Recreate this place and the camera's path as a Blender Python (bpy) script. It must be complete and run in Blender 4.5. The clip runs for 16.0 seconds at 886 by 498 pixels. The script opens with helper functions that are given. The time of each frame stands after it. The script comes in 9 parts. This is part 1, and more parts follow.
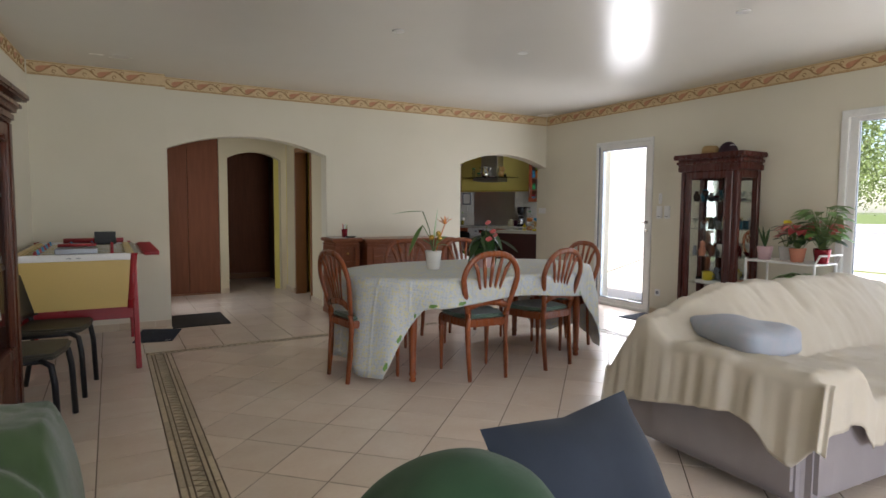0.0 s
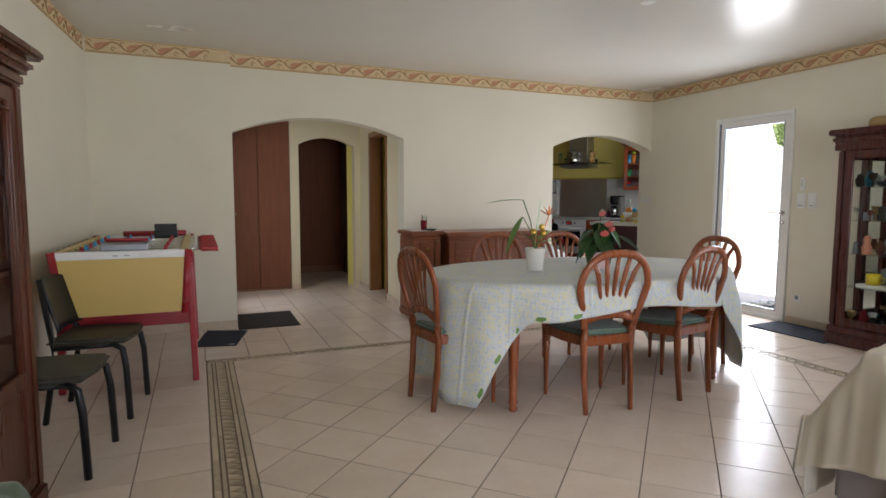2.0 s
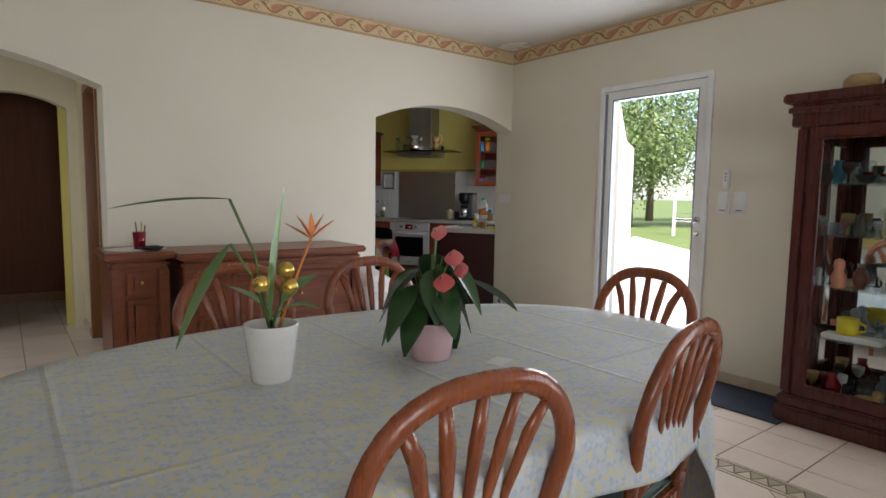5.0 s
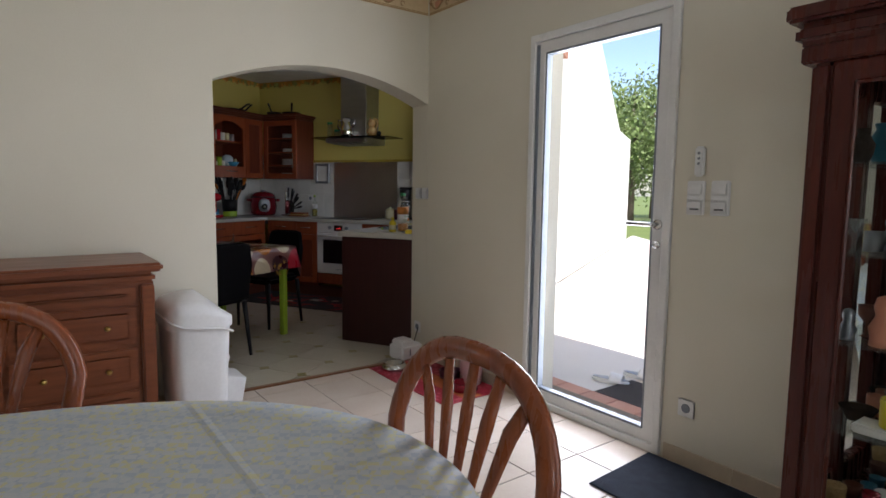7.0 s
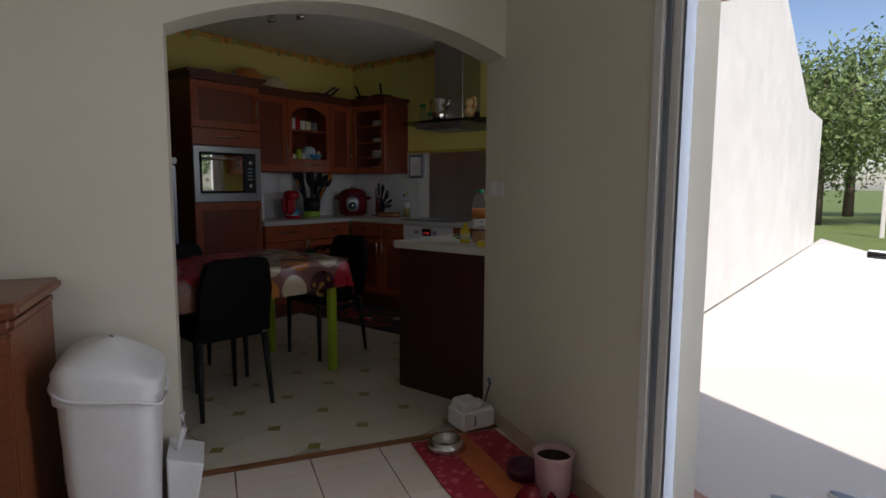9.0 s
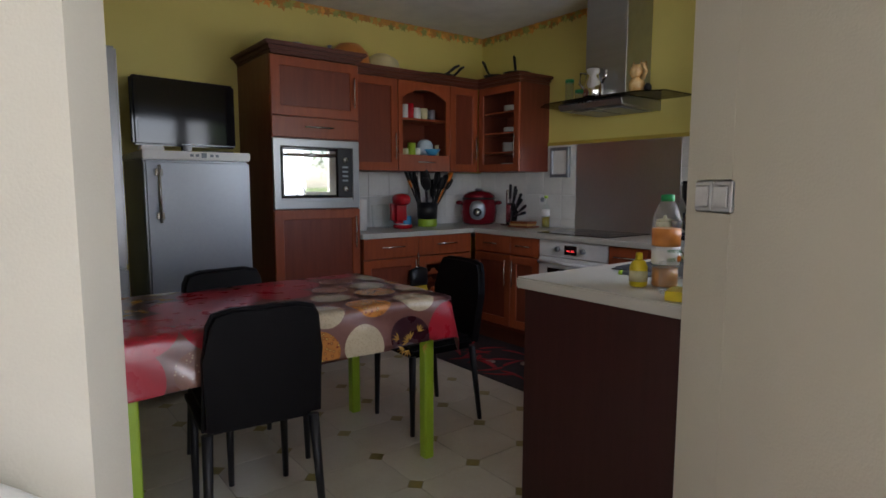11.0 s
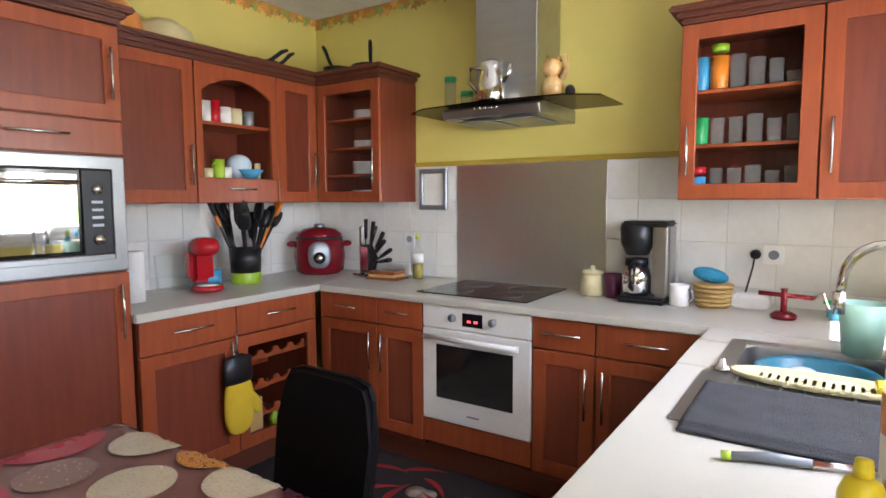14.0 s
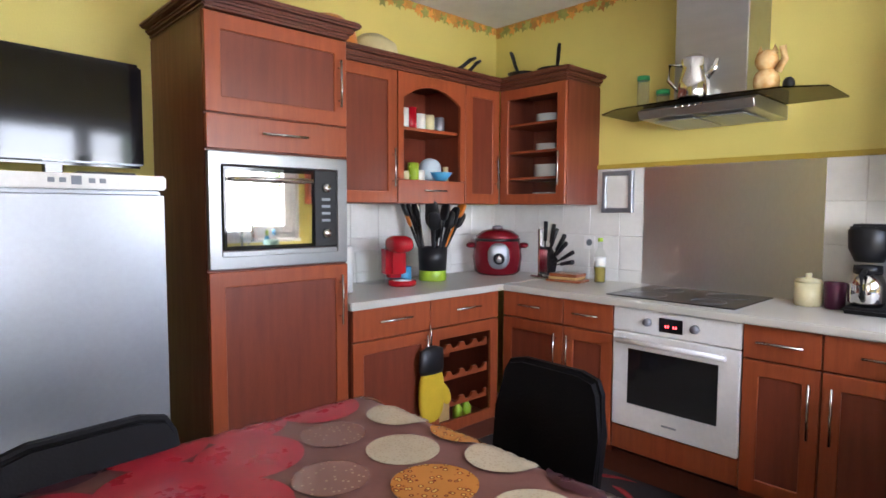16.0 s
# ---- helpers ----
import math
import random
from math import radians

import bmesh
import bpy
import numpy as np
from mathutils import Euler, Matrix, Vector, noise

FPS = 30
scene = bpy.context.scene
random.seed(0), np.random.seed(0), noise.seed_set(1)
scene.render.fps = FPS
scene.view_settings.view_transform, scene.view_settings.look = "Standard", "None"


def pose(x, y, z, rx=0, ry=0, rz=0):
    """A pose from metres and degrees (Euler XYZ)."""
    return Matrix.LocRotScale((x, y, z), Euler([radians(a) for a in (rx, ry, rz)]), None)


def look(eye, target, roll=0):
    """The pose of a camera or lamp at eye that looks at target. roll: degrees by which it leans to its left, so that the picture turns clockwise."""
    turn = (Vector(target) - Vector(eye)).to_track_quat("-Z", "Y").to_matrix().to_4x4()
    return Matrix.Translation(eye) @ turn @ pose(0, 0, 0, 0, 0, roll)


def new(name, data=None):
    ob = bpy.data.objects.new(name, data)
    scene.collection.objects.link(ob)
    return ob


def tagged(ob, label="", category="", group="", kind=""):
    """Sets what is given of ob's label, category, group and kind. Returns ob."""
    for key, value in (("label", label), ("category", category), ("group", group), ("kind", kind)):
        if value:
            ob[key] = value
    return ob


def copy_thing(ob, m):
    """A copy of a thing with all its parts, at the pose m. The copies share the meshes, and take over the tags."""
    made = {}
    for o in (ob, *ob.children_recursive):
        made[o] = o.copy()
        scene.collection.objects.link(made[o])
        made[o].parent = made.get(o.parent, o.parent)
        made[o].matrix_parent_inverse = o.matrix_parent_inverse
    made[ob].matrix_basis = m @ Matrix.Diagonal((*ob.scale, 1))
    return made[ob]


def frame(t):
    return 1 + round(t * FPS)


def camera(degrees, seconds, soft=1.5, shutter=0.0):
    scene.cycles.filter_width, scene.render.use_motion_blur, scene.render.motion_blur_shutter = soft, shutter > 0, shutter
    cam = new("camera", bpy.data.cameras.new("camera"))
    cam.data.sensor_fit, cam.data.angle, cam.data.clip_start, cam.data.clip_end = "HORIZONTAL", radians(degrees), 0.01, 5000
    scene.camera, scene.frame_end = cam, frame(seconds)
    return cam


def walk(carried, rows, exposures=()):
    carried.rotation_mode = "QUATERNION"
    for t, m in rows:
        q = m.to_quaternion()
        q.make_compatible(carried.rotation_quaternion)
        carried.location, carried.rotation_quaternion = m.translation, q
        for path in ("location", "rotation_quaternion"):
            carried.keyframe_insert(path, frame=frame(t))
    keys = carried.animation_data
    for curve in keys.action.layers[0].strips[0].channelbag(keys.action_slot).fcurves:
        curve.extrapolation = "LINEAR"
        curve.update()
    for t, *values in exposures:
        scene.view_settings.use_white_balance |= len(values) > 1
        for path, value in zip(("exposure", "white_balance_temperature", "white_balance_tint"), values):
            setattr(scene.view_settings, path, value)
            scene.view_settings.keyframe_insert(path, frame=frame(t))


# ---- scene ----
# exposure of the clip's camera, in stops
EXPOSURES = [(0.0, 1.05, 6350, 16), (0.5, 1.2, 6350, 16), (1.5, 1.38, 6300, 16), (3.5, 1.2, 6200, 16), (6.0, 1.05, 6150, 17), (7.0, 0.8, 6150, 17), (8.0, 0.5, 6200, 18), (8.5, 0.25, 6200, 18), (9.0, -0.1, 6200, 18), (9.5, -0.4, 6200, 18), (12.0, 2.75, 6150, 18), (12.5, 2.95, 6200, 18), (13.0, 3.1, 6200, 18), (14.0, 3.25, 6300, 18), (16.0, 3.45, 6100, 20)]
cam = camera(75.0, 16.0, soft=1.6)
# seconds, eye x, y, z, yaw, pitch, roll
PATH = [
    (0, 0.049, -0.653, 1.266, -29.917, -4.161, -0.382),
    (0.5, 0.008, -0.617, 1.256, -24.027, -4.312, -0.313),
    (1, 0.030, -0.426, 1.257, -21.238, -4.604, -0.255),
    (1.5, 0.115, -0.185, 1.251, -21.418, -4.796, -0.157),
    (2, 0.256, 0.157, 1.246, -22.946, -5.127, -0.135),
    (2.5, 0.350, 0.505, 1.243, -24.163, -5.529, -0.342),
    (3, 0.503, 0.852, 1.225, -28.286, -5.591, -0.522),
    (3.5, 0.763, 1.187, 1.234, -33.279, -5.622, -0.451),
    (6, 2.531, 2.350, 1.258, -37.716, -5.382, -0.914),
    (6.5, 2.892, 2.439, 1.266, -37.532, -5.525, -0.758),
    (7, 3.249, 2.597, 1.235, -36.517, -5.688, -0.792),
    (7.5, 3.594, 2.772, 1.229, -35.231, -6.153, -0.666),
    (8, 3.894, 2.955, 1.230, -32.164, -6.268, -0.571),
    (8.5, 4.130, 3.230, 1.243, -27.604, -6.412, -0.414),
    (9, 4.328, 3.515, 1.236, -21.774, -6.255, -0.286),
    (9.5, 4.494, 3.780, 1.230, -14.087, -6.191, -0.145),
    (12, 4.824, 5.373, 1.300, -7.143, -6.267, -0.036),
    (12.5, 4.814, 5.625, 1.344, -9.146, -6.460, 0.001),
    (13, 4.804, 5.851, 1.378, -14.710, -5.887, 0.011),
    (13.5, 4.828, 6.021, 1.384, -21.773, -5.344, 0.150),
    (14, 4.846, 6.171, 1.377, -26.345, -4.906, 0.182),
    (14.5, 4.800, 6.272, 1.376, -29.087, -4.518, 0.133),
    (15, 4.675, 6.339, 1.358, -30.098, -4.186, -0.075),
    (15.5, 4.596, 6.313, 1.351, -25.619, -4.093, -0.153),
    (16, 4.564, 6.231, 1.331, -13.180, -3.940, -0.231),
]
walk(cam, [(t, pose(x, y, z, 0, 0, yaw) @ pose(0, 0, 0, 90 + pitch, 0, 0) @ pose(0, 0, 0, 0, 0, -roll)) for t, x, y, z, yaw, pitch, roll in PATH],
     exposures=EXPOSURES)


# ---- world, sun and window light ----
world = bpy.data.worlds.new("world")
scene.world = world
world.use_nodes = True
wn = world.node_tree
sky = wn.nodes.new("ShaderNodeTexSky")
sky.sky_type = "NISHITA"
sky.sun_disc = False
sky.sun_elevation = radians(52)
sky.sun_rotation = radians(200)
wn.nodes["Background"].inputs[1].default_value = 0.15
wn.links.new(sky.outputs[0], wn.nodes["Background"].inputs[0])

sun = new("sun", bpy.data.lights.new("sun", "SUN"))
sun.data.energy, sun.data.angle, sun.data.color = 5.0, radians(0.5), (1.0, 0.94, 0.85)
sun.matrix_world = look((0, 0, 0), (0.22, 0.58, -0.80))


def window_light(name, eye, target, w, h, watts):
    """Skylight that comes in through an opening."""
    lamp = new(name, bpy.data.lights.new(name, "AREA"))
    lamp.data.shape, lamp.data.size, lamp.data.size_y = "RECTANGLE", w, h
    lamp.data.energy, lamp.data.color = watts, (0.93, 0.97, 1.0)
    lamp.matrix_world = look(eye, target)


KR = 30.0                       # the kitchen stands turned against the living room
KM = pose(5.875, 10.204, 0, 0, 0, KR)


def kp(x, y, z=0.0):
    return KM @ Vector((x, y, z))


window_light("skylight_door", (5.77, 4.56, 1.10), (0, 4.6, 1.0), 0.72, 2.0, 16)
window_light("skylight_bay", (5.95, 0.7, 1.15), (0, 0.7, 0.9), 2.5, 2.0, 19)
window_light("skylight_back", (1.5, -3.40, 1.2), (1.5, 0, 1.0), 2.6, 2.0, 52)
window_light("skylight_entrance", (0.50, 7.04, 1.1), (2.3, 7.2, 0.7), 0.6, 1.7, 4.5)
window_light("skylight_kitchen", kp(-1.42, -3.48, 1.6), kp(-2.4, -0.4, 2.5), 1.15, 0.95, 5.4)


# ---- building helpers ----
class Build:
    """Collects primitives in one bmesh."""

    def __init__(self):
        self.bm = bmesh.new()

    def _bev(self, faces, bev, seg):
        if bev > 0:
            edges = list({e for f in faces for e in f.edges})
            bmesh.ops.bevel(self.bm, geom=edges, offset=bev, segments=seg, affect="EDGES", clamp_overlap=True)

    def box(self, x0, y0, z0, x1, y1, z1, bev=0.0, seg=1, m=None):
        x0, x1, y0, y1, z0, z1 = min(x0, x1), max(x0, x1), min(y0, y1), max(y0, y1), min(z0, z1), max(z0, z1)
        co = [(x, y, z) for z in (z0, z1) for x, y in ((x0, y0), (x1, y0), (x1, y1), (x0, y1))]
        v = [self.bm.verts.new(m @ Vector(c) if m else c) for c in co]
        f = [self.bm.faces.new([v[i] for i in q]) for q in ((3, 2, 1, 0), (4, 5, 6, 7), (0, 1, 5, 4), (1, 2, 6, 5), (2, 3, 7, 6), (3, 0, 4, 7))]
        self._bev(f, bev, seg)
        return self

    def prism(self, pts, z0, z1, m=None, bev=0.0, seg=1):
        """An outline in x, y, counter-clockwise, raised from z0 to z1."""
        m = m or Matrix()
        lo = [self.bm.verts.new(m @ Vector((x, y, z0))) for x, y in pts]
        hi = [self.bm.verts.new(m @ Vector((x, y, z1))) for x, y in pts]
        n = len(pts)
        f = [self.bm.faces.new(lo[::-1]), self.bm.faces.new(hi)]
        f += [self.bm.faces.new((lo[i], lo[(i + 1) % n], hi[(i + 1) % n], hi[i])) for i in range(n)]
        if bev > 0:
            edges = list(f[0].edges) + list(f[1].edges)
            bmesh.ops.bevel(self.bm, geom=edges, offset=bev, segments=seg, affect="EDGES", clamp_overlap=True)
        return self

    def lathe(self, prof, seg=20, m=None, sx=1.0, sy=1.0):
        """A profile of (radius, z) turned round z."""
        m = m or Matrix()
        rings = []
        for r, z in prof:
            if r < 1e-5:
                rings.append([self.bm.verts.new(m @ Vector((0, 0, z)))])
            else:
                rings.append([self.bm.verts.new(m @ Vector((sx * r * math.cos(2 * math.pi * i / seg), sy * r * math.sin(2 * math.pi * i / seg), z))) for i in range(seg)])
        for a, b in zip(rings, rings[1:]):
            for i in range(seg):
                j = (i + 1) % seg
                if len(a) == 1 and len(b) == 1:
                    continue
                if len(a) == 1:
                    f = self.bm.faces.new((a[0], b[j], b[i]))
                elif len(b) == 1:
                    f = self.bm.faces.new((a[i], a[j], b[0]))
                else:
                    f = self.bm.faces.new((a[i], a[j], b[j], b[i]))
                f.smooth = True
        if len(rings[0]) > 1:
            self.bm.faces.new(rings[0][::-1])
        if len(rings[-1]) > 1:
            self.bm.faces.new(rings[-1])
        return self

    def tube(self, pts, r, seg=8, flat=1.0, m=None, up=(0, 0, 1)):
        """A round or flattened rod along points; r is one radius or one for each point."""
        m = m or Matrix()
        pts = [Vector(p) for p in pts]
        rad = r if isinstance(r, (list, tuple)) else [r] * len(pts)
        rings = []
        for i, p in enumerate(pts):
            d = (pts[min(i + 1, len(pts) - 1)] - pts[max(i - 1, 0)]).normalized()
            s = d.cross(Vector(up))
            s = s.normalized() if s.length > 1e-3 else d.cross(Vector((1, 0, 0))).normalized()
            u = s.cross(d).normalized()
            rings.append([self.bm.verts.new(m @ (p + rad[i] * (math.cos(2 * math.pi * k / seg) * s + flat * math.sin(2 * math.pi * k / seg) * u))) for k in range(seg)])
        for a, b in zip(rings, rings[1:]):
            for k in range(seg):
                f = self.bm.faces.new((a[k], a[(k + 1) % seg], b[(k + 1) % seg], b[k]))
                f.smooth = True
        self.bm.faces.new(rings[0][::-1])
        self.bm.faces.new(rings[-1])
        return self

    def pane(self, x0, y0, z0, x1, y1, z1):
        """A thin sheet of glass in the middle of the given box."""
        size = (x1 - x0, y1 - y0, z1 - z0)
        if size[0] < size[1]:
            x = (x0 + x1) / 2
            c = ((x, y0, z0), (x, y1, z0), (x, y1, z1), (x, y0, z1))
        else:
            y = (y0 + y1) / 2
            c = ((x0, y, z0), (x1, y, z0), (x1, y, z1), (x0, y, z1))
        self.bm.faces.new([self.bm.verts.new(p) for p in c])
        return self

    def grid(self, fn, nu, nv, close=False):
        """A sheet fn(u, v) with u, v from 0 to 1."""
        rows = [[self.bm.verts.new(fn(i / nu, j / nv)) for i in range(nu if close else nu + 1)] for j in range(nv + 1)]
        for j in range(nv):
            for i in range(nu):
                k = (i + 1) % nu if close else i + 1
                f = self.bm.faces.new((rows[j][i], rows[j][k], rows[j + 1][k], rows[j + 1][i]))
                f.smooth = True
        return self

    def blob(self, rx, ry, rz, m=None, nu=16, nv=10, power=1.0, wob=0.0, seed=0.0):
        """A soft swollen shape; power below 1 makes it boxy."""
        m = m or Matrix()

        def sp(c):
            return math.copysign(abs(c) ** power, c)
        prev = None
        for j in range(nv + 1):
            ph = -math.pi / 2 + math.pi * j / nv
            if j in (0, nv):
                row = [self.bm.verts.new(m @ Vector((0, 0, rz * sp(math.sin(ph)))))]
            else:
                row = []
                for i in range(nu):
                    th = 2 * math.pi * i / nu
                    p = Vector((rx * sp(math.cos(ph)) * sp(math.cos(th)), ry * sp(math.cos(ph)) * sp(math.sin(th)), rz * sp(math.sin(ph))))
                    if wob:
                        p *= 1 + wob * noise.noise(p * 6 + Vector((seed, seed, seed)))
                    row.append(self.bm.verts.new(m @ p))
            if prev:
                for i in range(nu):
                    k = (i + 1) % nu
                    if len(prev) == 1:
                        f = self.bm.faces.new((prev[0], row[k], row[i]))
                    elif len(row) == 1:
                        f = self.bm.faces.new((prev[i], prev[k], row[0]))
                    else:
                        f = self.bm.faces.new((prev[i], prev[k], row[k], row[i]))
                    f.smooth = True
            prev = row
        return self


def mesh_of(name, bm, material):
    me = bpy.data.meshes.new(name)
    bm.bm.to_mesh(me)
    bm.bm.free()
    me.materials.append(material)
    return me


def part(name, bm, material, parent, label="", m=None):
    """One mesh under a thing or under a part."""
    ob = new(name, mesh_of(name, bm, material))
    ob.parent = parent
    if m:
        ob.matrix_basis = m
    return tagged(ob, label) if label else ob


def thing(name, m, label, category, group=""):
    """The Empty at a thing's base that carries its parts."""
    ob = new(name)
    ob.empty_display_size = 0.1
    ob.matrix_basis = m
    return tagged(ob, label, category, group)


def solid(name, bm, material, m, label, category, group="", kind=""):
    """A thing of one mesh."""
    ob = new(name, mesh_of(name, bm, material))
    ob.matrix_basis = m
    return tagged(ob, label, category, group, kind)


def setting(name, bm, material, label="", m=None):
    ob = new(name, mesh_of(name, bm, material))
    if m:
        ob.matrix_basis = m
    return tagged(ob, label, kind="structure")


# ---- materials ----
def material(name, a, b=None, rough=0.5, metal=0.0, scale=6.0, fine=60.0, bump=0.1, stretch=(1, 1, 1), rvar=0.1, per_object=0.0, coat=0.0, sheen=0.0, spec=0.5, island=0.0):
    """A surface that varies between two colours at two scales, with grain and fine relief."""
    mt = bpy.data.materials.new(name)
    mt.use_nodes = True
    n, l = mt.node_tree.nodes, mt.node_tree.links
    bs = n["Principled BSDF"]
    b = b or tuple(0.86 * c for c in a)
    tc = n.new("ShaderNodeTexCoord")
    mp = n.new("ShaderNodeMapping")
    mp.inputs["Scale"].default_value = stretch
    l.new(tc.outputs["Object"], mp.inputs[0])
    big = n.new("ShaderNodeTexNoise")
    big.inputs["Scale"].default_value, big.inputs["Detail"].default_value = scale, 4
    small = n.new("ShaderNodeTexNoise")
    small.inputs["Scale"].default_value, small.inputs["Detail"].default_value = fine, 3
    if per_object:
        oi = n.new("ShaderNodeObjectInfo")
        ad = n.new("ShaderNodeVectorMath")
        ad.operation = "MULTIPLY_ADD"
        ad.inputs[1].default_value = (37, 37, 37)
        l.new(oi.outputs["Random"], ad.inputs[0])
        l.new(mp.outputs[0], ad.inputs[2])
        src = ad.outputs[0]
    else:
        src = mp.outputs[0]
    l.new(src, big.inputs[0]), l.new(src, small.inputs[0])
    mixf = n.new("ShaderNodeMath")
    mixf.operation = "MULTIPLY_ADD"
    mixf.inputs[1].default_value = 0.4
    l.new(small.outputs[0], mixf.inputs[0]), l.new(big.outputs[0], mixf.inputs[2])
    ramp = n.new("ShaderNodeMapRange")
    ramp.inputs[1].default_value, ramp.inputs[2].default_value = 0.45, 0.95
    l.new(mixf.outputs[0], ramp.inputs[0])
    mix = n.new("ShaderNodeMix")
    mix.data_type = "RGBA"
    mix.inputs["A"].default_value, mix.inputs["B"].default_value = (*a, 1), (*b, 1)
    l.new(ramp.outputs[0], mix.inputs["Factor"])
    col = mix.outputs["Result"]
    if per_object or island:
        hs = n.new("ShaderNodeHueSaturation")
        mr = n.new("ShaderNodeMapRange")
        amount = per_object or island
        mr.inputs[3].default_value, mr.inputs[4].default_value = 1 - amount, 1 + amount
        if per_object:
            l.new(oi.outputs["Random"], mr.inputs[0])
        else:
            ge = n.new("ShaderNodeNewGeometry")
            l.new(ge.outputs["Random Per Island"], mr.inputs[0])
        l.new(mr.outputs[0], hs.inputs["Value"]), l.new(col, hs.inputs["Color"])
        col = hs.outputs[0]
    l.new(col, bs.inputs["Base Color"])
    rr = n.new("ShaderNodeMapRange")
    rr.inputs[3].default_value, rr.inputs[4].default_value = max(0.02, rough - rvar), min(1, rough + rvar)
    l.new(big.outputs[0], rr.inputs[0]), l.new(rr.outputs[0], bs.inputs["Roughness"])
    bs.inputs["Metallic"].default_value = metal
    bs.inputs["Coat Weight"].default_value = coat
    bs.inputs["Sheen Weight"].default_value = sheen
    bs.inputs["Specular IOR Level"].default_value = spec
    if bump:
        bp = n.new("ShaderNodeBump")
        bp.inputs["Strength"].default_value, bp.inputs["Distance"].default_value = bump, 0.01
        l.new(small.outputs[0], bp.inputs["Height"]), l.new(bp.outputs[0], bs.inputs["Normal"])
    return mt


def clear_glass(name, tint=(1, 1, 1), alpha=0.0):
    """Thin pane: mostly see-through with a mirror gloss."""
    mt = bpy.data.materials.new(name)
    mt.use_nodes = True
    n, l = mt.node_tree.nodes, mt.node_tree.links
    n.remove(n["Principled BSDF"])
    tr, gl, mx, fr = (n.new(k) for k in ("ShaderNodeBsdfTransparent", "ShaderNodeBsdfGlossy", "ShaderNodeMixShader", "ShaderNodeLayerWeight"))
    pw = n.new("ShaderNodeMath")
    pw.operation = "POWER"
    pw.inputs[1].default_value = 2.0
    tr.inputs[0].default_value = (*tint, 1)
    gl.inputs["Roughness"].default_value = 0.03
    fr.inputs[0].default_value = 0.2
    l.new(fr.outputs[1], pw.inputs[0])
    l.new(pw.outputs[0], mx.inputs[0]), l.new(tr.outputs[0], mx.inputs[1]), l.new(gl.outputs[0], mx.inputs[2])
    out = mx.outputs[0]
    if alpha:
        df, m2 = n.new("ShaderNodeBsdfDiffuse"), n.new("ShaderNodeMixShader")
        df.inputs[0].default_value, m2.inputs[0].default_value = (0.82, 0.86, 0.85, 1), alpha
        l.new(out, m2.inputs[1]), l.new(df.outputs[0], m2.inputs[2])
        out = m2.outputs[0]
    l.new(out, n["Material Output"].inputs[0])
    return mt


GRAIN_Z, GRAIN_X, GRAIN_Y = (14, 14, 1.2), (1.2, 14, 14), (14, 1.2, 14)
M = {}
M["cream"] = material("cream_wall_paint", (0.715, 0.675, 0.56), (0.67, 0.63, 0.515), rough=0.6, scale=1.5, fine=140, bump=0.12)
M["hall"] = material("hall_wall_paint", (0.68, 0.60, 0.42), (0.62, 0.55, 0.38), rough=0.6, scale=1.5, fine=140, bump=0.12)
M["yellow"] = material("yellow_wall_paint", (0.72, 0.62, 0.17), (0.66, 0.56, 0.15), rough=0.5, scale=1.5, fine=140, bump=0.1)
M["ceil"] = material("satin_ceiling", (0.74, 0.73, 0.68), (0.70, 0.69, 0.64), rough=0.27, scale=0.6, fine=3, bump=0.0, rvar=0.01)
M["kceil"] = material("white_ceiling_paint", (0.80, 0.79, 0.74), rough=0.6, bump=0.05)
M["skirt"] = material("beige_skirting_tile", (0.60, 0.49, 0.36), rough=0.35, scale=9, bump=0.03)
M["tile"] = material("pink_beige_floor_tile", (0.80, 0.70, 0.60), (0.73, 0.605, 0.505), rough=0.25, rvar=0.03, scale=4, fine=50, bump=0.03, per_object=0.05)
M["tile_rest"] = material("pink_beige_floor_tile_rest", (0.80, 0.70, 0.60), (0.73, 0.605, 0.505), rough=0.25, rvar=0.03, scale=4, fine=50, bump=0.03, island=0.05)
M["joint"] = material("brown_grout", (0.20, 0.155, 0.11), rough=0.8, scale=20, bump=0.1)
M["frieze"] = material("stone_mosaic_border", (0.60, 0.51, 0.38), (0.48, 0.40, 0.28), rough=0.4, scale=30, fine=120, bump=0.1, island=0.15)
M["frieze_dark"] = material("olive_mosaic_line", (0.42, 0.35, 0.24), rough=0.5, scale=30, island=0.2)
M["ktile"] = material("white_floor_tile", (0.70, 0.66, 0.54), (0.62, 0.57, 0.45), rough=0.22, scale=5, bump=0.02, per_object=0.03)
M["cab"] = material("olive_cabochon", (0.30, 0.24, 0.06), rough=0.3, scale=30)
M["kjoint"] = material("grey_grout", (0.42, 0.38, 0.30), rough=0.8, bump=0.1)
M["paper"] = material("border_paper", (0.70, 0.55, 0.32), (0.62, 0.47, 0.27), rough=0.6, scale=20, bump=0.03)
M["salmon"] = material("border_salmon", (0.52, 0.23, 0.13), (0.58, 0.32, 0.19), rough=0.6, scale=20, bump=0.03)
M["scroll"] = material("border_scroll", (0.40, 0.24, 0.10), rough=0.6, scale=20, bump=0.03)
M["leafpaper"] = material("border_leaf_orange", (0.68, 0.26, 0.05), (0.62, 0.36, 0.06), rough=0.6, scale=30, island=0.35)
M["leafgreen"] = material("border_leaf_green", (0.32, 0.36, 0.08), (0.45, 0.40, 0.1), rough=0.6, scale=30, island=0.3)
M["mahog"] = material("dark_mahogany", (0.095, 0.021, 0.014), (0.055, 0.012, 0.009), spec=0.35, rough=0.28, scale=3, fine=30, bump=0.03, stretch=GRAIN_Z)
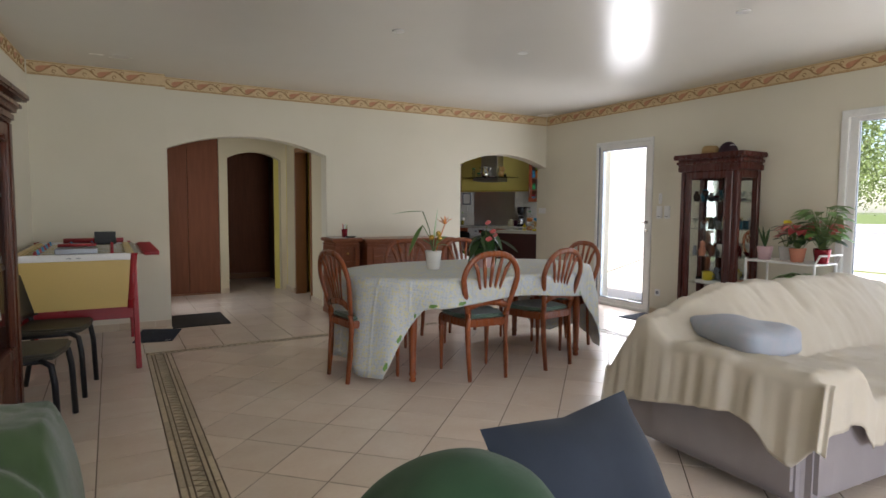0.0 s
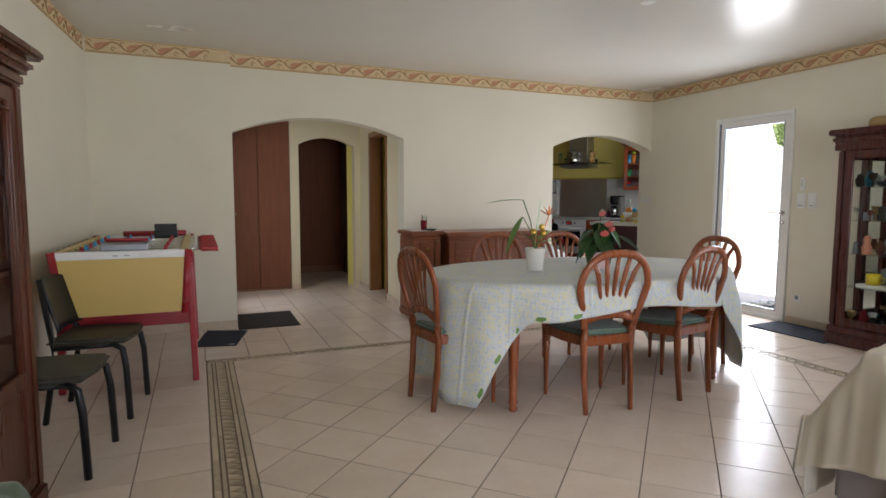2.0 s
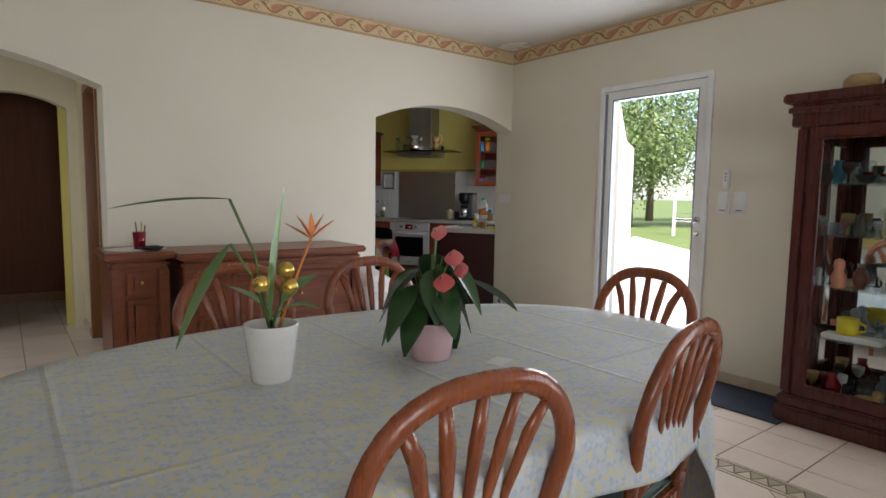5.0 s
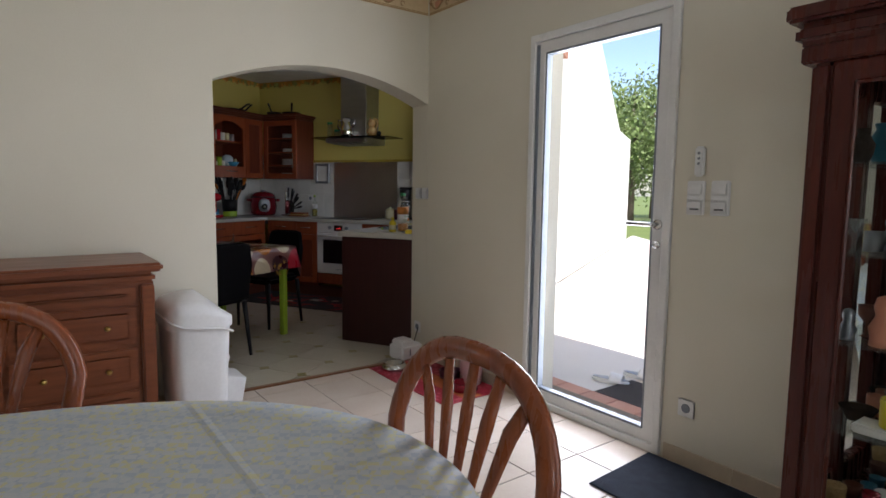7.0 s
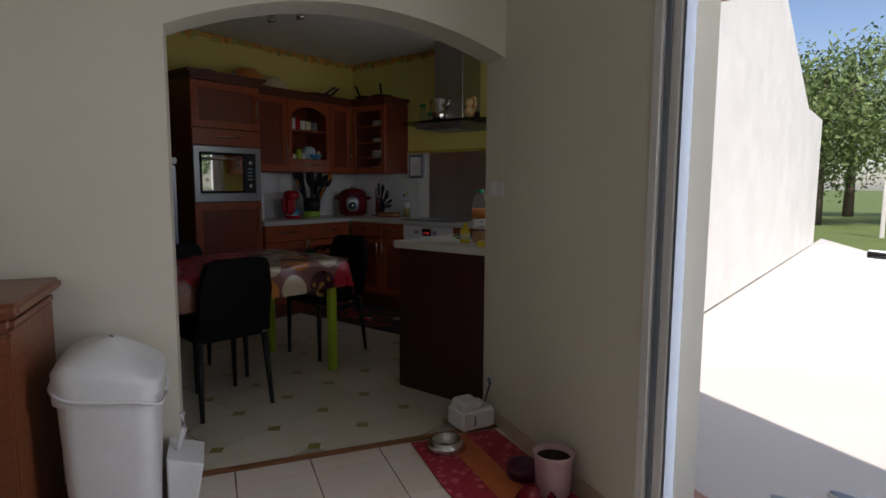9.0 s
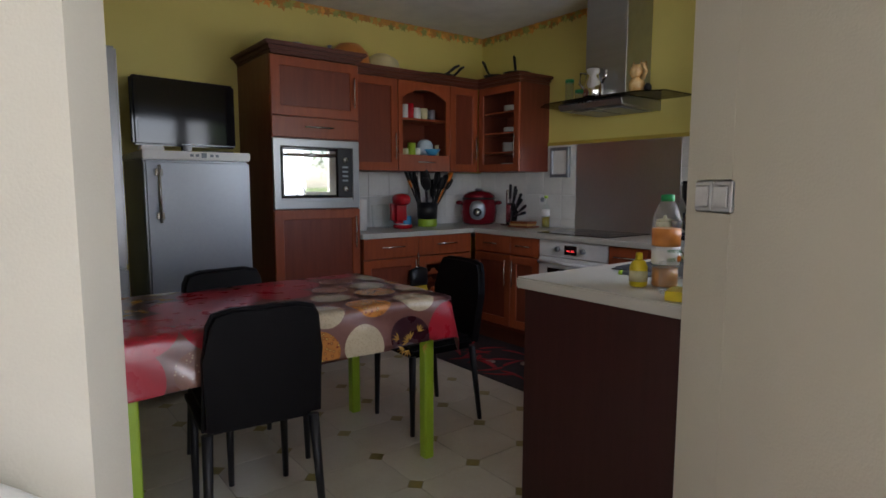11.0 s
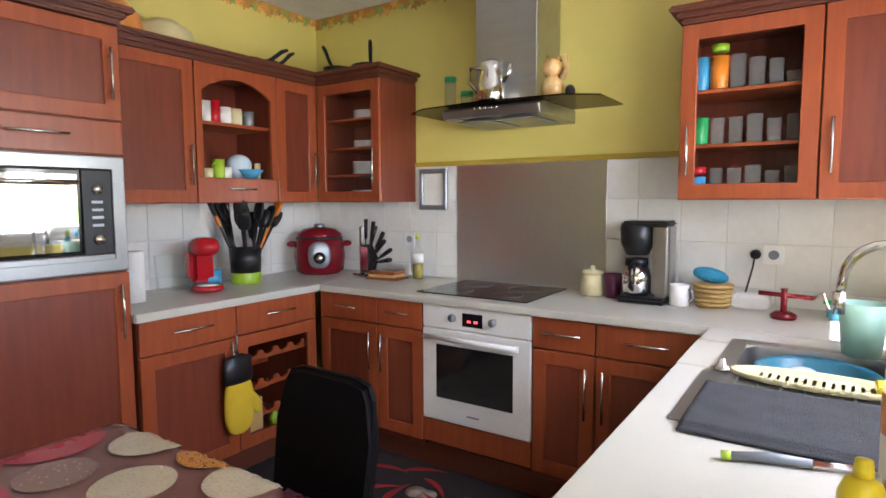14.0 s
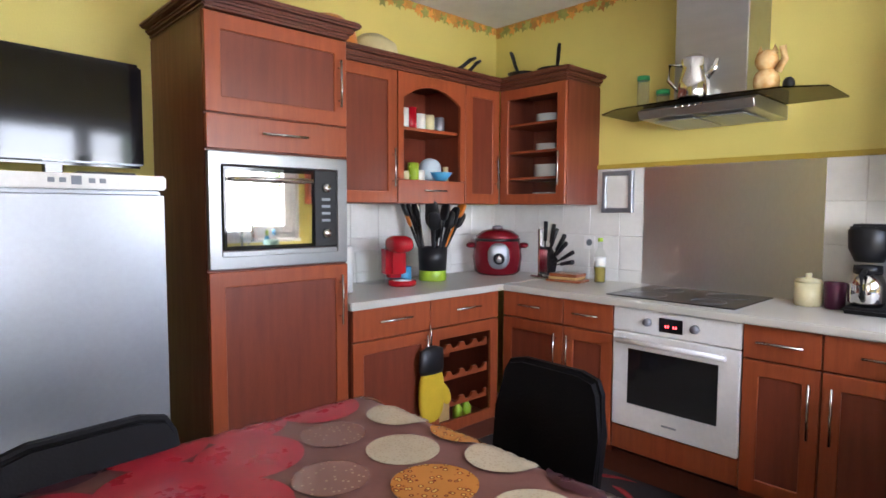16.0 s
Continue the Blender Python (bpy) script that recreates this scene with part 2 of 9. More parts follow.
M["armoire"] = material("brown_walnut", (0.100, 0.027, 0.012), (0.068, 0.018, 0.009), spec=0.3, rough=0.3, scale=3, fine=30, bump=0.03, stretch=GRAIN_Z, coat=0.15)
M["cherry"] = material("cherry_wood", (0.30, 0.085, 0.029), (0.19, 0.050, 0.018), spec=0.4, rough=0.28, scale=3, fine=30, bump=0.02, stretch=GRAIN_Z, coat=0.15, per_object=0.06)
M["side"] = material("sideboard_cherry", (0.25, 0.080, 0.032), (0.16, 0.046, 0.019), spec=0.35, rough=0.32, scale=3, fine=30, bump=0.02, stretch=GRAIN_X, coat=0.1)
M["kwood"] = material("orange_cherry_front", (0.345, 0.078, 0.025), (0.25, 0.053, 0.019), spec=0.4, rough=0.34, scale=2.5, fine=26, bump=0.015, stretch=GRAIN_Z, per_object=0.05)
M["kpanel"] = material("dark_cherry_panel", (0.20, 0.044, 0.021), (0.145, 0.031, 0.016), spec=0.4, rough=0.36, scale=2.5, fine=26, bump=0.015, stretch=GRAIN_Z, per_object=0.05)
# dark brown wood of cornices; puts shade into plinths, housing and shelves too
M["kdark"] = material("dark_brown_and_shade", (0.13, 0.035, 0.018), rough=0.4, scale=4, stretch=GRAIN_Z)
M["closet"] = material("brown_sliding_door", (0.22, 0.080, 0.040), (0.17, 0.062, 0.032), spec=0.2, rough=0.55, scale=2.5, fine=26, bump=0.02, stretch=GRAIN_Z)
M["doorframe"] = material("varnished_door_frame", (0.26, 0.11, 0.04), rough=0.35, scale=4, stretch=GRAIN_Z)
M["counter"] = material("white_laminate_worktop", (0.52, 0.505, 0.45), (0.49, 0.475, 0.415), rough=0.33, rvar=0.02, scale=4, fine=90, bump=0.015)
M["steel"] = material("brushed_steel", (0.44, 0.44, 0.435), (0.40, 0.40, 0.395), rough=0.36, metal=1.0, scale=3, fine=60, bump=0.003, stretch=(1, 8, 8), rvar=0.03)
M["chrome"] = material("chrome", (0.75, 0.75, 0.74), rough=0.10, metal=1.0, bump=0, rvar=0.04)
M["nickel"] = material("satin_nickel", (0.62, 0.61, 0.58), rough=0.25, metal=1.0, bump=0, rvar=0.04)
M["silver"] = material("silver_lacquer", (0.30, 0.32, 0.35), rough=0.36, metal=0.6, scale=2, bump=0.01)
M["fridge"] = material("grey_brushed_steel", (0.30, 0.305, 0.31), (0.265, 0.27, 0.275), rough=0.33, metal=0.85, scale=2, bump=0.004, rvar=0.03)
M["white"] = material("white_plastic", (0.86, 0.86, 0.85), rough=0.38, scale=4, bump=0.01)
M["whitemetal"] = material("white_lacquered_metal", (0.80, 0.80, 0.78), rough=0.3, scale=4, bump=0.01)
M["pvc"] = material("white_pvc_frame", (0.82, 0.82, 0.80), rough=0.3, scale=3, bump=0.01)
M["pvcgrey"] = material("grey_gasket", (0.20, 0.23, 0.27), rough=0.4, scale=3, bump=0.01)
M["black"] = material("black_plastic", (0.012, 0.012, 0.014), spec=0.35, rough=0.38, scale=5, bump=0.01)
M["blackgloss"] = material("black_gloss", (0.010, 0.010, 0.012), rough=0.06, scale=5, bump=0, rvar=0.02)
M["leather"] = material("black_imitation_leather", (0.0045, 0.0042, 0.005), spec=0.10, rough=0.5, scale=6, fine=160, bump=0.12)
M["olive"] = material("olive_seat_cover", (0.048, 0.042, 0.028), rough=0.5, scale=6, fine=160, bump=0.1)
M["seat"] = material("green_seat_fabric", (0.115, 0.185, 0.140), (0.085, 0.145, 0.11), rough=0.85, scale=12, fine=220, bump=0.2, sheen=0.3)
M["mat"] = material("dark_door_mat", (0.038, 0.030, 0.026), (0.026, 0.021, 0.019), rough=0.95, scale=20, fine=260, bump=0.6)
M["bluemat"] = material("navy_door_mat", (0.020, 0.030, 0.055), (0.014, 0.020, 0.038), rough=0.95, scale=20, fine=260, bump=0.6)
M["green"] = material("green_terry_towel", (0.046, 0.086, 0.029), (0.031, 0.062, 0.020), rough=0.95, scale=7, fine=420, bump=0.35, sheen=0.4)
M["green2"] = material("deep_green_throw", (0.018, 0.066, 0.026), (0.012, 0.044, 0.018), rough=0.95, scale=7, fine=420, bump=0.25, sheen=0.12)
M["blue"] = material("blue_velvet_cushion", (0.015, 0.025, 0.046), (0.010, 0.017, 0.032), rough=0.8, scale=5, fine=420, bump=0.06, sheen=0.05)
M["grey"] = material("dark_grey_upholstery", (0.05, 0.05, 0.06), rough=0.9, scale=9, fine=200, bump=0.3)
M["throw"] = material("ecru_cotton_throw", (0.60, 0.555, 0.47), (0.54, 0.49, 0.405), rough=0.95, scale=4, fine=420, bump=0.10, sheen=0.1)
M["sofa"] = material("lilac_grey_upholstery", (0.32, 0.29, 0.30), (0.28, 0.255, 0.265), rough=0.9, scale=6, fine=240, bump=0.25)
M["red"] = material("red_lacquer", (0.36, 0.020, 0.030), rough=0.3, scale=4, bump=0.01)
M["foosyellow"] = material("pale_yellow_panel", (0.62, 0.44, 0.13), (0.58, 0.41, 0.12), rough=0.4, scale=3, bump=0.01)
M["pitch"] = material("green_pitch", (0.05, 0.17, 0.07), rough=0.5, scale=5)
M["brass"] = material("aged_brass", (0.50, 0.33, 0.10), rough=0.3, metal=1.0, bump=0)
M["gold"] = material("gold_paint", (0.70, 0.46, 0.10), rough=0.25, metal=0.8, bump=0.02)
M["catgold"] = material("cream_and_gold_glaze", (0.74, 0.58, 0.30), (0.55, 0.24, 0.04), rough=0.2, scale=22, fine=60, bump=0.02)
M["leaf"] = material("dark_green_leaf", (0.018, 0.052, 0.013), (0.030, 0.085, 0.020), rough=0.4, scale=8, fine=40, bump=0.05)
M["leaf2"] = material("fresh_green_leaf", (0.10, 0.22, 0.045), (0.16, 0.30, 0.07), rough=0.4, scale=8, fine=40, bump=0.05)
M["stem"] = material("green_stem", (0.13, 0.20, 0.06), rough=0.5, scale=20)
M["pinkflower"] = material("coral_pink_spathe", (0.62, 0.10, 0.10), (0.50, 0.07, 0.08), rough=0.3, scale=10, bump=0.03)
M["orange"] = material("orange_petal", (0.75, 0.22, 0.02), rough=0.4, scale=10)
M["potwhite"] = material("white_ceramic", (0.80, 0.79, 0.76), rough=0.15, scale=5, bump=0.01)
M["potpink"] = material("pale_pink_ceramic", (0.66, 0.45, 0.46), rough=0.3, scale=9, bump=0.02)
M["terracotta"] = material("salmon_clay_pot", (0.58, 0.23, 0.14), rough=0.6, scale=12, bump=0.08)
M["earth"] = material("potting_soil", (0.035, 0.022, 0.014), rough=0.95, scale=30, fine=120, bump=0.8)
M["glass"] = clear_glass("window_glass")
M["cabglass"] = clear_glass("cabinet_glass", (0.93, 0.96, 0.95))
M["jarglass"] = clear_glass("clear_jar_glass", (0.96, 0.98, 0.97), 0.04)
M["smoke"] = clear_glass("smoked_shelf_glass", (0.30, 0.27, 0.23))
M["frosted"] = clear_glass("frosted_door_glass", (0.95, 0.97, 0.97), 0.35)
M["tumbler"] = clear_glass("drinking_glass", (0.98, 1.0, 0.99), 0.08)
M["splash"] = material("brushed_steel_sheet", (0.90, 0.895, 0.885), (0.80, 0.795, 0.785), rough=0.31, metal=1.0, scale=1.6, fine=90, bump=0.0, stretch=(1.2, 1.2, 0.4), rvar=0.09)
M["mirror"] = material("mirror_back", (0.80, 0.82, 0.82), rough=0.03, metal=1.0, bump=0, rvar=0.01)
M["walltile"] = material("white_glazed_wall_tile", (0.79, 0.79, 0.76), rough=0.10, scale=5, fine=30, bump=0.015, rvar=0.04, per_object=0.015)
M["wjoint"] = material("pale_wall_grout", (0.68, 0.67, 0.64), rough=0.8, bump=0.05)
M["trim"] = material("mustard_edge_trim", (0.50, 0.36, 0.05), rough=0.4, scale=10, bump=0.02)
M["rendered"] = material("white_facade_render", (0.80, 0.78, 0.72), rough=0.85, scale=2, fine=120, bump=0.2)
M["roof"] = material("terracotta_roof_tile", (0.36, 0.17, 0.10), rough=0.8, scale=6, bump=0.2)
M["terrace"] = material("pale_terrace_concrete", (0.74, 0.69, 0.62), (0.68, 0.63, 0.55), rough=0.85, scale=1.2, fine=60, bump=0.15)
M["brick"] = material("terracotta_sill_tile", (0.48, 0.22, 0.14), rough=0.6, scale=8, bump=0.06, per_object=0.1)
M["grass"] = material("mown_grass", (0.10, 0.15, 0.03), (0.16, 0.20, 0.05), rough=0.95, scale=0.6, fine=40, bump=0.4)
M["foliage"] = material("tree_foliage", (0.11, 0.17, 0.045), (0.17, 0.22, 0.07), rough=0.7, scale=1.5, fine=8, island=0.4)
M["bark"] = material("grey_bark", (0.12, 0.09, 0.065), rough=0.9, scale=6, fine=40, bump=0.6)
M["paperwhite"] = material("white_paper", (0.80, 0.79, 0.76), rough=0.8, scale=6, bump=0.03)
M["purple"] = material("plum_plastic", (0.09, 0.012, 0.045), rough=0.35)
M["creamware"] = material("cream_enamel", (0.66, 0.60, 0.36), rough=0.25)
M["bluecloth"] = material("blue_checked_cloth", (0.36, 0.42, 0.50), (0.44, 0.44, 0.50), rough=0.9, scale=16, fine=200, bump=0.15)
M["bluewipe"] = material("turquoise_microfibre", (0.03, 0.30, 0.50), rough=0.95, scale=30, fine=120, bump=0.8)
M["wicker"] = material("pale_wicker", (0.55, 0.36, 0.13), rough=0.7, scale=40, bump=0.3)
M["darkcloth"] = material("dark_ribbed_mat", (0.035, 0.036, 0.042), rough=0.9, scale=20, fine=260, bump=0.6)
M["oil"] = material("olive_oil", (0.30, 0.24, 0.03), rough=0.1)
M["juice"] = material("orange_juice", (0.62, 0.24, 0.05), rough=0.3)
M["lemon"] = material("lemon_yellow_plastic", (0.72, 0.56, 0.02), rough=0.3)
M["lime"] = material("lime_green_plastic", (0.34, 0.52, 0.03), rough=0.35)
M["greencap"] = material("green_plastic", (0.02, 0.30, 0.09), rough=0.35)
M["redgloss"] = material("glossy_red_plastic", (0.46, 0.010, 0.018), rough=0.14, bump=0)
M["darkred"] = material("metallic_dark_red", (0.22, 0.008, 0.018), rough=0.2, metal=0.3, bump=0)
M["mitt"] = material("yellow_oven_mitt", (0.70, 0.48, 0.02), rough=0.85, scale=14, fine=160, bump=0.3)
M["bluetub"] = material("petrol_blue_plastic", (0.02, 0.16, 0.25), rough=0.3)
M["skyblue"] = material("sky_blue_plastic", (0.06, 0.34, 0.62), rough=0.3)
M["bag"] = material("pale_plastic_bag", (0.55, 0.68, 0.78), rough=0.25, scale=9, bump=0.2)
M["straw"] = material("woven_straw", (0.42, 0.28, 0.12), rough=0.8, scale=30, fine=120, bump=0.6)
M["plumcap"] = material("dark_plum_cap", (0.035, 0.012, 0.022), rough=0.8, scale=20, bump=0.2)
M["orangebowl"] = material("orange_melamine", (0.66, 0.24, 0.05), rough=0.35)
M["creambowl"] = material("translucent_cream_plastic", (0.66, 0.58, 0.30), rough=0.4)
# passage and store room walls; the gloom there is put into this colour
M["dark"] = material("shade_tinted_wall", (0.16, 0.12, 0.08), rough=0.7, scale=3)
M["screen"] = material("dark_screen", (0.006, 0.006, 0.008), rough=0.08, bump=0, rvar=0.02)
M["led"] = material("red_display_digits", (0.30, 0.01, 0.01), rough=0.4, bump=0)
M["led"].node_tree.nodes["Principled BSDF"].inputs["Emission Color"].default_value = (1, 0.05, 0.05, 1)
M["led"].node_tree.nodes["Principled BSDF"].inputs["Emission Strength"].default_value = 1.2


def cell_material(name, ground, spots, scale, rough=0.7, bump=0.1):
    """A printed cloth: small blots of two colours on a ground."""
    mt = material(name, ground, rough=rough, scale=10, fine=200, bump=bump)
    n, l = mt.node_tree.nodes, mt.node_tree.links
    bs = n["Principled BSDF"]
    last = bs.inputs["Base Color"].links[0].from_socket
    tc = n.new("ShaderNodeTexCoord")
    for i, (colour, sc, cut, off) in enumerate(spots):
        mp = n.new("ShaderNodeMapping")
        mp.inputs["Location"].default_value = (off, off * 0.7, off * 0.3)
        v = n.new("ShaderNodeTexVoronoi")
        v.feature = "F1"
        v.inputs["Scale"].default_value = sc * scale
        l.new(tc.outputs["Object"], mp.inputs[0]), l.new(mp.outputs[0], v.inputs["Vector"])
        mr = n.new("ShaderNodeMapRange")
        mr.inputs[1].default_value, mr.inputs[2].default_value = cut, cut - 0.12
        l.new(v.outputs["Distance"], mr.inputs[0])
        mx = n.new("ShaderNodeMix")
        mx.data_type = "RGBA"
        mx.inputs["B"].default_value = (*colour, 1)
        l.new(mr.outputs[0], mx.inputs["Factor"]), l.new(last, mx.inputs["A"])
        last = mx.outputs["Result"]
    l.new(last, bs.inputs["Base Color"])
    return mt


def lozenge_cloth(name, pitch):
    """Printed lattice of pale lozenges, with flat pressed folds every half metre."""
    mt = material(name, (0.60, 0.63, 0.64), (0.54, 0.57, 0.58), rough=0.6, scale=8, fine=260, bump=0.05)
    n, l = mt.node_tree.nodes, mt.node_tree.links
    bs = n["Principled BSDF"]
    base = bs.inputs["Base Color"].links[0].from_socket
    tc, mp = n.new("ShaderNodeTexCoord"), n.new("ShaderNodeMapping")
    mp.inputs["Rotation"].default_value = (0.6, 0.4, radians(38))
    l.new(tc.outputs["Object"], mp.inputs[0])
    ck = n.new("ShaderNodeTexChecker")
    ck.inputs["Scale"].default_value = 1 / pitch
    ck.inputs["Color1"].default_value, ck.inputs["Color2"].default_value = (1, 1, 1, 1), (0, 0, 0, 1)
    l.new(mp.outputs[0], ck.inputs["Vector"])
    vo = n.new("ShaderNodeTexVoronoi")
    vo.inputs["Scale"].default_value = 0.9 / pitch
    l.new(mp.outputs[0], vo.inputs["Vector"])
    hue = n.new("ShaderNodeValToRGB")
    hue.color_ramp.interpolation = "CONSTANT"
    hue.color_ramp.elements[0].color = (0.42, 0.49, 0.57, 1)
    hue.color_ramp.elements[1].position, hue.color_ramp.elements[1].color = 0.36, (0.50, 0.56, 0.60, 1)
    e = hue.color_ramp.elements.new(0.62)
    e.color = (0.66, 0.62, 0.30, 1)
    sep = n.new("ShaderNodeSeparateColor")
    l.new(vo.outputs["Color"], sep.inputs[0]), l.new(sep.outputs[0], hue.inputs[0])
    mx = n.new("ShaderNodeMix")
    mx.data_type = "RGBA"
    l.new(ck.outputs["Fac"], mx.inputs["Factor"]), l.new(base, mx.inputs["A"]), l.new(hue.outputs[0], mx.inputs["B"])
    soft = n.new("ShaderNodeMix")
    soft.data_type = "RGBA"
    soft.inputs["Factor"].default_value = 0.72
    l.new(base, soft.inputs["A"]), l.new(mx.outputs["Result"], soft.inputs["B"])
    l.new(soft.outputs["Result"], bs.inputs["Base Color"])
    old = bs.inputs["Normal"].links[0].from_node
    xyz = n.new("ShaderNodeSeparateXYZ")
    l.new(tc.outputs["Object"], xyz.inputs[0])
    last = None
    for axis, step in (("X", 0.42), ("Y", 0.36)):
        pp = n.new("ShaderNodeMath")
        pp.operation = "PINGPONG"
        pp.inputs[1].default_value = step / 2
        l.new(xyz.outputs[axis], pp.inputs[0])
        mr = n.new("ShaderNodeMapRange")
        mr.inputs[1].default_value, mr.inputs[2].default_value, mr.inputs[3].default_value, mr.inputs[4].default_value = 0.0, 0.012, 1.0, 0.0
        l.new(pp.outputs[0], mr.inputs[0])
        if last:
            ad = n.new("ShaderNodeMath")
            l.new(last, ad.inputs[0]), l.new(mr.outputs[0], ad.inputs[1])
            last = ad.outputs[0]
        else:
            last = mr.outputs[0]
    bp = n.new("ShaderNodeBump")
    bp.inputs["Strength"].default_value, bp.inputs["Distance"].default_value = 0.35, 0.01
    l.new(last, bp.inputs["Height"]), l.new(old.outputs[0], bp.inputs["Normal"]), l.new(bp.outputs[0], bs.inputs["Normal"])
    return mt


M["cloth"] = lozenge_cloth("printed_tablecloth", 0.016)
M["plum"] = material("dark_plum_laminate", (0.050, 0.015, 0.014), (0.038, 0.012, 0.011), rough=0.4, spec=0.3, scale=3, stretch=GRAIN_Z, bump=0.01)
M["mint"] = material("pale_mint_plastic", (0.36, 0.60, 0.48), rough=0.3)
M["petmat"] = cell_material("red_patterned_mat", (0.42, 0.025, 0.05), [((0.55, 0.10, 0.14), 1.0, 0.42, 0.0), ((0.30, 0.015, 0.03), 1.4, 0.35, 2.0)], 22, rough=0.6)
M["petorange"] = material("orange_mat_stripe", (0.52, 0.13, 0.035), rough=0.6, scale=12)
M["oilcloth"] = material("brown_oilcloth", (0.19, 0.085, 0.068), (0.14, 0.060, 0.048), rough=0.30, rvar=0.03, scale=8, bump=0.01)
M["ocred"] = material("oilcloth_red", (0.40, 0.020, 0.035), (0.32, 0.018, 0.03), rough=0.28, rvar=0.03, scale=14, bump=0.01)
M["ocplum"] = material("oilcloth_dark_plum", (0.045, 0.012, 0.018), rough=0.28, rvar=0.03, scale=14, bump=0.01)
M["oclinen"] = cell_material("oilcloth_linen", (0.50, 0.42, 0.29), [((0.40, 0.33, 0.22), 1.0, 0.40, 0.0)], 120, rough=0.2, bump=0.01)
M["ocgold"] = material("oilcloth_gold", (0.55, 0.33, 0.08), rough=0.2, scale=14, bump=0.01)
M["ocorange"] = cell_material("oilcloth_orange_rings", (0.50, 0.20, 0.045), [((0.16, 0.03, 0.02), 1.0, 0.42, 0.0), ((0.66, 0.42, 0.10), 1.0, 0.27, 0.0)], 60, rough=0.18, bump=0.01)
M["octaupe"] = cell_material("oilcloth_taupe_dots", (0.24, 0.12, 0.09), [((0.48, 0.34, 0.22), 1.0, 0.26, 0.0)], 70, rough=0.18, bump=0.01)
M["rug"] = material("black_printed_kitchen_rug", (0.012, 0.010, 0.012), (0.035, 0.030, 0.031), rough=0.8, scale=6, fine=120, bump=0.2)
M["chili"] = material("rug_chili_red", (0.36, 0.020, 0.025), rough=0.8)
M["garlic"] = material("rug_garlic", (0.45, 0.38, 0.30), rough=0.8)

# ---- the large structure: living room ----
XR, YA, CEIL = 5.66, 6.055, 2.592      # inner faces of the garden wall and of the arch wall, ceiling
XZ = Matrix(((1, 0, 0, 0), (0, 0, -1, 0), (0, 1, 0, 0), (0, 0, 0, 1)))   # outline x, z raised along -y


def arch_points(x0, x1, spring, rise, n=18):
    """The underside of a low arch, from x1 back to x0."""
    return [(x1 + (x0 - x1) * i / n, spring + rise * (1 - (2 * i / n - 1) ** 2)) for i in range(n + 1)]


def arch_wall(name, x0, x1, top, arches, y0, y1, mt, label):
    pts = [(x0, 0.0)]
    for a, b, spring, rise in arches:
        pts += [(a, 0.0)] if a > x0 else []
        pts += arch_points(a, b, spring, rise)[::-1] + [(b, 0.0)]
    pts += [(x1, 0.0)] if arches[-1][1] < x1 else []
    pts += [(x1, top), (x0, top)]
    clean = [p for i, p in enumerate(pts) if i == 0 or (Vector(p) - Vector(pts[i - 1])).length > 1e-4]
    return setting(name, Build().prism(clean, -y1, -y0, XZ), mt, label)


arch_wall("wall_arches", 0.57, 5.92, 2.70, [(0.5701, 2.296, 1.862, 0.172), (4.175, 5.659, 1.850, 0.160)], YA, 6.25, M["cream"], "cream painted wall with two low arches")
setting("wall_corner", Build().box(-1.2, 5.94, 0, 0.57, 6.25, 2.70), M["cream"], "cream painted wall beside the hall arch")
LW = math.degrees(math.atan2(0.57, 9.4))
LEFT = pose(-0.585, 5.99, 0, 0, 0, -LW)
setting("wall_left", Build().box(-0.25, -9.6, 0, 0, 0, 2.70), M["cream"], "cream painted wall", LEFT)



def pierced(name, m, length, thick, top, holes, mt, label):
    """A wall along its own x with rectangular openings (x0, x1, z0, z1)."""
    b = Build()
    if all(q[2] == 0 for q in holes):
        pts = [(0.0, 0.0)]
        for a, c, z0, z1 in sorted(holes):
            pts += [(a, 0.0), (a, z1), (c, z1), (c, 0.0)]
        pts += [(length, 0.0), (length, top), (0.0, top)]
        return setting(name, b.prism(pts, -thick, 0.0, XZ), mt, label, m)
    x = 0.0
    for a, c, z0, z1 in sorted(holes):
        if a > x:
            b.box(x, 0, 0, a, thick, top)
        if z0 > 0:
            b.box(a, 0, 0, c, thick, z0)
        if z1 < top:
            b.box(a, 0, z1, c, thick, top)
        x = c
    if x < length:
        b.box(x, 0, 0, length, thick, top)
    return setting(name, b, mt, label, m)


BACK = pose(-1.7, -3.2, 0) @ Matrix.Diagonal((1, -1, 1, 1))
pierced("wall_back", BACK, 7.66, 0.25, 2.70, [(1.85, 4.55, 0.0, 2.16)], M["cream"], "cream painted wall with a wide bay window")
# along the garden wall, x runs from the back of the room towards the kitchen
GARDEN = pose(XR, -3.2, 0, 0, 0, 90) @ Matrix.Diagonal((1, -1, 1, 1))
pierced("wall_garden", GARDEN, 9.42, 0.26, 2.70, [(2.5, 5.26, 0.0, 2.13), (7.295, 8.225, 0.0, 2.115)], M["cream"], "cream painted wall with a glazed door and a bay window")
setting("ceiling", Build().box(-1.8, -3.5, CEIL, 6.0, 6.32, CEIL + 0.12), M["ceil"], "satin white stretched ceiling")

# border under the ceiling: paper strip with salmon leaves and scrolls
BAND0, BAND1 = 2.462, 2.590


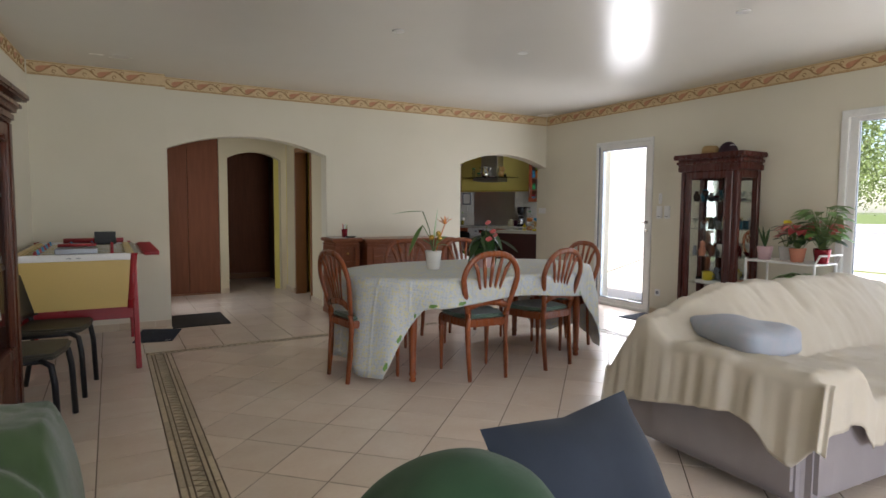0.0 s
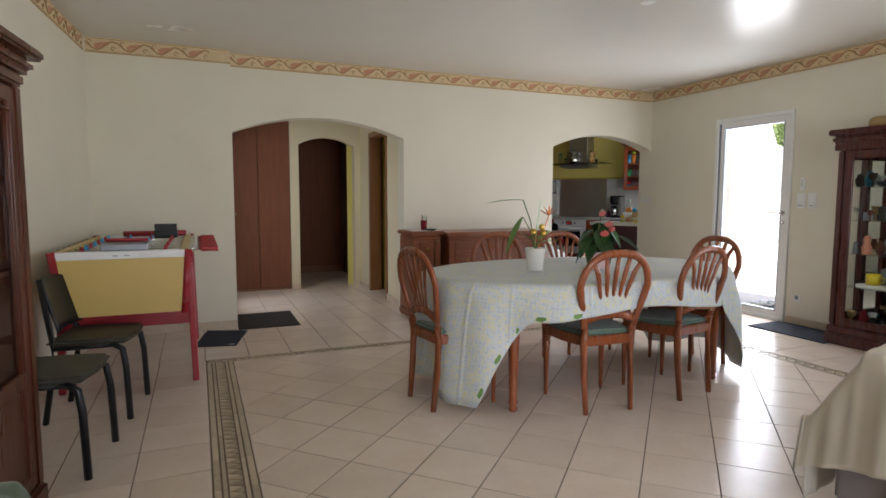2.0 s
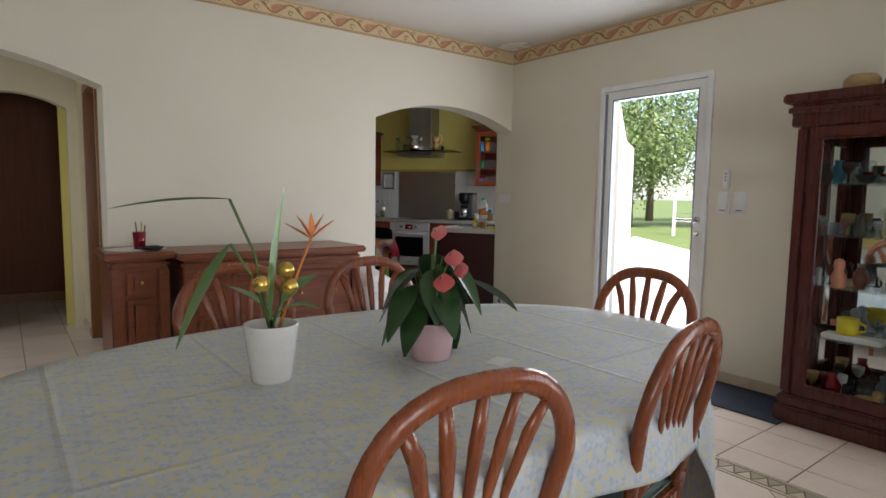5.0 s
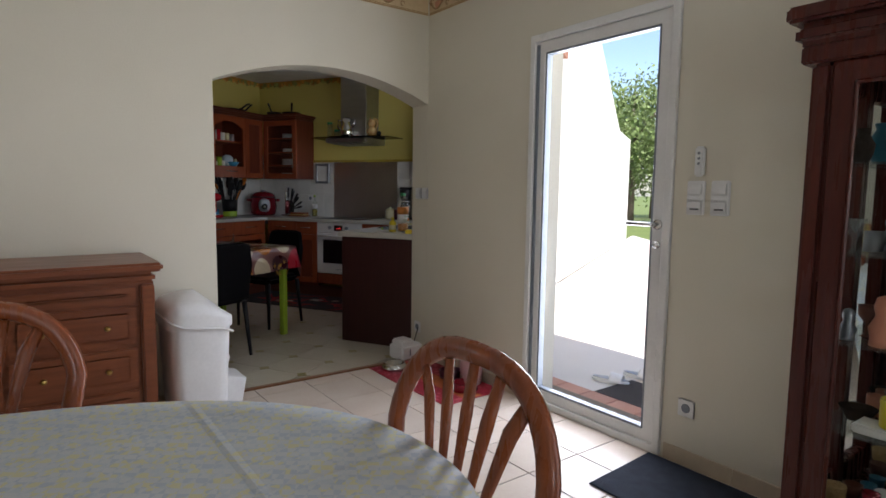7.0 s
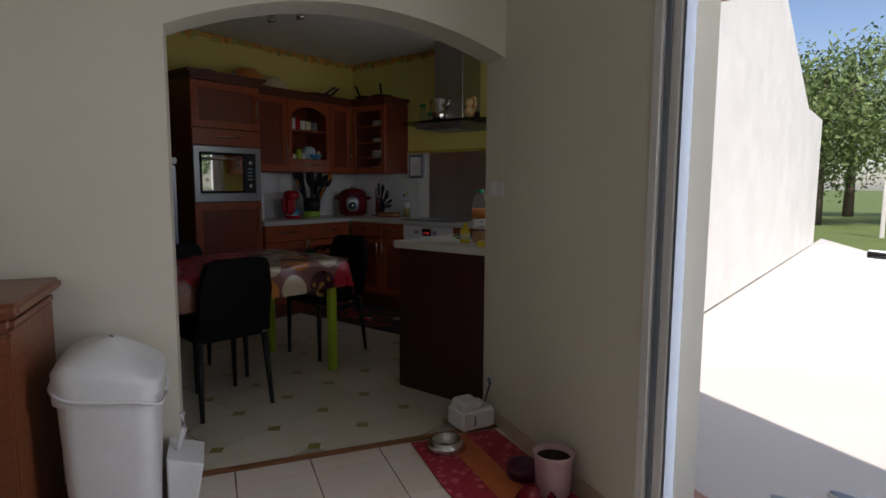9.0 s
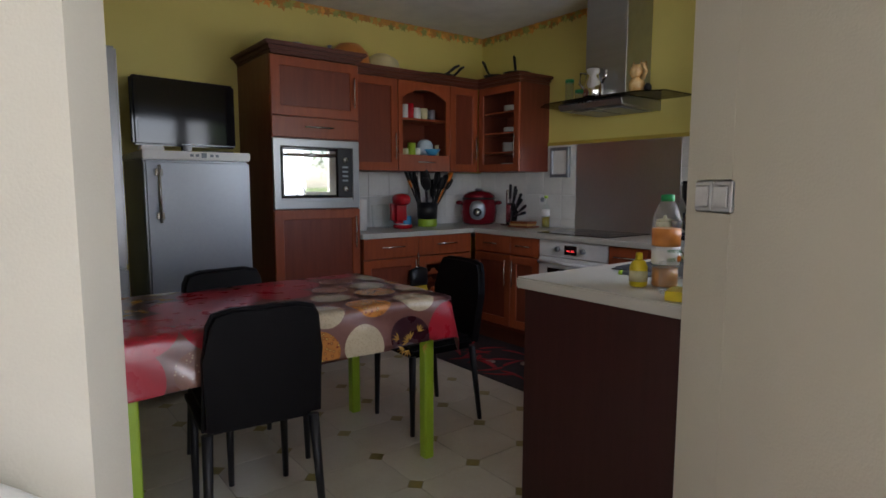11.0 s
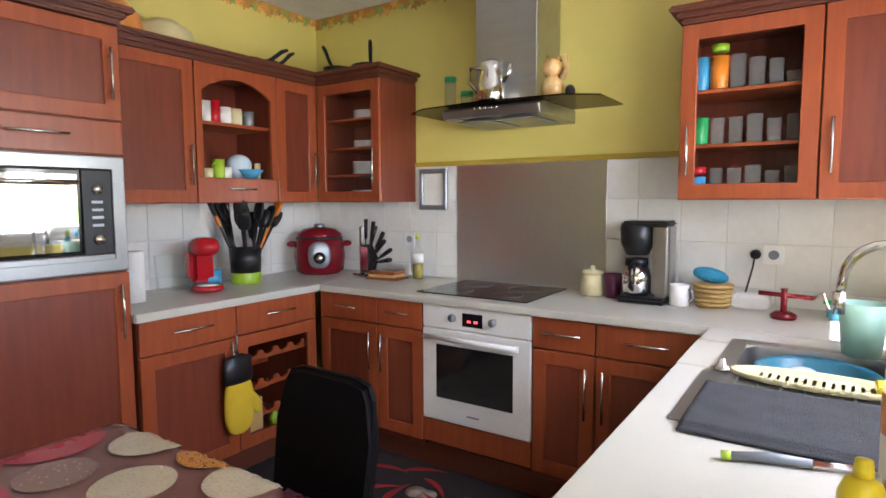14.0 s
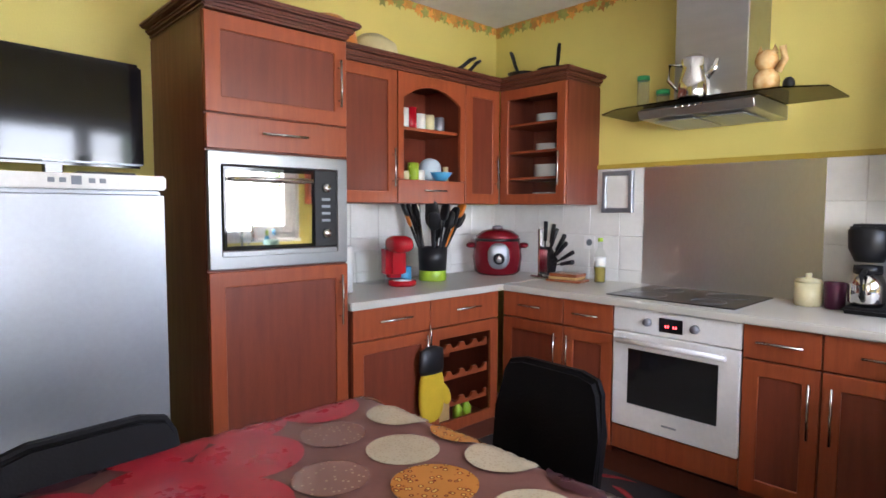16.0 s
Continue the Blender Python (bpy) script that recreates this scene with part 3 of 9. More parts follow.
def border(name, m, length):
    base = setting(name, Build().box(0, -0.004, BAND0, length, 0.0, BAND1), M["paper"], "beige wallpaper border with salmon leaf scrolls", m)
    edge = Build()
    for z in (BAND0 + 0.002, BAND0 + 0.012, BAND1 - 0.012):
        edge.box(0, -0.0055, z, length, -0.0042, z + (0.006 if z < BAND0 + 0.01 else 0.004))
    part("edge_line", edge, M["scroll"], base)
    leaf, curl, per = Build(), Build(), 0.245
    Y = Matrix.Translation((0, -0.0062, 0)) @ Matrix(((1, 0, 0, 0), (0, 0, -1, 0), (0, 1, 0, 0), (0, 0, 0, 1)))
    for i in range(int(length / per) + 1):
        cx, flip = i * per + 0.12, 1
        if cx + 0.11 > length:
            break
        zc = (BAND0 + BAND1) / 2
        pts = []
        for k in range(14):
            a = 2 * math.pi * k / 14
            r = 1 + 0.18 * math.cos(3 * a)
            px, pz = 0.062 * r * math.cos(a), 0.026 * r * math.sin(a)
            pts.append((cx + px * 0.94 - flip * pz * 0.34, zc + px * 0.34 + pz * 0.94))
        leaf.prism(pts, 0, 0.0012, Y)
        wave = [(cx - 0.12 + 0.24 * s / 12, zc + 0.036 * math.sin(2 * math.pi * s / 12 + 2.4)) for s in range(13)]
        curl.tube([(x, -0.0062, z) for x, z in wave], 0.0055, 4, m=None, up=(0, 1, 0))
        for dx, dz in ((-0.085, 0.024), (0.09, -0.02)):
            curl.tube([(cx + dx + 0.016 * math.cos(a), -0.0066, zc + dz + 0.016 * math.sin(a)) for a in (0, 1, 2, 3, 4, 5)], 0.0038, 4, up=(0, 1, 0))
    part("leaf_print", leaf, M["salmon"], base), part("scroll_print", curl, M["scroll"], base)
    return base


border("trim_arches", pose(0.57, YA, 0), 5.08)
border("trim_corner", pose(-0.58, 5.94, 0), 1.15)
border("trim_garden", pose(XR, 6.045, 0, 0, 0, -90), 9.2)
border("trim_left", LEFT @ pose(0, -9.2, 0, 0, 0, 90), 9.1)

# skirting tiles
for nm, m, a, b in (("baseboard_1", pose(2.34, YA, 0), 0, 1.84), ("baseboard_2", pose(-0.57, 5.94, 0), 0, 1.14), ("baseboard_3", pose(XR, 6.22, 0, 0, 0, -90), 0, 1.18),
                    ("baseboard_4", pose(XR, 4.08, 0, 0, 0, -90), 0, 2.0), ("baseboard_5", LEFT @ pose(0, -9.2, 0, 0, 0, 90), 0, 9.15)):
    sk = Build()
    x = a
    while x < b - 0.02:
        e = min(x + 0.33, b)
        sk.box(x + 0.0015, -0.009, 0.0, e - 0.0015, -0.0005, 0.075, 0.002)
        x = e
    setting(nm, sk, M["skirt"], "beige tile skirting", m)

# ---- glazed garden door ----
def bars(b, w, h, t, y0, y1, x=0.0, z=0.0, bev=0.004):
    """A rectangular frame in x, z, mitred at its corners."""
    outer = ((x, z), (x + w, z), (x + w, z + h), (x, z + h))
    inner = ((x + t, z + t), (x + w - t, z + t), (x + w - t, z + h - t), (x + t, z + h - t))
    v = [[[b.bm.verts.new((p, y, q)) for p, q in ring] for ring in (outer, inner)] for y in (y0, y1)]
    f = []
    for k in range(4):
        n = (k + 1) % 4
        f.append(b.bm.faces.new((v[0][0][k], v[0][0][n], v[0][1][n], v[0][1][k])))
        f.append(b.bm.faces.new((v[1][0][n], v[1][0][k], v[1][1][k], v[1][1][n])))
        f.append(b.bm.faces.new((v[0][0][n], v[0][0][k], v[1][0][k], v[1][0][n])))
        f.append(b.bm.faces.new((v[0][1][k], v[0][1][n], v[1][1][n], v[1][1][k])))
    b._bev(f, min(bev, 0.4 * t), 1)
    return b


door = thing("door_1", pose(XR, 5.022, 0, 0, 0, -90), "white glazed garden door, closed, with chrome lever handle", "door")
tagged(door, kind="structure")
part("door_frame", bars(Build(), 0.925, 2.115, 0.040, -0.018, 0.06), M["pvc"], door)
leaf = part("door_leaf", bars(Build(), 0.845, 2.045, 0.064, 0.0, 0.05, 0.040, 0.03, 0.006), M["pvc"], door)
part("gasket", bars(Build(), 0.721, 1.921, 0.012, 0.004, 0.045, 0.102, 0.092, 0.001), M["pvcgrey"], leaf)
pane = part("pane", Build().box(0.112, 0.022, 0.102, 0.813, 0.028, 2.003), M["glass"], leaf)
pane.visible_shadow = False
part("lever", Build().lathe([(0.024, 0), (0.024, 0.008), (0.0, 0.010)], 16, pose(0.853, 0.0, 1.095, 90)).tube([(0.853, -0.006, 1.095), (0.853, -0.05, 1.095), (0.84, -0.058, 1.096), (0.725, -0.060, 1.098)], 0.010, 8), M["nickel"], leaf, "satin lever handle")
part("lock", Build().lathe([(0.018, 0), (0.018, 0.010), (0.008, 0.012), (0.006, 0.03), (0.0, 0.031)], 14, pose(0.853, 0.0, 1.0, 90)), M["nickel"], leaf)
part("hinge_rail", Build().box(0.042, -0.008, 0.05, 0.066, 0.0, 2.06, 0.003), M["pvcgrey"], door)

bay = thing("window_1", pose(XR, 2.06, 0, 0, 0, -90), "white sliding bay window, full height", "window")
tagged(bay, kind="structure")
part("window_frame", bars(Build(), 2.76, 2.13, 0.06, -0.02, 0.10), M["pvc"], bay)
for k in range(2):
    sash = part("sash", bars(Build(), 1.36, 2.04, 0.07, 0.01 + 0.045 * k, 0.05 + 0.045 * k, 0.06 + 1.28 * k, 0.06, 0.005), M["pvc"], bay)
    part("gasket", bars(Build(), 1.23, 1.91, 0.010, 0.02 + 0.045 * k, 0.045 + 0.045 * k, 0.125 + 1.28 * k, 0.125, 0.001), M["pvcgrey"], sash)
    pane = part("pane", Build().box(0.13 + 1.28 * k, 0.03 + 0.045 * k, 0.13, 1.35 + 1.28 * k, 0.035 + 0.045 * k, 2.03), M["glass"], sash)
    pane.visible_shadow = False

bayb = thing("window_3", pose(2.85, -3.22, 0, 0, 0, 180), "white sliding bay window, full height", "window")
tagged(bayb, kind="structure")
part("window_frame", bars(Build(), 2.70, 2.16, 0.06, 0.0, 0.10), M["pvc"], bayb)
for k in range(2):
    sash = part("sash", bars(Build(), 1.32, 2.04, 0.07, 0.01 + 0.045 * k, 0.05 + 0.045 * k, 0.06 + 1.26 * k, 0.06, 0.005), M["pvc"], bayb)
    pane = part("pane", Build().box(0.13 + 1.26 * k, 0.03 + 0.045 * k, 0.13, 1.31 + 1.26 * k, 0.035 + 0.045 * k, 2.03), M["glass"], sash)
    pane.visible_shadow = False

# ---- hall beyond the low arch ----
HX0, HX1, HY = 0.57, 2.36, 8.10
pierced("hall_wall_left", pose(0.57, 6.25, 0, 0, 0, 90), 2.65, 0.25, 2.6, [(0.30, 1.28, 0.0, 2.12)], M["cream"], "cream hall wall with the entrance door")
pierced("hall_wall_right", pose(HX1, 6.25, 0, 0, 0, 90) @ Matrix.Diagonal((1, -1, 1, 1)), 2.65, 0.12, 2.6, [(0.60, 1.38, 0.0, 2.08)], M["hall"], "ochre hall wall with an open doorway")
arch_wall("hall_wall_end", 1.40, 2.36, 2.6, [(1.515, 2.275, 1.945, 0.105)], HY, 8.24, M["hall"], "ochre hall wall with an arched passage")
setting("hall_lintel", Build().box(0.57, HY, 2.34, 1.40, 8.24, 2.6), M["hall"], "ochre wall over the closet")
setting("hall_ceiling", Build().box(0.3, 6.25, 2.5, 2.48, 10.2, 2.6), M["kceil"], "white hall ceiling")
setting("passage_wall", Build().box(0.3, 9.75, 0, 3.4, 9.9, 2.6), M["closet"], "brown passage wall")
setting("passage_skirting", Build().box(0.3, 9.73, 0, 3.4, 9.75, 0.10), M["doorframe"], "brown skirting in the passage")
setting("passage_side", Build().box(0.9, 8.24, 0, 1.02, 9.75, 2.6).box(2.48, 8.9, 0, 2.54, 9.75, 2.6), M["dark"], "passage wall coloured dark for shade")
setting("hall_skirting", Build().box(2.335, 6.255, 0, 2.358, 6.83, 0.075, 0.002).box(2.335, 7.66, 0, 2.358, 8.09, 0.075, 0.002).box(1.402, 8.08, 0, 1.513, 8.098, 0.075, 0.002), M["skirt"], "beige tile skirting in the hall")

closet = thing("closet_doors", pose(0.572, HY + 0.02, 0), "plain brown wooden closet doors, closed", "closet")
for k in range(2):
    leaf = part("closet_door", Build().box(0.003 + 0.413 * k, 0.01, 0.02, 0.411 + 0.413 * k, 0.035, 2.33, 0.003), M["closet"], closet)
    if k == 0:
        part("knob", Build().lathe([(0.008, 0), (0.014, 0.01), (0.014, 0.022), (0, 0.024)], 10, pose(0.05, 0.01, 1.02, 90)), M["nickel"], leaf)
part("sill", Build().box(0.0, -0.01, 0.0, 0.825, 0.05, 0.018, 0.003), M["doorframe"], closet)

entry = thing("door_2", pose(0.572, 6.55, 0, 0, 0, 90) @ Matrix.Diagonal((1, -1, 1, 1)), "white glazed entrance door, closed", "door")
tagged(entry, kind="structure")
part("door_leaf", bars(Build(), 0.88, 2.05, 0.13, -0.035, 0.0, 0.05, 0.01, 0.004), M["pvc"], entry)
part("pane", Build().pane(0.175, -0.02, 0.135, 0.805, -0.016, 1.935), M["frosted"], entry, "frosted glass pane").visible_shadow = False
part("door_frame", bars(Build(), 0.976, 2.116, 0.048, -0.06, 0.02, 0.002, 0.002, 0.004), M["pvc"], entry)
part("lever", Build().box(0.10, -0.002, 0.95, 0.13, 0.010, 1.15, 0.003).tube([(0.115, 0.008, 1.06), (0.115, 0.05, 1.06), (0.22, 0.055, 1.06)], 0.009, 8), M["chrome"], entry)

frame2 = thing("door_3", pose(HX1, 6.85, 0, 0, 0, 90) @ Matrix.Diagonal((1, -1, 1, 1)), "varnished wooden door frame of an open store room", "door frame")
tagged(frame2, kind="structure")
b = Build()
b.box(0, -0.015, 0, 0.055, 0.135, 2.08, 0.004).box(0.725, -0.015, 0, 0.78, 0.135, 2.08, 0.004).box(0.055, -0.015, 2.02, 0.725, 0.135, 2.08, 0.004)
part("jamb", b, M["doorframe"], frame2)
setting("store_wall", Build().box(2.49, 6.25, 0, 2.56, 6.80, 2.6).box(2.49, 7.70, 0, 2.56, 8.0, 2.6).box(3.10, 6.25, 0, 3.18, 7.05, 2.6), M["dark"], "store room wall coloured dark for shade")
setting("store_ceiling", Build().box(2.49, 6.25, 2.5, 3.18, 8.0, 2.6), M["dark"], "store room ceiling coloured dark for shade")
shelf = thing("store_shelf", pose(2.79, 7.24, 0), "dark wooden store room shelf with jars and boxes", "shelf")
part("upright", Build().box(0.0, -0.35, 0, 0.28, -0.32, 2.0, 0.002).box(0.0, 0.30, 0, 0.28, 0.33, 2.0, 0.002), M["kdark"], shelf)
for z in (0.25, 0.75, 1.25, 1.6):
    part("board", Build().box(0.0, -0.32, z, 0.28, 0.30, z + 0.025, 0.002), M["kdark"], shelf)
for x, y, z, w, h, mk in ((2.76, 7.2, 1.275, 0.16, 0.20, "wicker"), (2.76, 7.42, 1.275, 0.12, 0.13, "paperwhite"), (2.76, 7.15, 0.275, 0.2, 0.16, "paperwhite"), (2.78, 7.4, 0.275, 0.14, 0.12, "skyblue"), (2.76, 7.3, 0.775, 0.15, 0.22, "black"), (2.77, 7.25, 1.625, 0.14, 0.16, "paperwhite")):
    solid("storage_box", Build().box(0, -w / 2, 0, w, w / 2, h, 0.006).box(0.004, -w / 2 - 0.004, h - 0.03, w - 0.004, w / 2 + 0.004, h - 0.004, 0.002), M[mk], pose(x + 0.07, y - 0.06, z), "storage box on the store room shelf", "box", "store room boxes")

# ---- kitchen shell, in the kitchen's own axes ----
KC = 2.60
setting("kitchen_wall_hood", Build().box(0, -3.30, 0, 0.2, 0.2, 2.7), M["yellow"], "yellow painted kitchen wall", KM)
setting("kitchen_wall_back", Build().box(-4.1, 0, 0, 0, 0.2, 2.7), M["yellow"], "yellow painted kitchen wall", KM)
setting("kitchen_wall_left", Build().box(-4.1, -2.12, 0, -3.95, 0, 2.7), M["yellow"], "yellow painted kitchen wall", KM)
WK = KM @ pose(-2.14, -3.32, 0) @ Matrix.Diagonal((1, -1, 1, 1))
pierced("kitchen_wall_window", WK, 12.68, 0.25, 2.7, [(0.23, 1.73, 1.06, 2.10)], M["rendered"], "white rendered wall with the kitchen window")
setting("kitchen_wall_lining", Build().box(-2.08, -3.318, 0, -1.92, -3.312, 2.6).box(-0.40, -3.318, 0, 0, -3.312, 2.6).box(-1.92, -3.318, 0, -0.40, -3.312, 1.05).box(-1.92, -3.318, 2.11, -0.40, -3.312, 2.6), M["yellow"], "yellow painted lining of the window wall", KM)
KPLAN = [(4.05, 6.24), (5.66, 6.24), (7.66, 7.42), tuple(kp(0.1, 0.1))[:2], tuple(kp(-4.0, 0.1))[:2], (3.45, 6.24)]
setting("kitchen_ceiling", Build().prism(KPLAN, KC, KC + 0.04), M["kceil"], "white painted kitchen ceiling")
setting("threshold", Build().box(4.19, 6.06, 0, XR, 6.10, 0.008, 0.002), M["doorframe"], "brown wooden threshold strip")
# the garden wall ends behind the arch

kwin = thing("window_2", KM @ pose(-1.91, -3.33, 1.06), "white two-leaf kitchen window above the sink", "window")
tagged(kwin, kind="structure")
part("window_frame", bars(Build(), 1.50, 1.04, 0.05, -0.10, -0.03), M["pvc"], kwin)
for k in range(2):
    sash = part("sash", bars(Build(), 0.70, 0.94, 0.065, -0.085, -0.035, 0.05 + 0.70 * k, 0.05, 0.004), M["pvc"], kwin)
    pane = part("pane", Build().box(0.115 + 0.70 * k, -0.062, 0.115, 0.685 + 0.70 * k, -0.056, 0.925), M["glass"], sash)
    pane.visible_shadow = False
part("sill", Build().box(-0.02, -0.03, -0.03, 1.52, 0.03, 0.0, 0.004), M["walltile"], kwin)


def leaf_border(name, m, length):
    """Autumn-leaf paper border with a ragged lower edge."""
    base = setting(name, Build().box(0, -0.003, 2.555, length, 0, 2.60), M["leafpaper"], "orange and green leaf wallpaper border", m)
    rnd = random.Random(7)
    a, g = Build(), Build()
    for i in range(int(length / 0.03)):
        x, z, r = i * 0.03 + rnd.random() * 0.02, 2.545 + rnd.random() * 0.04, 0.018 + rnd.random() * 0.014
        t0 = rnd.random() * 6.28
        pts = [(x + r * (1 + 0.35 * math.cos(5 * q)) * math.cos(q + t0), z + r * (1 + 0.35 * math.cos(5 * q)) * math.sin(q + t0)) for q in [2 * math.pi * k / 10 for k in range(10)]]
        (g if rnd.random() < 0.4 else a).prism(pts, 0.0035 + 0.001 * (i % 4), 0.0042 + 0.001 * (i % 4), Matrix(((1, 0, 0, 0), (0, 0, -1, 0), (0, 1, 0, 0), (0, 0, 0, 1))))
    part("leaf_print", a, M["leafpaper"], base), part("green_leaf_print", g, M["leafgreen"], base)


leaf_border("trim_kitchen_back", KM @ pose(-3.9, 0, 0), 3.89)
leaf_border("trim_kitchen_hood", KM @ pose(0, 0, 0, 0, 0, -90), 3.2)

# ---- outside ----
setting("ground", Build().box(-300, -300, -0.20, 300, 300, -0.06), M["grass"], "mown lawn to the horizon")
setting("terrace", Build().prism([(5.95, -4), (13.5, -4), (13.5, 7.5), (18.5, 13.4), (5.95, 6.3)], -0.09, -0.035), M["terrace"], "pale concrete terrace")
setting("path", Build().prism([(13.6, 2.0), (60, 22), (60, 27), (14.5, 8.0)], -0.07, -0.045), M["terrace"], "pale gravel drive")
for k in range(9):
    setting("sill_tile", Build().box(0, 0, 0, 0.20, 0.195, 0.02, 0.004), M["brick"], "terracotta sill tile", pose(5.955, 3.70 + 0.2 * k, -0.035))
gable = setting("kitchen_gable", Build().prism([(1.65, 2.7), (10.3, 2.7), (3.75, 5.2), (1.65, 4.4)], 0.0, 0.25, WK @ Matrix(((1, 0, 0, 0), (0, 0, 1, 0), (0, 1, 0, 0), (0, 0, 0, 1)))), M["rendered"], "white rendered gable")
setting("outside_house", Build().box(-2.0, -4.0, 2.78, 6.3, 9.0, 2.95), M["roof"], "terracotta roof over the living room")
setting("kitchen_roof", Build().box(-4.4, -3.9, 2.72, 0.5, 0.5, 2.9), M["roof"], "terracotta roof over the kitchen", KM)

tree_rng = np.random.default_rng(5)


def tree(x, y, h, r, seed):
    rng = np.random.default_rng(seed)
    ob = thing("tree", pose(x, y, -0.08), "leafy green tree beyond the lawn", "tree", "garden trees")
    b = Build().tube([(0, 0, 0), (0.1, 0.05, h * 0.3), (0.0, 0.1, h * 0.6), (0.1, 0, h * 0.85)], [0.03 * h, 0.024 * h, 0.015 * h, 0.005 * h], 8)
    for k in range(6):
        a = k * 1.1
        b.tube([(0.05, 0.05, h * (0.25 + 0.07 * k)), (0.5 * r * math.cos(a), 0.5 * r * math.sin(a), h * (0.42 + 0.07 * k))], [0.012 * h, 0.004 * h], 6)
    part("trunk", b, M["bark"], ob)
    n = 11000
    cl = rng.normal(size=(46, 3))
    cl = cl / np.linalg.norm(cl, axis=1)[:, None] * (rng.random((46, 1)) ** 0.4) * [r, r, h * 0.40] + [0, 0, h * 0.60]
    c = cl[rng.integers(0, 46, n)] + rng.normal(size=(n, 3)) * [0.26 * r, 0.26 * r, 0.06 * h]
    s = 0.05 + 0.07 * rng.random(n)
    u = rng.normal(size=(n, 3)); u /= np.linalg.norm(u, axis=1)[:, None]
    w = np.cross(u, rng.normal(size=(n, 3))); w /= np.linalg.norm(w, axis=1)[:, None]
    v = np.stack([c - u * s[:, None], c - w * s[:, None] * 0.5, c + u * s[:, None], c + w * s[:, None] * 0.5], 1).reshape(-1, 3)
    me = bpy.data.meshes.new("crown")
    me.from_pydata(v.tolist(), [], np.arange(4 * n).reshape(-1, 4).tolist())
    me.materials.append(M["foliage"])
    cr = new("crown", me)
    cr.parent = ob


for i, (x, y, h, r) in enumerate([(24, 17.5, 6.5, 2.8), (28, 13.5, 7.0, 3.0), (31, 21, 7.5, 3.2), (34, 16, 6.5, 3.0), (37, 9.5, 7.5, 3.2), (33, 4, 6.5, 2.8), (27, 22, 6.5, 2.6), (21, 1.0, 5.5, 2.3), (38, 0.0, 7.5, 3.2)]):
    tree(x, y, h, r, i + 1)
fence = thing("fence", pose(20.5, 13.2, -0.08, 0, 0, -55), "wire garden fence on concrete posts", "fence")
for k in range(9):
    part("post", Build().box(-0.05 + 2.0 * k, -0.05, 0, 0.05 + 2.0 * k, 0.05, 1.5, 0.01), M["terrace"], fence)
for z in (0.4, 0.8, 1.2):
    part("wire", Build().tube([(0, 0, z), (16, 0, z)], 0.006, 4), M["nickel"], fence)
omat = solid("outdoor_mat", Build().box(0, 0, 0, 0.40, 0.62, 0.012, 0.004), M["mat"], pose(6.17, 4.28, -0.034), "dark mat lying on the terrace by the door", "mat")
for k, (x, y, rz) in enumerate(((6.43, 4.97, 200), (6.67, 4.90, 190))):
    sh = thing("sandal", pose(x, y, -0.034, 0, 0, rz), "white slip-on sandal lying on the terrace", "shoe", "shoes outside")
    part("sole", Build().prism([(0.040 * math.cos(a) * (1.1 if math.sin(a) > 0 else 0.9), 0.13 * math.sin(a)) for a in [2 * math.pi * q / 20 for q in range(20)]], 0, 0.028, None, 0.008, 2), M["paperwhite"], sh)
    part("footbed", Build().prism([(0.033 * math.cos(a) * (1.1 if math.sin(a) > 0 else 0.9), 0.12 * math.sin(a)) for a in [2 * math.pi * q / 20 for q in range(20)]], 0.0282, 0.031), M["silver"], sh, "grey footbed")
    st_ = part("strap", Build().grid(lambda u, v: Vector((0.046 * math.cos(math.pi * u), 0.0 + 0.085 * v, 0.016 + (0.052 - 0.012 * v) * math.sin(math.pi * u))), 16, 6), M["paperwhite"], sh)
    st_.modifiers.new("thickness", "SOLIDIFY").thickness = 0.006

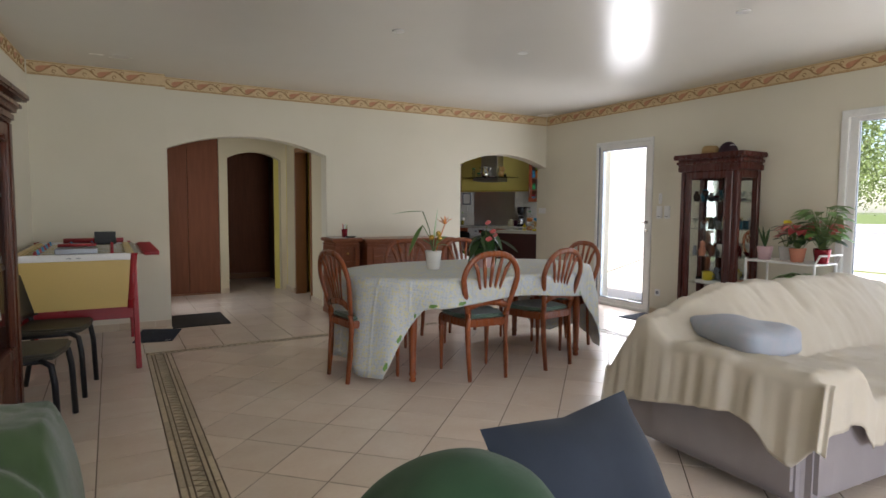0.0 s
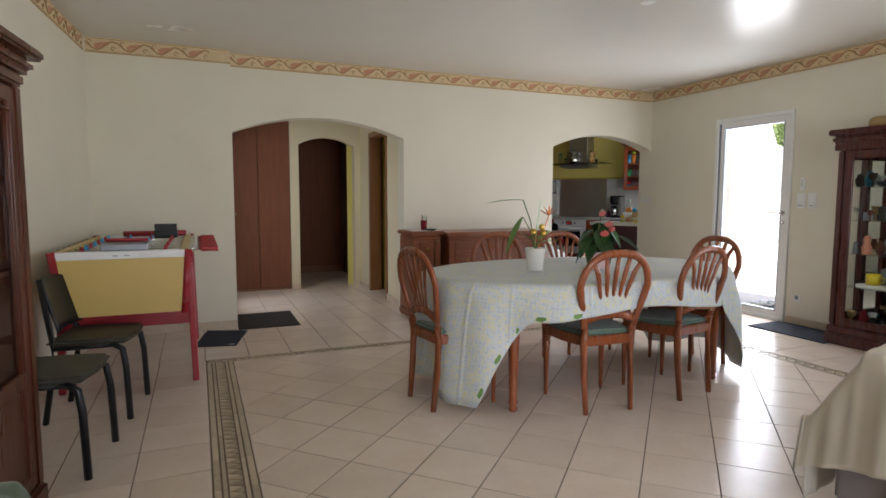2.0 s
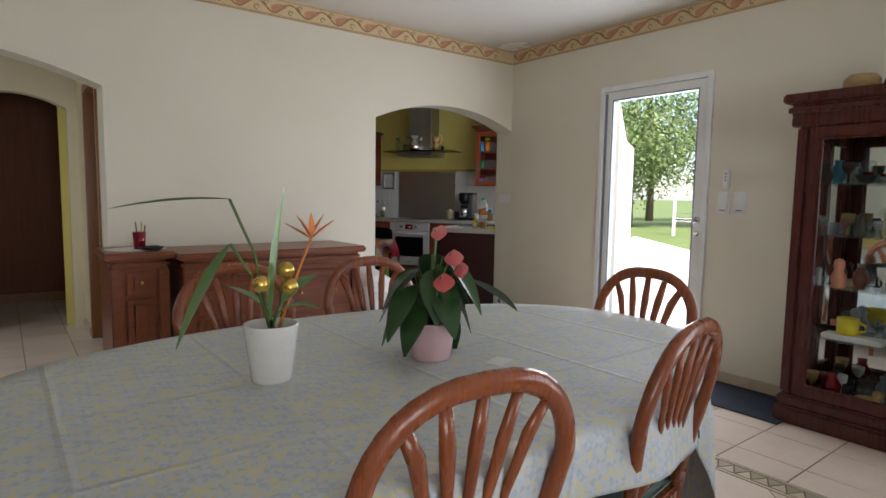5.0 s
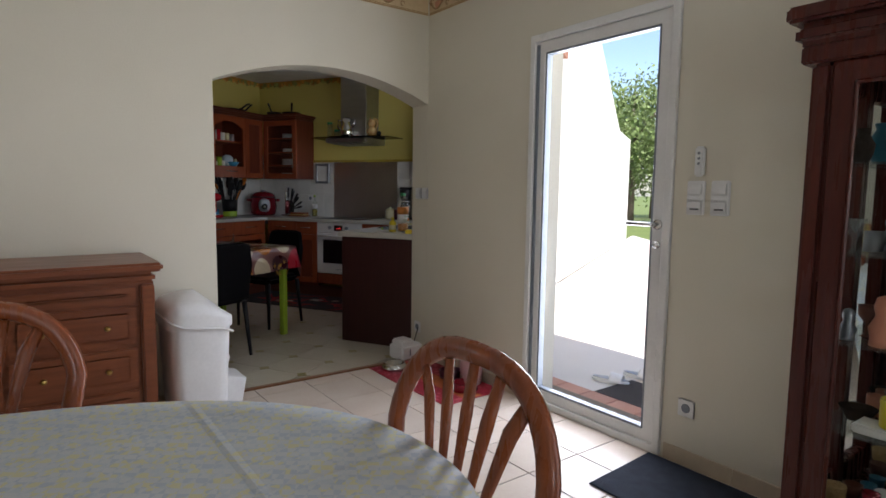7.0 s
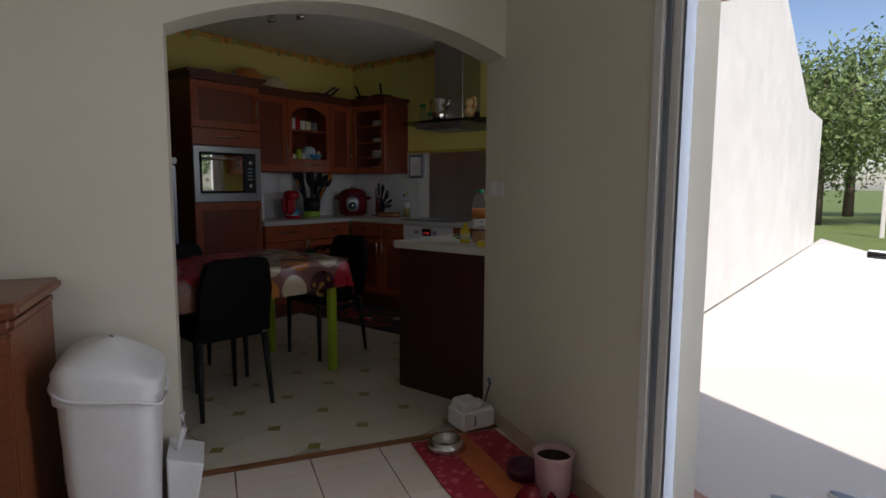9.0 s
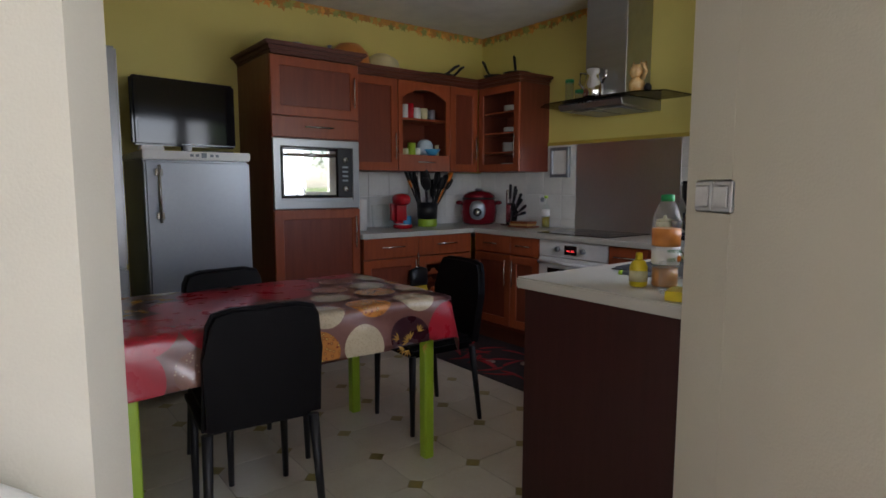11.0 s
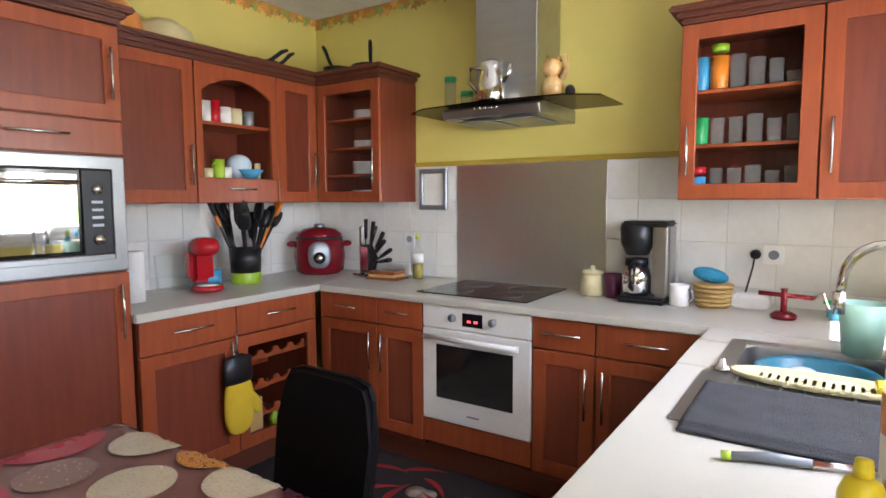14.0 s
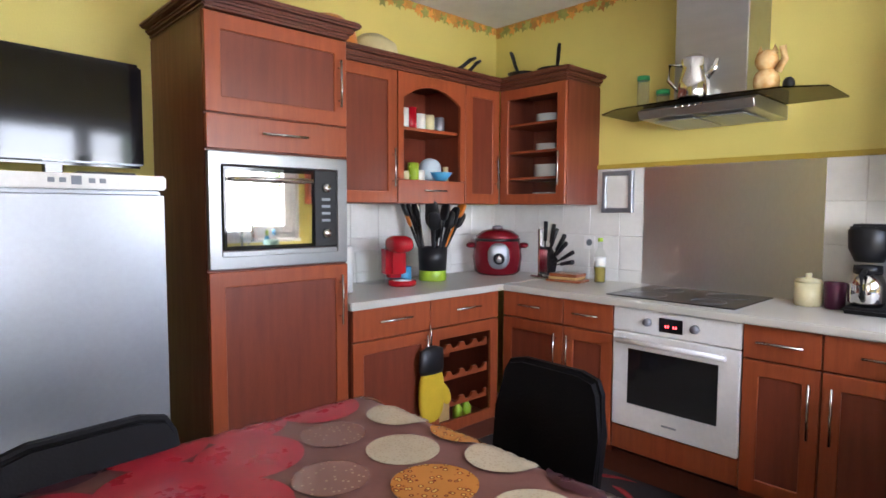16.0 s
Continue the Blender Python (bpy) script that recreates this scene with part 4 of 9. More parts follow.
# ---- living room: dining set ----
def dining_chair():
    ch = thing("dining_chair", pose(0, 0, 0), "cherry wood dining chair with balloon back and green fabric seat", "chair", "chairs round the dining table")
    rim = [(-0.165, -0.20), (0.165, -0.20), (0.205, -0.02), (0.225, 0.17), (0.12, 0.215), (0, 0.225), (-0.12, 0.215), (-0.225, 0.17), (-0.205, -0.02)]
    part("seat_frame", Build().prism(rim, 0.395, 0.452, None, 0.008, 2), M["cherry"], ch)
    part("seat", Build().prism([(x * 0.93, y * 0.93 + 0.003) for x, y in rim], 0.448, 0.482, None, 0.014, 3), M["seat"], ch, "green woven seat cushion")
    for s in (-1, 1):
        part("front_leg", Build().lathe([(0.010, 0.0), (0.014, 0.03), (0.012, 0.05), (0.020, 0.30), (0.025, 0.345), (0.018, 0.352), (0.025, 0.365), (0.024, 0.42)], 12, pose(0.20 * s, 0.175, 0)), M["cherry"], ch)
        part("back_leg", Build().tube([(0.150 * s, -0.215, 0.0), (0.155 * s, -0.195, 0.22), (0.158 * s, -0.185, 0.42), (0.162 * s, -0.195, 0.50)], [0.015, 0.018, 0.021, 0.021], 8, 1.15), M["cherry"], ch)

    def back_y(z):
        return -0.190 - 0.09 * (z - 0.48) / 0.46
    hoop = []
    for k in range(25):
        a = math.pi * (-0.14 + 1.28 * k / 24)
        c, s = math.cos(a), math.sin(a)
        z = 0.735 + 0.20 * s if s > 0 else 0.735 + 0.62 * s
        x = 0.222 * math.copysign(abs(c) ** 0.75, c)
        if s < 0:
            x = math.copysign(0.222 - 0.07 * min(1, -s / 0.42), c)
        hoop.append((x, back_y(z), z))
    full = [(0.162, back_y(0.48), 0.48)] + hoop + [(-0.162, back_y(0.48), 0.48)]
    part("back_hoop", Build().tube(full, 0.023, 8, 0.72, up=(0, 1, 0)), M["cherry"], ch)
    part("cross_rail", Build().tube([(-0.165, back_y(0.55), 0.545), (-0.08, back_y(0.565), 0.572), (0, back_y(0.57), 0.580), (0.08, back_y(0.565), 0.572), (0.165, back_y(0.55), 0.545)], 0.026, 8, 0.55, up=(0, 1, 0)), M["cherry"], ch)
    for k in range(5):
        u = (k - 2) / 2
        top = 0.915 - 0.035 * u * u
        part("back_slat", Build().tube([(0.060 * u, back_y(0.58), 0.575), (0.085 * u, back_y(0.70), 0.70), (0.118 * u, back_y(0.82), 0.82), (0.150 * u, back_y(top), top)], [0.010, 0.012, 0.018, 0.014], 6, 0.5, up=(0, 1, 0)), M["cherry"], ch)
    return ch


first = dining_chair()
first.matrix_basis = pose(2.440, 3.006, 0, 0, 0, -5)
for x, y, rz in ((3.064, 3.016, 10), (1.676, 3.364, -83), (3.652, 3.408, 90), (2.517, 4.109, 178), (3.135, 4.085, 180)):
    copy_thing(first, pose(x, y, 0, 0, 0, rz))

TX, TY, TA, TB = 2.700, 3.455, 1.145, 0.675
table = thing("dining_table", pose(TX, TY, 0), "oval cherry wood dining table with turned legs", "table")


def table_edge(a, sa, sb):
    """A rounded oblong, fuller than an ellipse."""
    c, q = math.cos(a), math.sin(a)
    return sa * math.copysign(abs(c) ** 0.92, c), sb * math.copysign(abs(q) ** 0.92, q)


part("tabletop", Build().prism([table_edge(2 * math.pi * k / 48, TA, TB) for k in range(48)], 0.725, 0.752, None, 0.006, 2), M["cherry"], table)
part("apron", Build().prism([table_edge(2 * math.pi * k / 32, 0.94, 0.53) for k in range(32)], 0.64, 0.724), M["cherry"], table)
for sx in (-1, 1):
    for sy in (-1, 1):
        part("leg", Build().lathe([(0.020, 0.0), (0.027, 0.015), (0.020, 0.035), (0.029, 0.055), (0.023, 0.075), (0.030, 0.32), (0.036, 0.52), (0.028, 0.55), (0.040, 0.57), (0.030, 0.59), (0.038, 0.60), (0.038, 0.70)], 14, pose(0.785 * sx, 0.435 * sy, 0)), M["cherry"], table)


def table_cover(u, v):
    """Top disc (v under 0.5), then the drop that hangs from the table's edge."""
    a = 2 * math.pi * u
    ex, ey = table_edge(a, TA, TB)
    if v <= 0.5:
        r = v / 0.5
        return Vector((ex * r * 1.005, ey * r * 1.005, 0.7565 + 0.001 * noise.noise(Vector((ex * r * 3, ey * r * 3, 0)))))
    f = (v - 0.5) / 0.5
    rad = math.hypot(ex, ey)
    far = min(1.76 / max(abs(math.cos(math.atan2(ey, ex))), 1e-3), 0.66 / max(abs(math.sin(math.atan2(ey, ex))), 1e-3))
    drop = min(0.70, max(0.17 + 0.03 * math.sin(5 * a), far - rad))
    d = drop * f
    wave = (0.030 * math.sin(9 * a + 0.6) + 0.018 * math.sin(17 * a)) * min(1, d / 0.25)
    out = 0.012 + 0.05 * (d / 0.6) * 0.8 + wave
    nx, ny = ex / TA ** 2, ey / TB ** 2
    nl = math.hypot(nx, ny)
    return Vector((ex * 1.005 + nx / nl * out, ey * 1.005 + ny / nl * out, 0.756 - d * 0.985 - 0.012 * min(1, f * 8)))


cover = solid("tablecloth", Build().grid(table_cover, 120, 26, True), M["cloth"], pose(TX, TY, 0), "pale blue and yellow printed tablecloth hanging over the oval table", "tablecloth")
cover.modifiers.new("thickness", "SOLIDIFY").thickness = 0.002
for a in (3.75, 3.85, 3.96, 4.10, 4.3, 5.30):
    p = table_cover(a / (2 * math.pi), 0.965)
    q = table_cover(a / (2 * math.pi), 0.85)
    r = table_cover((a + 0.05) / (2 * math.pi), 0.965)
    out = (r - p).cross(q - p).normalized()
    out = out if out.dot(Vector((p.x, p.y, 0))) > 0 else -out
    ax = (r - p).normalized()
    m = Matrix.Translation(p + out * 0.003) @ Matrix((ax, out.cross(ax), out)).transposed().to_4x4()
    part("leaf_print", Build().prism([(-0.032, 0.0), (0.0, -0.008), (0.032, 0.004), (0.028, 0.018), (-0.02, 0.020)], 0, 0.001, m), M["leaf2"], cover, "green leaf print along the hem")


def leaf_blade(b, base, tip, width, droop=0.0, fold=0.25, n=8, side=None):
    """A pointed leaf with a folded midrib between two points."""
    base, tip = Vector(base), Vector(tip)
    d = tip - base
    s = side or d.cross(Vector((0, 0, 1)))
    s = s.normalized() if s.length > 1e-3 else Vector((1, 0, 0))
    up = s.cross(d).normalized()
    rows = []
    for k in range(n + 1):
        t = k / n
        w = width * math.sin(math.pi * min(1, t * 0.96 + 0.02)) ** 0.8 * (1.25 - 0.5 * t)
        c = base + d * t - Vector((0, 0, droop)) * (t * t)
        rows.append([b.bm.verts.new(c - s * w + up * w * fold), b.bm.verts.new(c), b.bm.verts.new(c + s * w + up * w * fold)])
    for p, q in zip(rows, rows[1:]):
        for i in (0, 1):
            f = b.bm.faces.new((p[i], p[i + 1], q[i + 1], q[i]))
            f.smooth = True


def pot_shell(r0, r1, h, wall=0.006):
    return [(0, 0.0), (r0 * 0.96, 0.0), (r0, 0.006), (r1, h - 0.004), (r1, h), (r1 - wall, h), (r1 - wall - 0.004, h * 0.85), (0, h * 0.84)]


rng = random.Random(3)
p1 = thing("potted_plant", pose(2.331, 3.470, 0.759), "bird of paradise in a white pot on the table", "plant", "plants on the dining table")
part("pot", Build().lathe(pot_shell(0.052, 0.070, 0.15), 24), M["potwhite"], p1, "white ceramic pot")
part("soil", Build().lathe([(0.060, 0.125), (0.0, 0.134)], 16), M["earth"], p1)
b, st = Build(), Build()
for tip, w, dr, base in (((0.03, -0.02, 0.50), 0.040, 0, (0.0, 0, 0.16)), ((-0.36, 0.03, 0.475), 0.022, 0.03, (-0.10, 0.0, 0.47)), ((-0.235, -0.02, 0.17), 0.030, 0.05, (-0.10, 0, 0.36)), ((0.16, 0.06, 0.30), 0.028, 0.04, (0.03, 0, 0.2)), ((-0.10, 0.04, 0.27), 0.032, 0.02, (0, 0, 0.18)), ((0.10, -0.08, 0.24), 0.026, 0.05, (0.02, -0.01, 0.18))):
    leaf_blade(b, base, tip, w, dr)
    st.tube([(0, 0, 0.12), (base[0] * 0.4, base[1], base[2] * 0.6 + 0.05), base], 0.004, 5)
part("foliage", b, M["leaf2"], p1), part("stem", st, M["stem"], p1)
fl = Build()
for a in (-0.9, -0.45, 0.0, 0.4, 0.8):
    leaf_blade(fl, (0.135, 0.05, 0.36), (0.135 + 0.10 * math.sin(a), 0.05, 0.36 + 0.075 * math.cos(a)), 0.009, 0, 0.5, 5)
part("flower", fl.tube([(0.02, 0, 0.13), (0.09, 0.03, 0.28), (0.135, 0.05, 0.36)], 0.004, 5), M["orange"], p1, "orange bird of paradise flower")
for x, y, z in ((-0.04, -0.04, 0.26), (0.03, -0.05, 0.25), (0.03, -0.03, 0.29)):
    part("bauble", Build().blob(0.022, 0.022, 0.022, pose(x, y, z), 12, 8), M["gold"], p1, "small gold bauble")

p2 = thing("potted_plant", pose(2.795, 3.402, 0.759), "pink anthurium with dark leaves in a pink pot", "plant", "plants on the dining table")
part("pot", Build().lathe(pot_shell(0.060, 0.076, 0.115), 24), M["potpink"], p2, "pale pink ceramic pot")
part("soil", Build().lathe([(0.064, 0.094), (0.0, 0.10)], 16), M["earth"], p2)
b, st, fl = Build(), Build(), Build()
for k in range(17):
    a, r = k * 2.4, 0.05 + 0.075 * rng.random()
    z = 0.09 + 0.16 * rng.random()
    base = (0.55 * r * math.cos(a), 0.55 * r * math.sin(a), z + 0.06)
    tip = ((r + 0.06) * math.cos(a), (r + 0.06) * math.sin(a), z - 0.03 * (k % 3))
    leaf_blade(b, base, tip, 0.036 + 0.014 * rng.random(), 0.06)
    st.tube([(0, 0, 0.08), (base[0] * 0.6, base[1] * 0.6, base[2] * 0.8), base], 0.0025, 4)
leaf_blade(b, (0.12, -0.01, 0.235), (0.31, -0.05, 0.135), 0.055, 0.02), st.tube([(0, 0, 0.08), (0.05, 0, 0.2), (0.12, -0.01, 0.235)], 0.003, 4)
for x, y, z, w in ((-0.03, -0.06, 0.395, 0.044), (0.01, -0.08, 0.325, 0.052), (-0.055, -0.12, 0.265, 0.055), (0.05, 0.04, 0.39, 0.034), (0.02, -0.10, 0.29, 0.04)):
    leaf_blade(fl, (x + 0.030, y + 0.025, z + 0.004), (x - 0.028, y - 0.050, z - 0.006 - 0.30 * w), w * 0.55, 0.012, 0.30, side=Vector((0.9, -0.4, 0.6 - 10 * w)))
    st.tube([(0, 0, 0.08), (x * 0.5, y * 0.5, z * 0.7), (x, y, z)], 0.0025, 4)
part("foliage", b, M["leaf"], p2), part("stem", st, M["stem"], p2), part("flower", fl, M["pinkflower"], p2, "coral pink anthurium spathes")
solid("card", Build().box(0, 0, 0, 0.085, 0.055, 0.001), M["paperwhite"], pose(2.907, 3.212, 0.759, 0, 0, 20), "small white card lying on the tablecloth", "card")


# ---- sideboards against the arch wall ----
def carcass(name, x0, w, h, d, mt, label, category, rows, m, corner=0.0):
    """A sideboard with moulded top, plinth, drawers or doors; rows of (z0, z1, columns, knobs)."""
    ob = thing(name, m, label, category)
    part("body", Build().box(0, 0.02, 0.07, w, d, h - 0.09, 0.004), mt, ob)
    part("plinth", Build().box(-0.012, 0.008, 0.0, w + 0.012, d, 0.085, 0.012, 2), mt, ob)
    part("moulding", Build().box(-0.008, 0.0, h - 0.10, w + 0.008, d, h - 0.045, 0.018, 3), mt, ob)
    part("top", Build().box(-0.035, -0.035, h - 0.042, w + 0.035, d, h, 0.012, 3), mt, ob)
    for s in (0.0, w - 0.06):
        part("pilaster", Build().box(s, -0.005, 0.09, s + 0.06, 0.03, h - 0.10, 0.008, 2), mt, ob)
    for z0, z1, cols, knobs in rows:
        cw = (w - 0.14) / cols
        for c in range(cols):
            xa = 0.07 + c * cw + 0.008
            xb = xa + cw - 0.016
            fr = part("drawer" if z1 - z0 < 0.25 else "door", Build().box(xa, 0.004, z0, xb, 0.022, z1, 0.005, 2), mt, ob)
            part("panel", Build().box(xa + 0.035, -0.003, z0 + 0.03, xb - 0.035, 0.006, z1 - 0.03, 0.006, 2), mt, fr)
            for kx in ([0.25, 0.75] if knobs == 2 else [0.5] if knobs == 1 else []):
                part("knob", Build().lathe([(0.006, 0), (0.006, 0.01), (0.013, 0.016), (0.010, 0.026), (0, 0.028)], 12, pose(xa + (xb - xa) * kx, -0.003, (z0 + z1) / 2, 90)), M["brass"], fr)
    return ob


carcass("chest_of_drawers", 0, 1.15, 0.888, 0.50, M["side"], "cherry wood sideboard with drawers against the cream wall", "sideboard", [(0.10, 0.29, 2, 2), (0.31, 0.49, 2, 2), (0.51, 0.69, 2, 2), (0.705, 0.78, 1, 0)], pose(2.605, 5.549, 0))
carcass("corner_cabinet", 0, 0.30, 0.90, 0.42, M["side"], "small cherry wood cabinet with one panelled door", "cabinet", [(0.12, 0.63, 1, 0), (0.66, 0.79, 1, 1)], pose(2.245, 5.627, 0))
solid("doily", Build().prism([(0.16 * math.cos(k * 0.3142) * (1 + 0.05 * (k % 2)), 0.13 * math.sin(k * 0.3142) * (1 + 0.05 * (k % 2))) for k in range(20)], 0, 0.002), M["paperwhite"], pose(2.404, 5.802, 0.901), "small lace doily on the corner cabinet", "doily")
cup = thing("pencil_cup", pose(2.423, 5.792, 0.903), "dark red cup full of pens", "cup")
part("cup", Build().lathe([(0.030, 0), (0.036, 0.10), (0.033, 0.10), (0.028, 0.01), (0, 0.008)], 16), M["darkred"], cup)
for k in range(7):
    part("pen", Build().tube([(0.018 * math.cos(k), 0.018 * math.sin(k), 0.012), (0.032 * math.cos(k), 0.032 * math.sin(k), 0.14 + 0.01 * (k % 3))], 0.0035, 6), M[("black", "skyblue", "redgloss", "paperwhite", "black", "lime", "black")[k]], cup)
solid("trinket_tray", Build().lathe([(0.05, 0), (0.07, 0.015), (0.066, 0.016), (0.045, 0.005), (0, 0.005)], 20), M["black"], pose(2.47, 5.72, 0.903), "small dark tray on the cabinet", "tray")

bin_ = thing("waste_bin", pose(3.980, 5.802, 0), "white plastic swing-lid waste bin beside the sideboard", "bin")


def bin_body(u, v):
    a = 2 * math.pi * u
    sc = 0.86 + 0.14 * v
    c, s = math.cos(a), math.sin(a)
    return Vector((0.150 * sc * math.copysign(abs(c) ** 0.35, c), 0.20 * sc * math.copysign(abs(s) ** 0.35, s), 0.54 * v))


part("body", Build().grid(bin_body, 32, 6, True).prism([tuple(bin_body(k / 32, 0))[:2] for k in range(32)], 0.0, 0.012), M["white"], bin_)


def bin_lid(u, v):
    a = 2 * math.pi * u
    c, s = math.cos(a), math.sin(a)
    sq = 1.03 if v < 0.35 else 1.03 - 0.98 * ((v - 0.35) / 0.65)
    x, y = 0.158 * math.copysign(abs(c) ** 0.4, c) * sq, 0.208 * math.copysign(abs(s) ** 0.4, s) * sq
    z = 0.53 + 0.10 * min(1, v / 0.35) + (0.075 * (1 - max(0, x + 0.03) ** 2 / 0.035) * ((v - 0.35) / 0.65) ** 0.5 if v > 0.35 else 0)
    return Vector((x, y, z - 0.35 * max(0, x) * min(1, v / 0.35)))


part("lid", Build().grid(bin_lid, 32, 12, True), M["white"], bin_, "domed white swing lid")
part("rim", Build().tube([(0.166 * math.copysign(abs(math.cos(k * 0.1963)) ** 0.4, math.cos(k * 0.1963)), 0.216 * math.copysign(abs(math.sin(k * 0.1963)) ** 0.4, math.sin(k * 0.1963)), 0.535 - 0.05 * math.cos(k * 0.1963)) for k in range(33)], 0.006, 6), M["white"], bin_)
pan = thing("dustpan", pose(4.133, 5.938, 0, 0, 0, 0), "white plastic dustpan leaning by the arch", "dustpan")
part("tray", Build().prism([(0.0, 0), (0.10, 0), (0.13, 0.16), (0.0, 0.20)], -0.11, 0.11, Matrix(((1, 0, 0, 0), (0, 0, 1, 0), (0, 1, 0, 0.002), (0, 0, 0, 1))), 0.006), M["white"], pan)
part("handle", Build().tube([(0.03, 0, 0.18), (0.06, 0, 0.27), (0.055, 0, 0.34)], 0.012, 8), M["white"], pan)

# ---- pet corner ----
pm = thing("pet_mat", pose(5.409, 5.608, 0.001, 0, 0, 1), "red patterned mat with an orange stripe on the tiles", "mat")
part("mat", Build().prism([(-0.225, -0.43), (0.225, -0.43), (0.235, 0.0), (0.225, 0.43), (-0.225, 0.44), (-0.24, 0.0)], 0, 0.005, None, 0.002), M["petmat"], pm)
part("stripe", Build().box(-0.07, -0.425, 0.0052, 0.06, 0.43, 0.0062), M["petorange"], pm)
BOWL = [(0.085, 0), (0.095, 0.006), (0.072, 0.045), (0.066, 0.045), (0.060, 0.012), (0, 0.01)]
solid("pet_bowl", Build().lathe(BOWL, 24), M["nickel"], pose(5.312, 5.929, 0.007), "steel pet bowl on the red mat", "bowl", "pet bowls")
solid("pet_bowl", Build().lathe(BOWL, 24), M["darkred"], pose(5.448, 5.335, 0.007), "dark red pet bowl on the mat", "bowl", "pet bowls")
solid("pet_bowl", Build().lathe([(0.07, 0), (0.075, 0.05), (0.068, 0.05), (0.06, 0.01), (0, 0.01)], 24), M["purple"], pose(5.525, 5.569, 0.007), "plum plastic bowl on the mat", "bowl", "pet bowls")
jar = thing("food_jar", pose(5.559, 5.394, 0.007), "white ceramic jar filled with kibble", "jar")
part("jar", Build().lathe([(0.06, 0), (0.068, 0.01), (0.078, 0.17), (0.084, 0.175), (0.076, 0.178), (0.068, 0.15), (0, 0.148)], 24), M["potpink"], jar)
part("kibble", Build().lathe([(0.068, 0.155), (0, 0.165)], 16), M["earth"], jar)
wb = thing("water_fountain", pose(5.535, 6.134, 0.004, 0, 0, 8), "white plastic pet water dispenser on the floor", "dispenser")
part("body", Build().box(-0.10, -0.08, 0, 0.10, 0.08, 0.11, 0.015, 3).box(-0.085, -0.065, 0.10, 0.03, 0.065, 0.145, 0.012, 2), M["white"], wb)
part("label", Build().box(-0.03, -0.0815, 0.03, -0.02, -0.0801, 0.08), M["pvcgrey"], wb)
part("cord", Build().tube([(0.08, 0.0, 0.10), (0.10, -0.02, 0.20), (0.115, -0.01, 0.21)], 0.004, 6), M["black"], wb)


# ---- sockets and switches ----
def wall_plate(name, m, label, kind_):
    ob = thing(name, m, label, kind_)
    part("plate", Build().box(-0.041, -0.008, -0.041, 0.041, 0, 0.041, 0.004, 2), M["white"], ob)
    if kind_ == "socket":
        part("well", Build().lathe([(0.021, 0), (0.021, 0.002), (0.018, 0.001), (0, 0.001)], 16, pose(0, -0.0082, 0, 90)), M["pvcgrey"], ob)
    else:
        part("rocker", Build().box(-0.028, -0.013, -0.028, 0.028, -0.007, 0.028, 0.003, 2), M["white"], ob)
    return ob


WALLX = pose(XR, 0, 0, 0, 0, -90)
wall_plate("wall_socket", pose(XR, 3.975, 0.270, 0, 0, -90), "white wall socket by the garden door", "socket")
wall_plate("wall_socket", pose(XR, 6.16, 0.215, 0, 0, -90), "white wall socket beside the arch", "socket")
wall_plate("light_switch", pose(XR, 6.16, 1.22, 0, 0, -90), "white light switch beside the arch", "switch")
wall_plate("light_switch", pose(XR, 6.08, 1.22, 0, 0, -90), "white light switch beside the arch", "switch")
wall_plate("light_switch", LEFT @ pose(0, -1.85, 1.33, 0, 0, 90), "white light switch on the cream wall", "switch")
for y in (3.985, 3.875):
    sw = thing("blind_switch", pose(XR, y, 1.222, 0, 0, -90), "white double roller-blind switch by the garden door", "switch")
    part("plate", Build().box(-0.042, -0.010, -0.075, 0.042, 0, 0.075, 0.004, 2), M["white"], sw)
    part("rocker", Build().box(-0.030, -0.015, 0.012, 0.030, -0.009, 0.062, 0.003, 2), M["white"], sw)
    part("rocker", Build().box(-0.030, -0.015, -0.062, 0.030, -0.009, -0.012, 0.003, 2), M["white"], sw)
    part("slot", Build().box(-0.02, -0.0165, -0.052, 0.02, -0.0148, -0.046), M["black"], sw)
rc = thing("remote_control", pose(XR, 3.972, 1.38, 0, 0, -90), "white remote control in a wall holder", "remote control")
part("body", Build().box(-0.022, -0.022, -0.065, 0.022, 0, 0.065, 0.008, 3), M["white"], rc)
for k in range(3):
    part("button", Build().lathe([(0.006, 0), (0.006, 0.002), (0, 0.0025)], 10, pose(0, -0.022, 0.035 - 0.022 * k, 90)), M["silver"], rc)
for x, y in ((3.162, 3.402), (1.980, 3.402), (3.784, 1.804)):
    sp = thing("ceiling_spot", pose(x, y, CEIL), "small round ceiling spot, switched off", "lamp", "ceiling spots")
    part("ring", Build().lathe([(0.045, -0.006), (0.048, 0.0), (0.030, 0.0), (0.032, -0.005)], 20), M["whitemetal"], sp)
    part("lens", Build().lathe([(0.030, -0.003), (0.0, -0.001)], 16), M["silver"], sp)

sb_ = thing("spot_bar", pose(4.89, 8.19, KC, 0, 0, -42), "steel ceiling bar with two small spotlights", "lamp")
part("bar", Build().box(-0.16, -0.02, -0.025, 0.16, 0.02, 0.0, 0.006, 2), M["nickel"], sb_)
for x in (-0.13, 0.13):
    part("spot", Build().tube([(x, 0, -0.02), (x, 0, -0.06)], 0.007, 8).lathe([(0.02, 0.0), (0.034, -0.05), (0.030, -0.075), (0.0, -0.07)], 14, pose(x, 0, -0.05, 18, 0, 0)), M["nickel"], sb_)

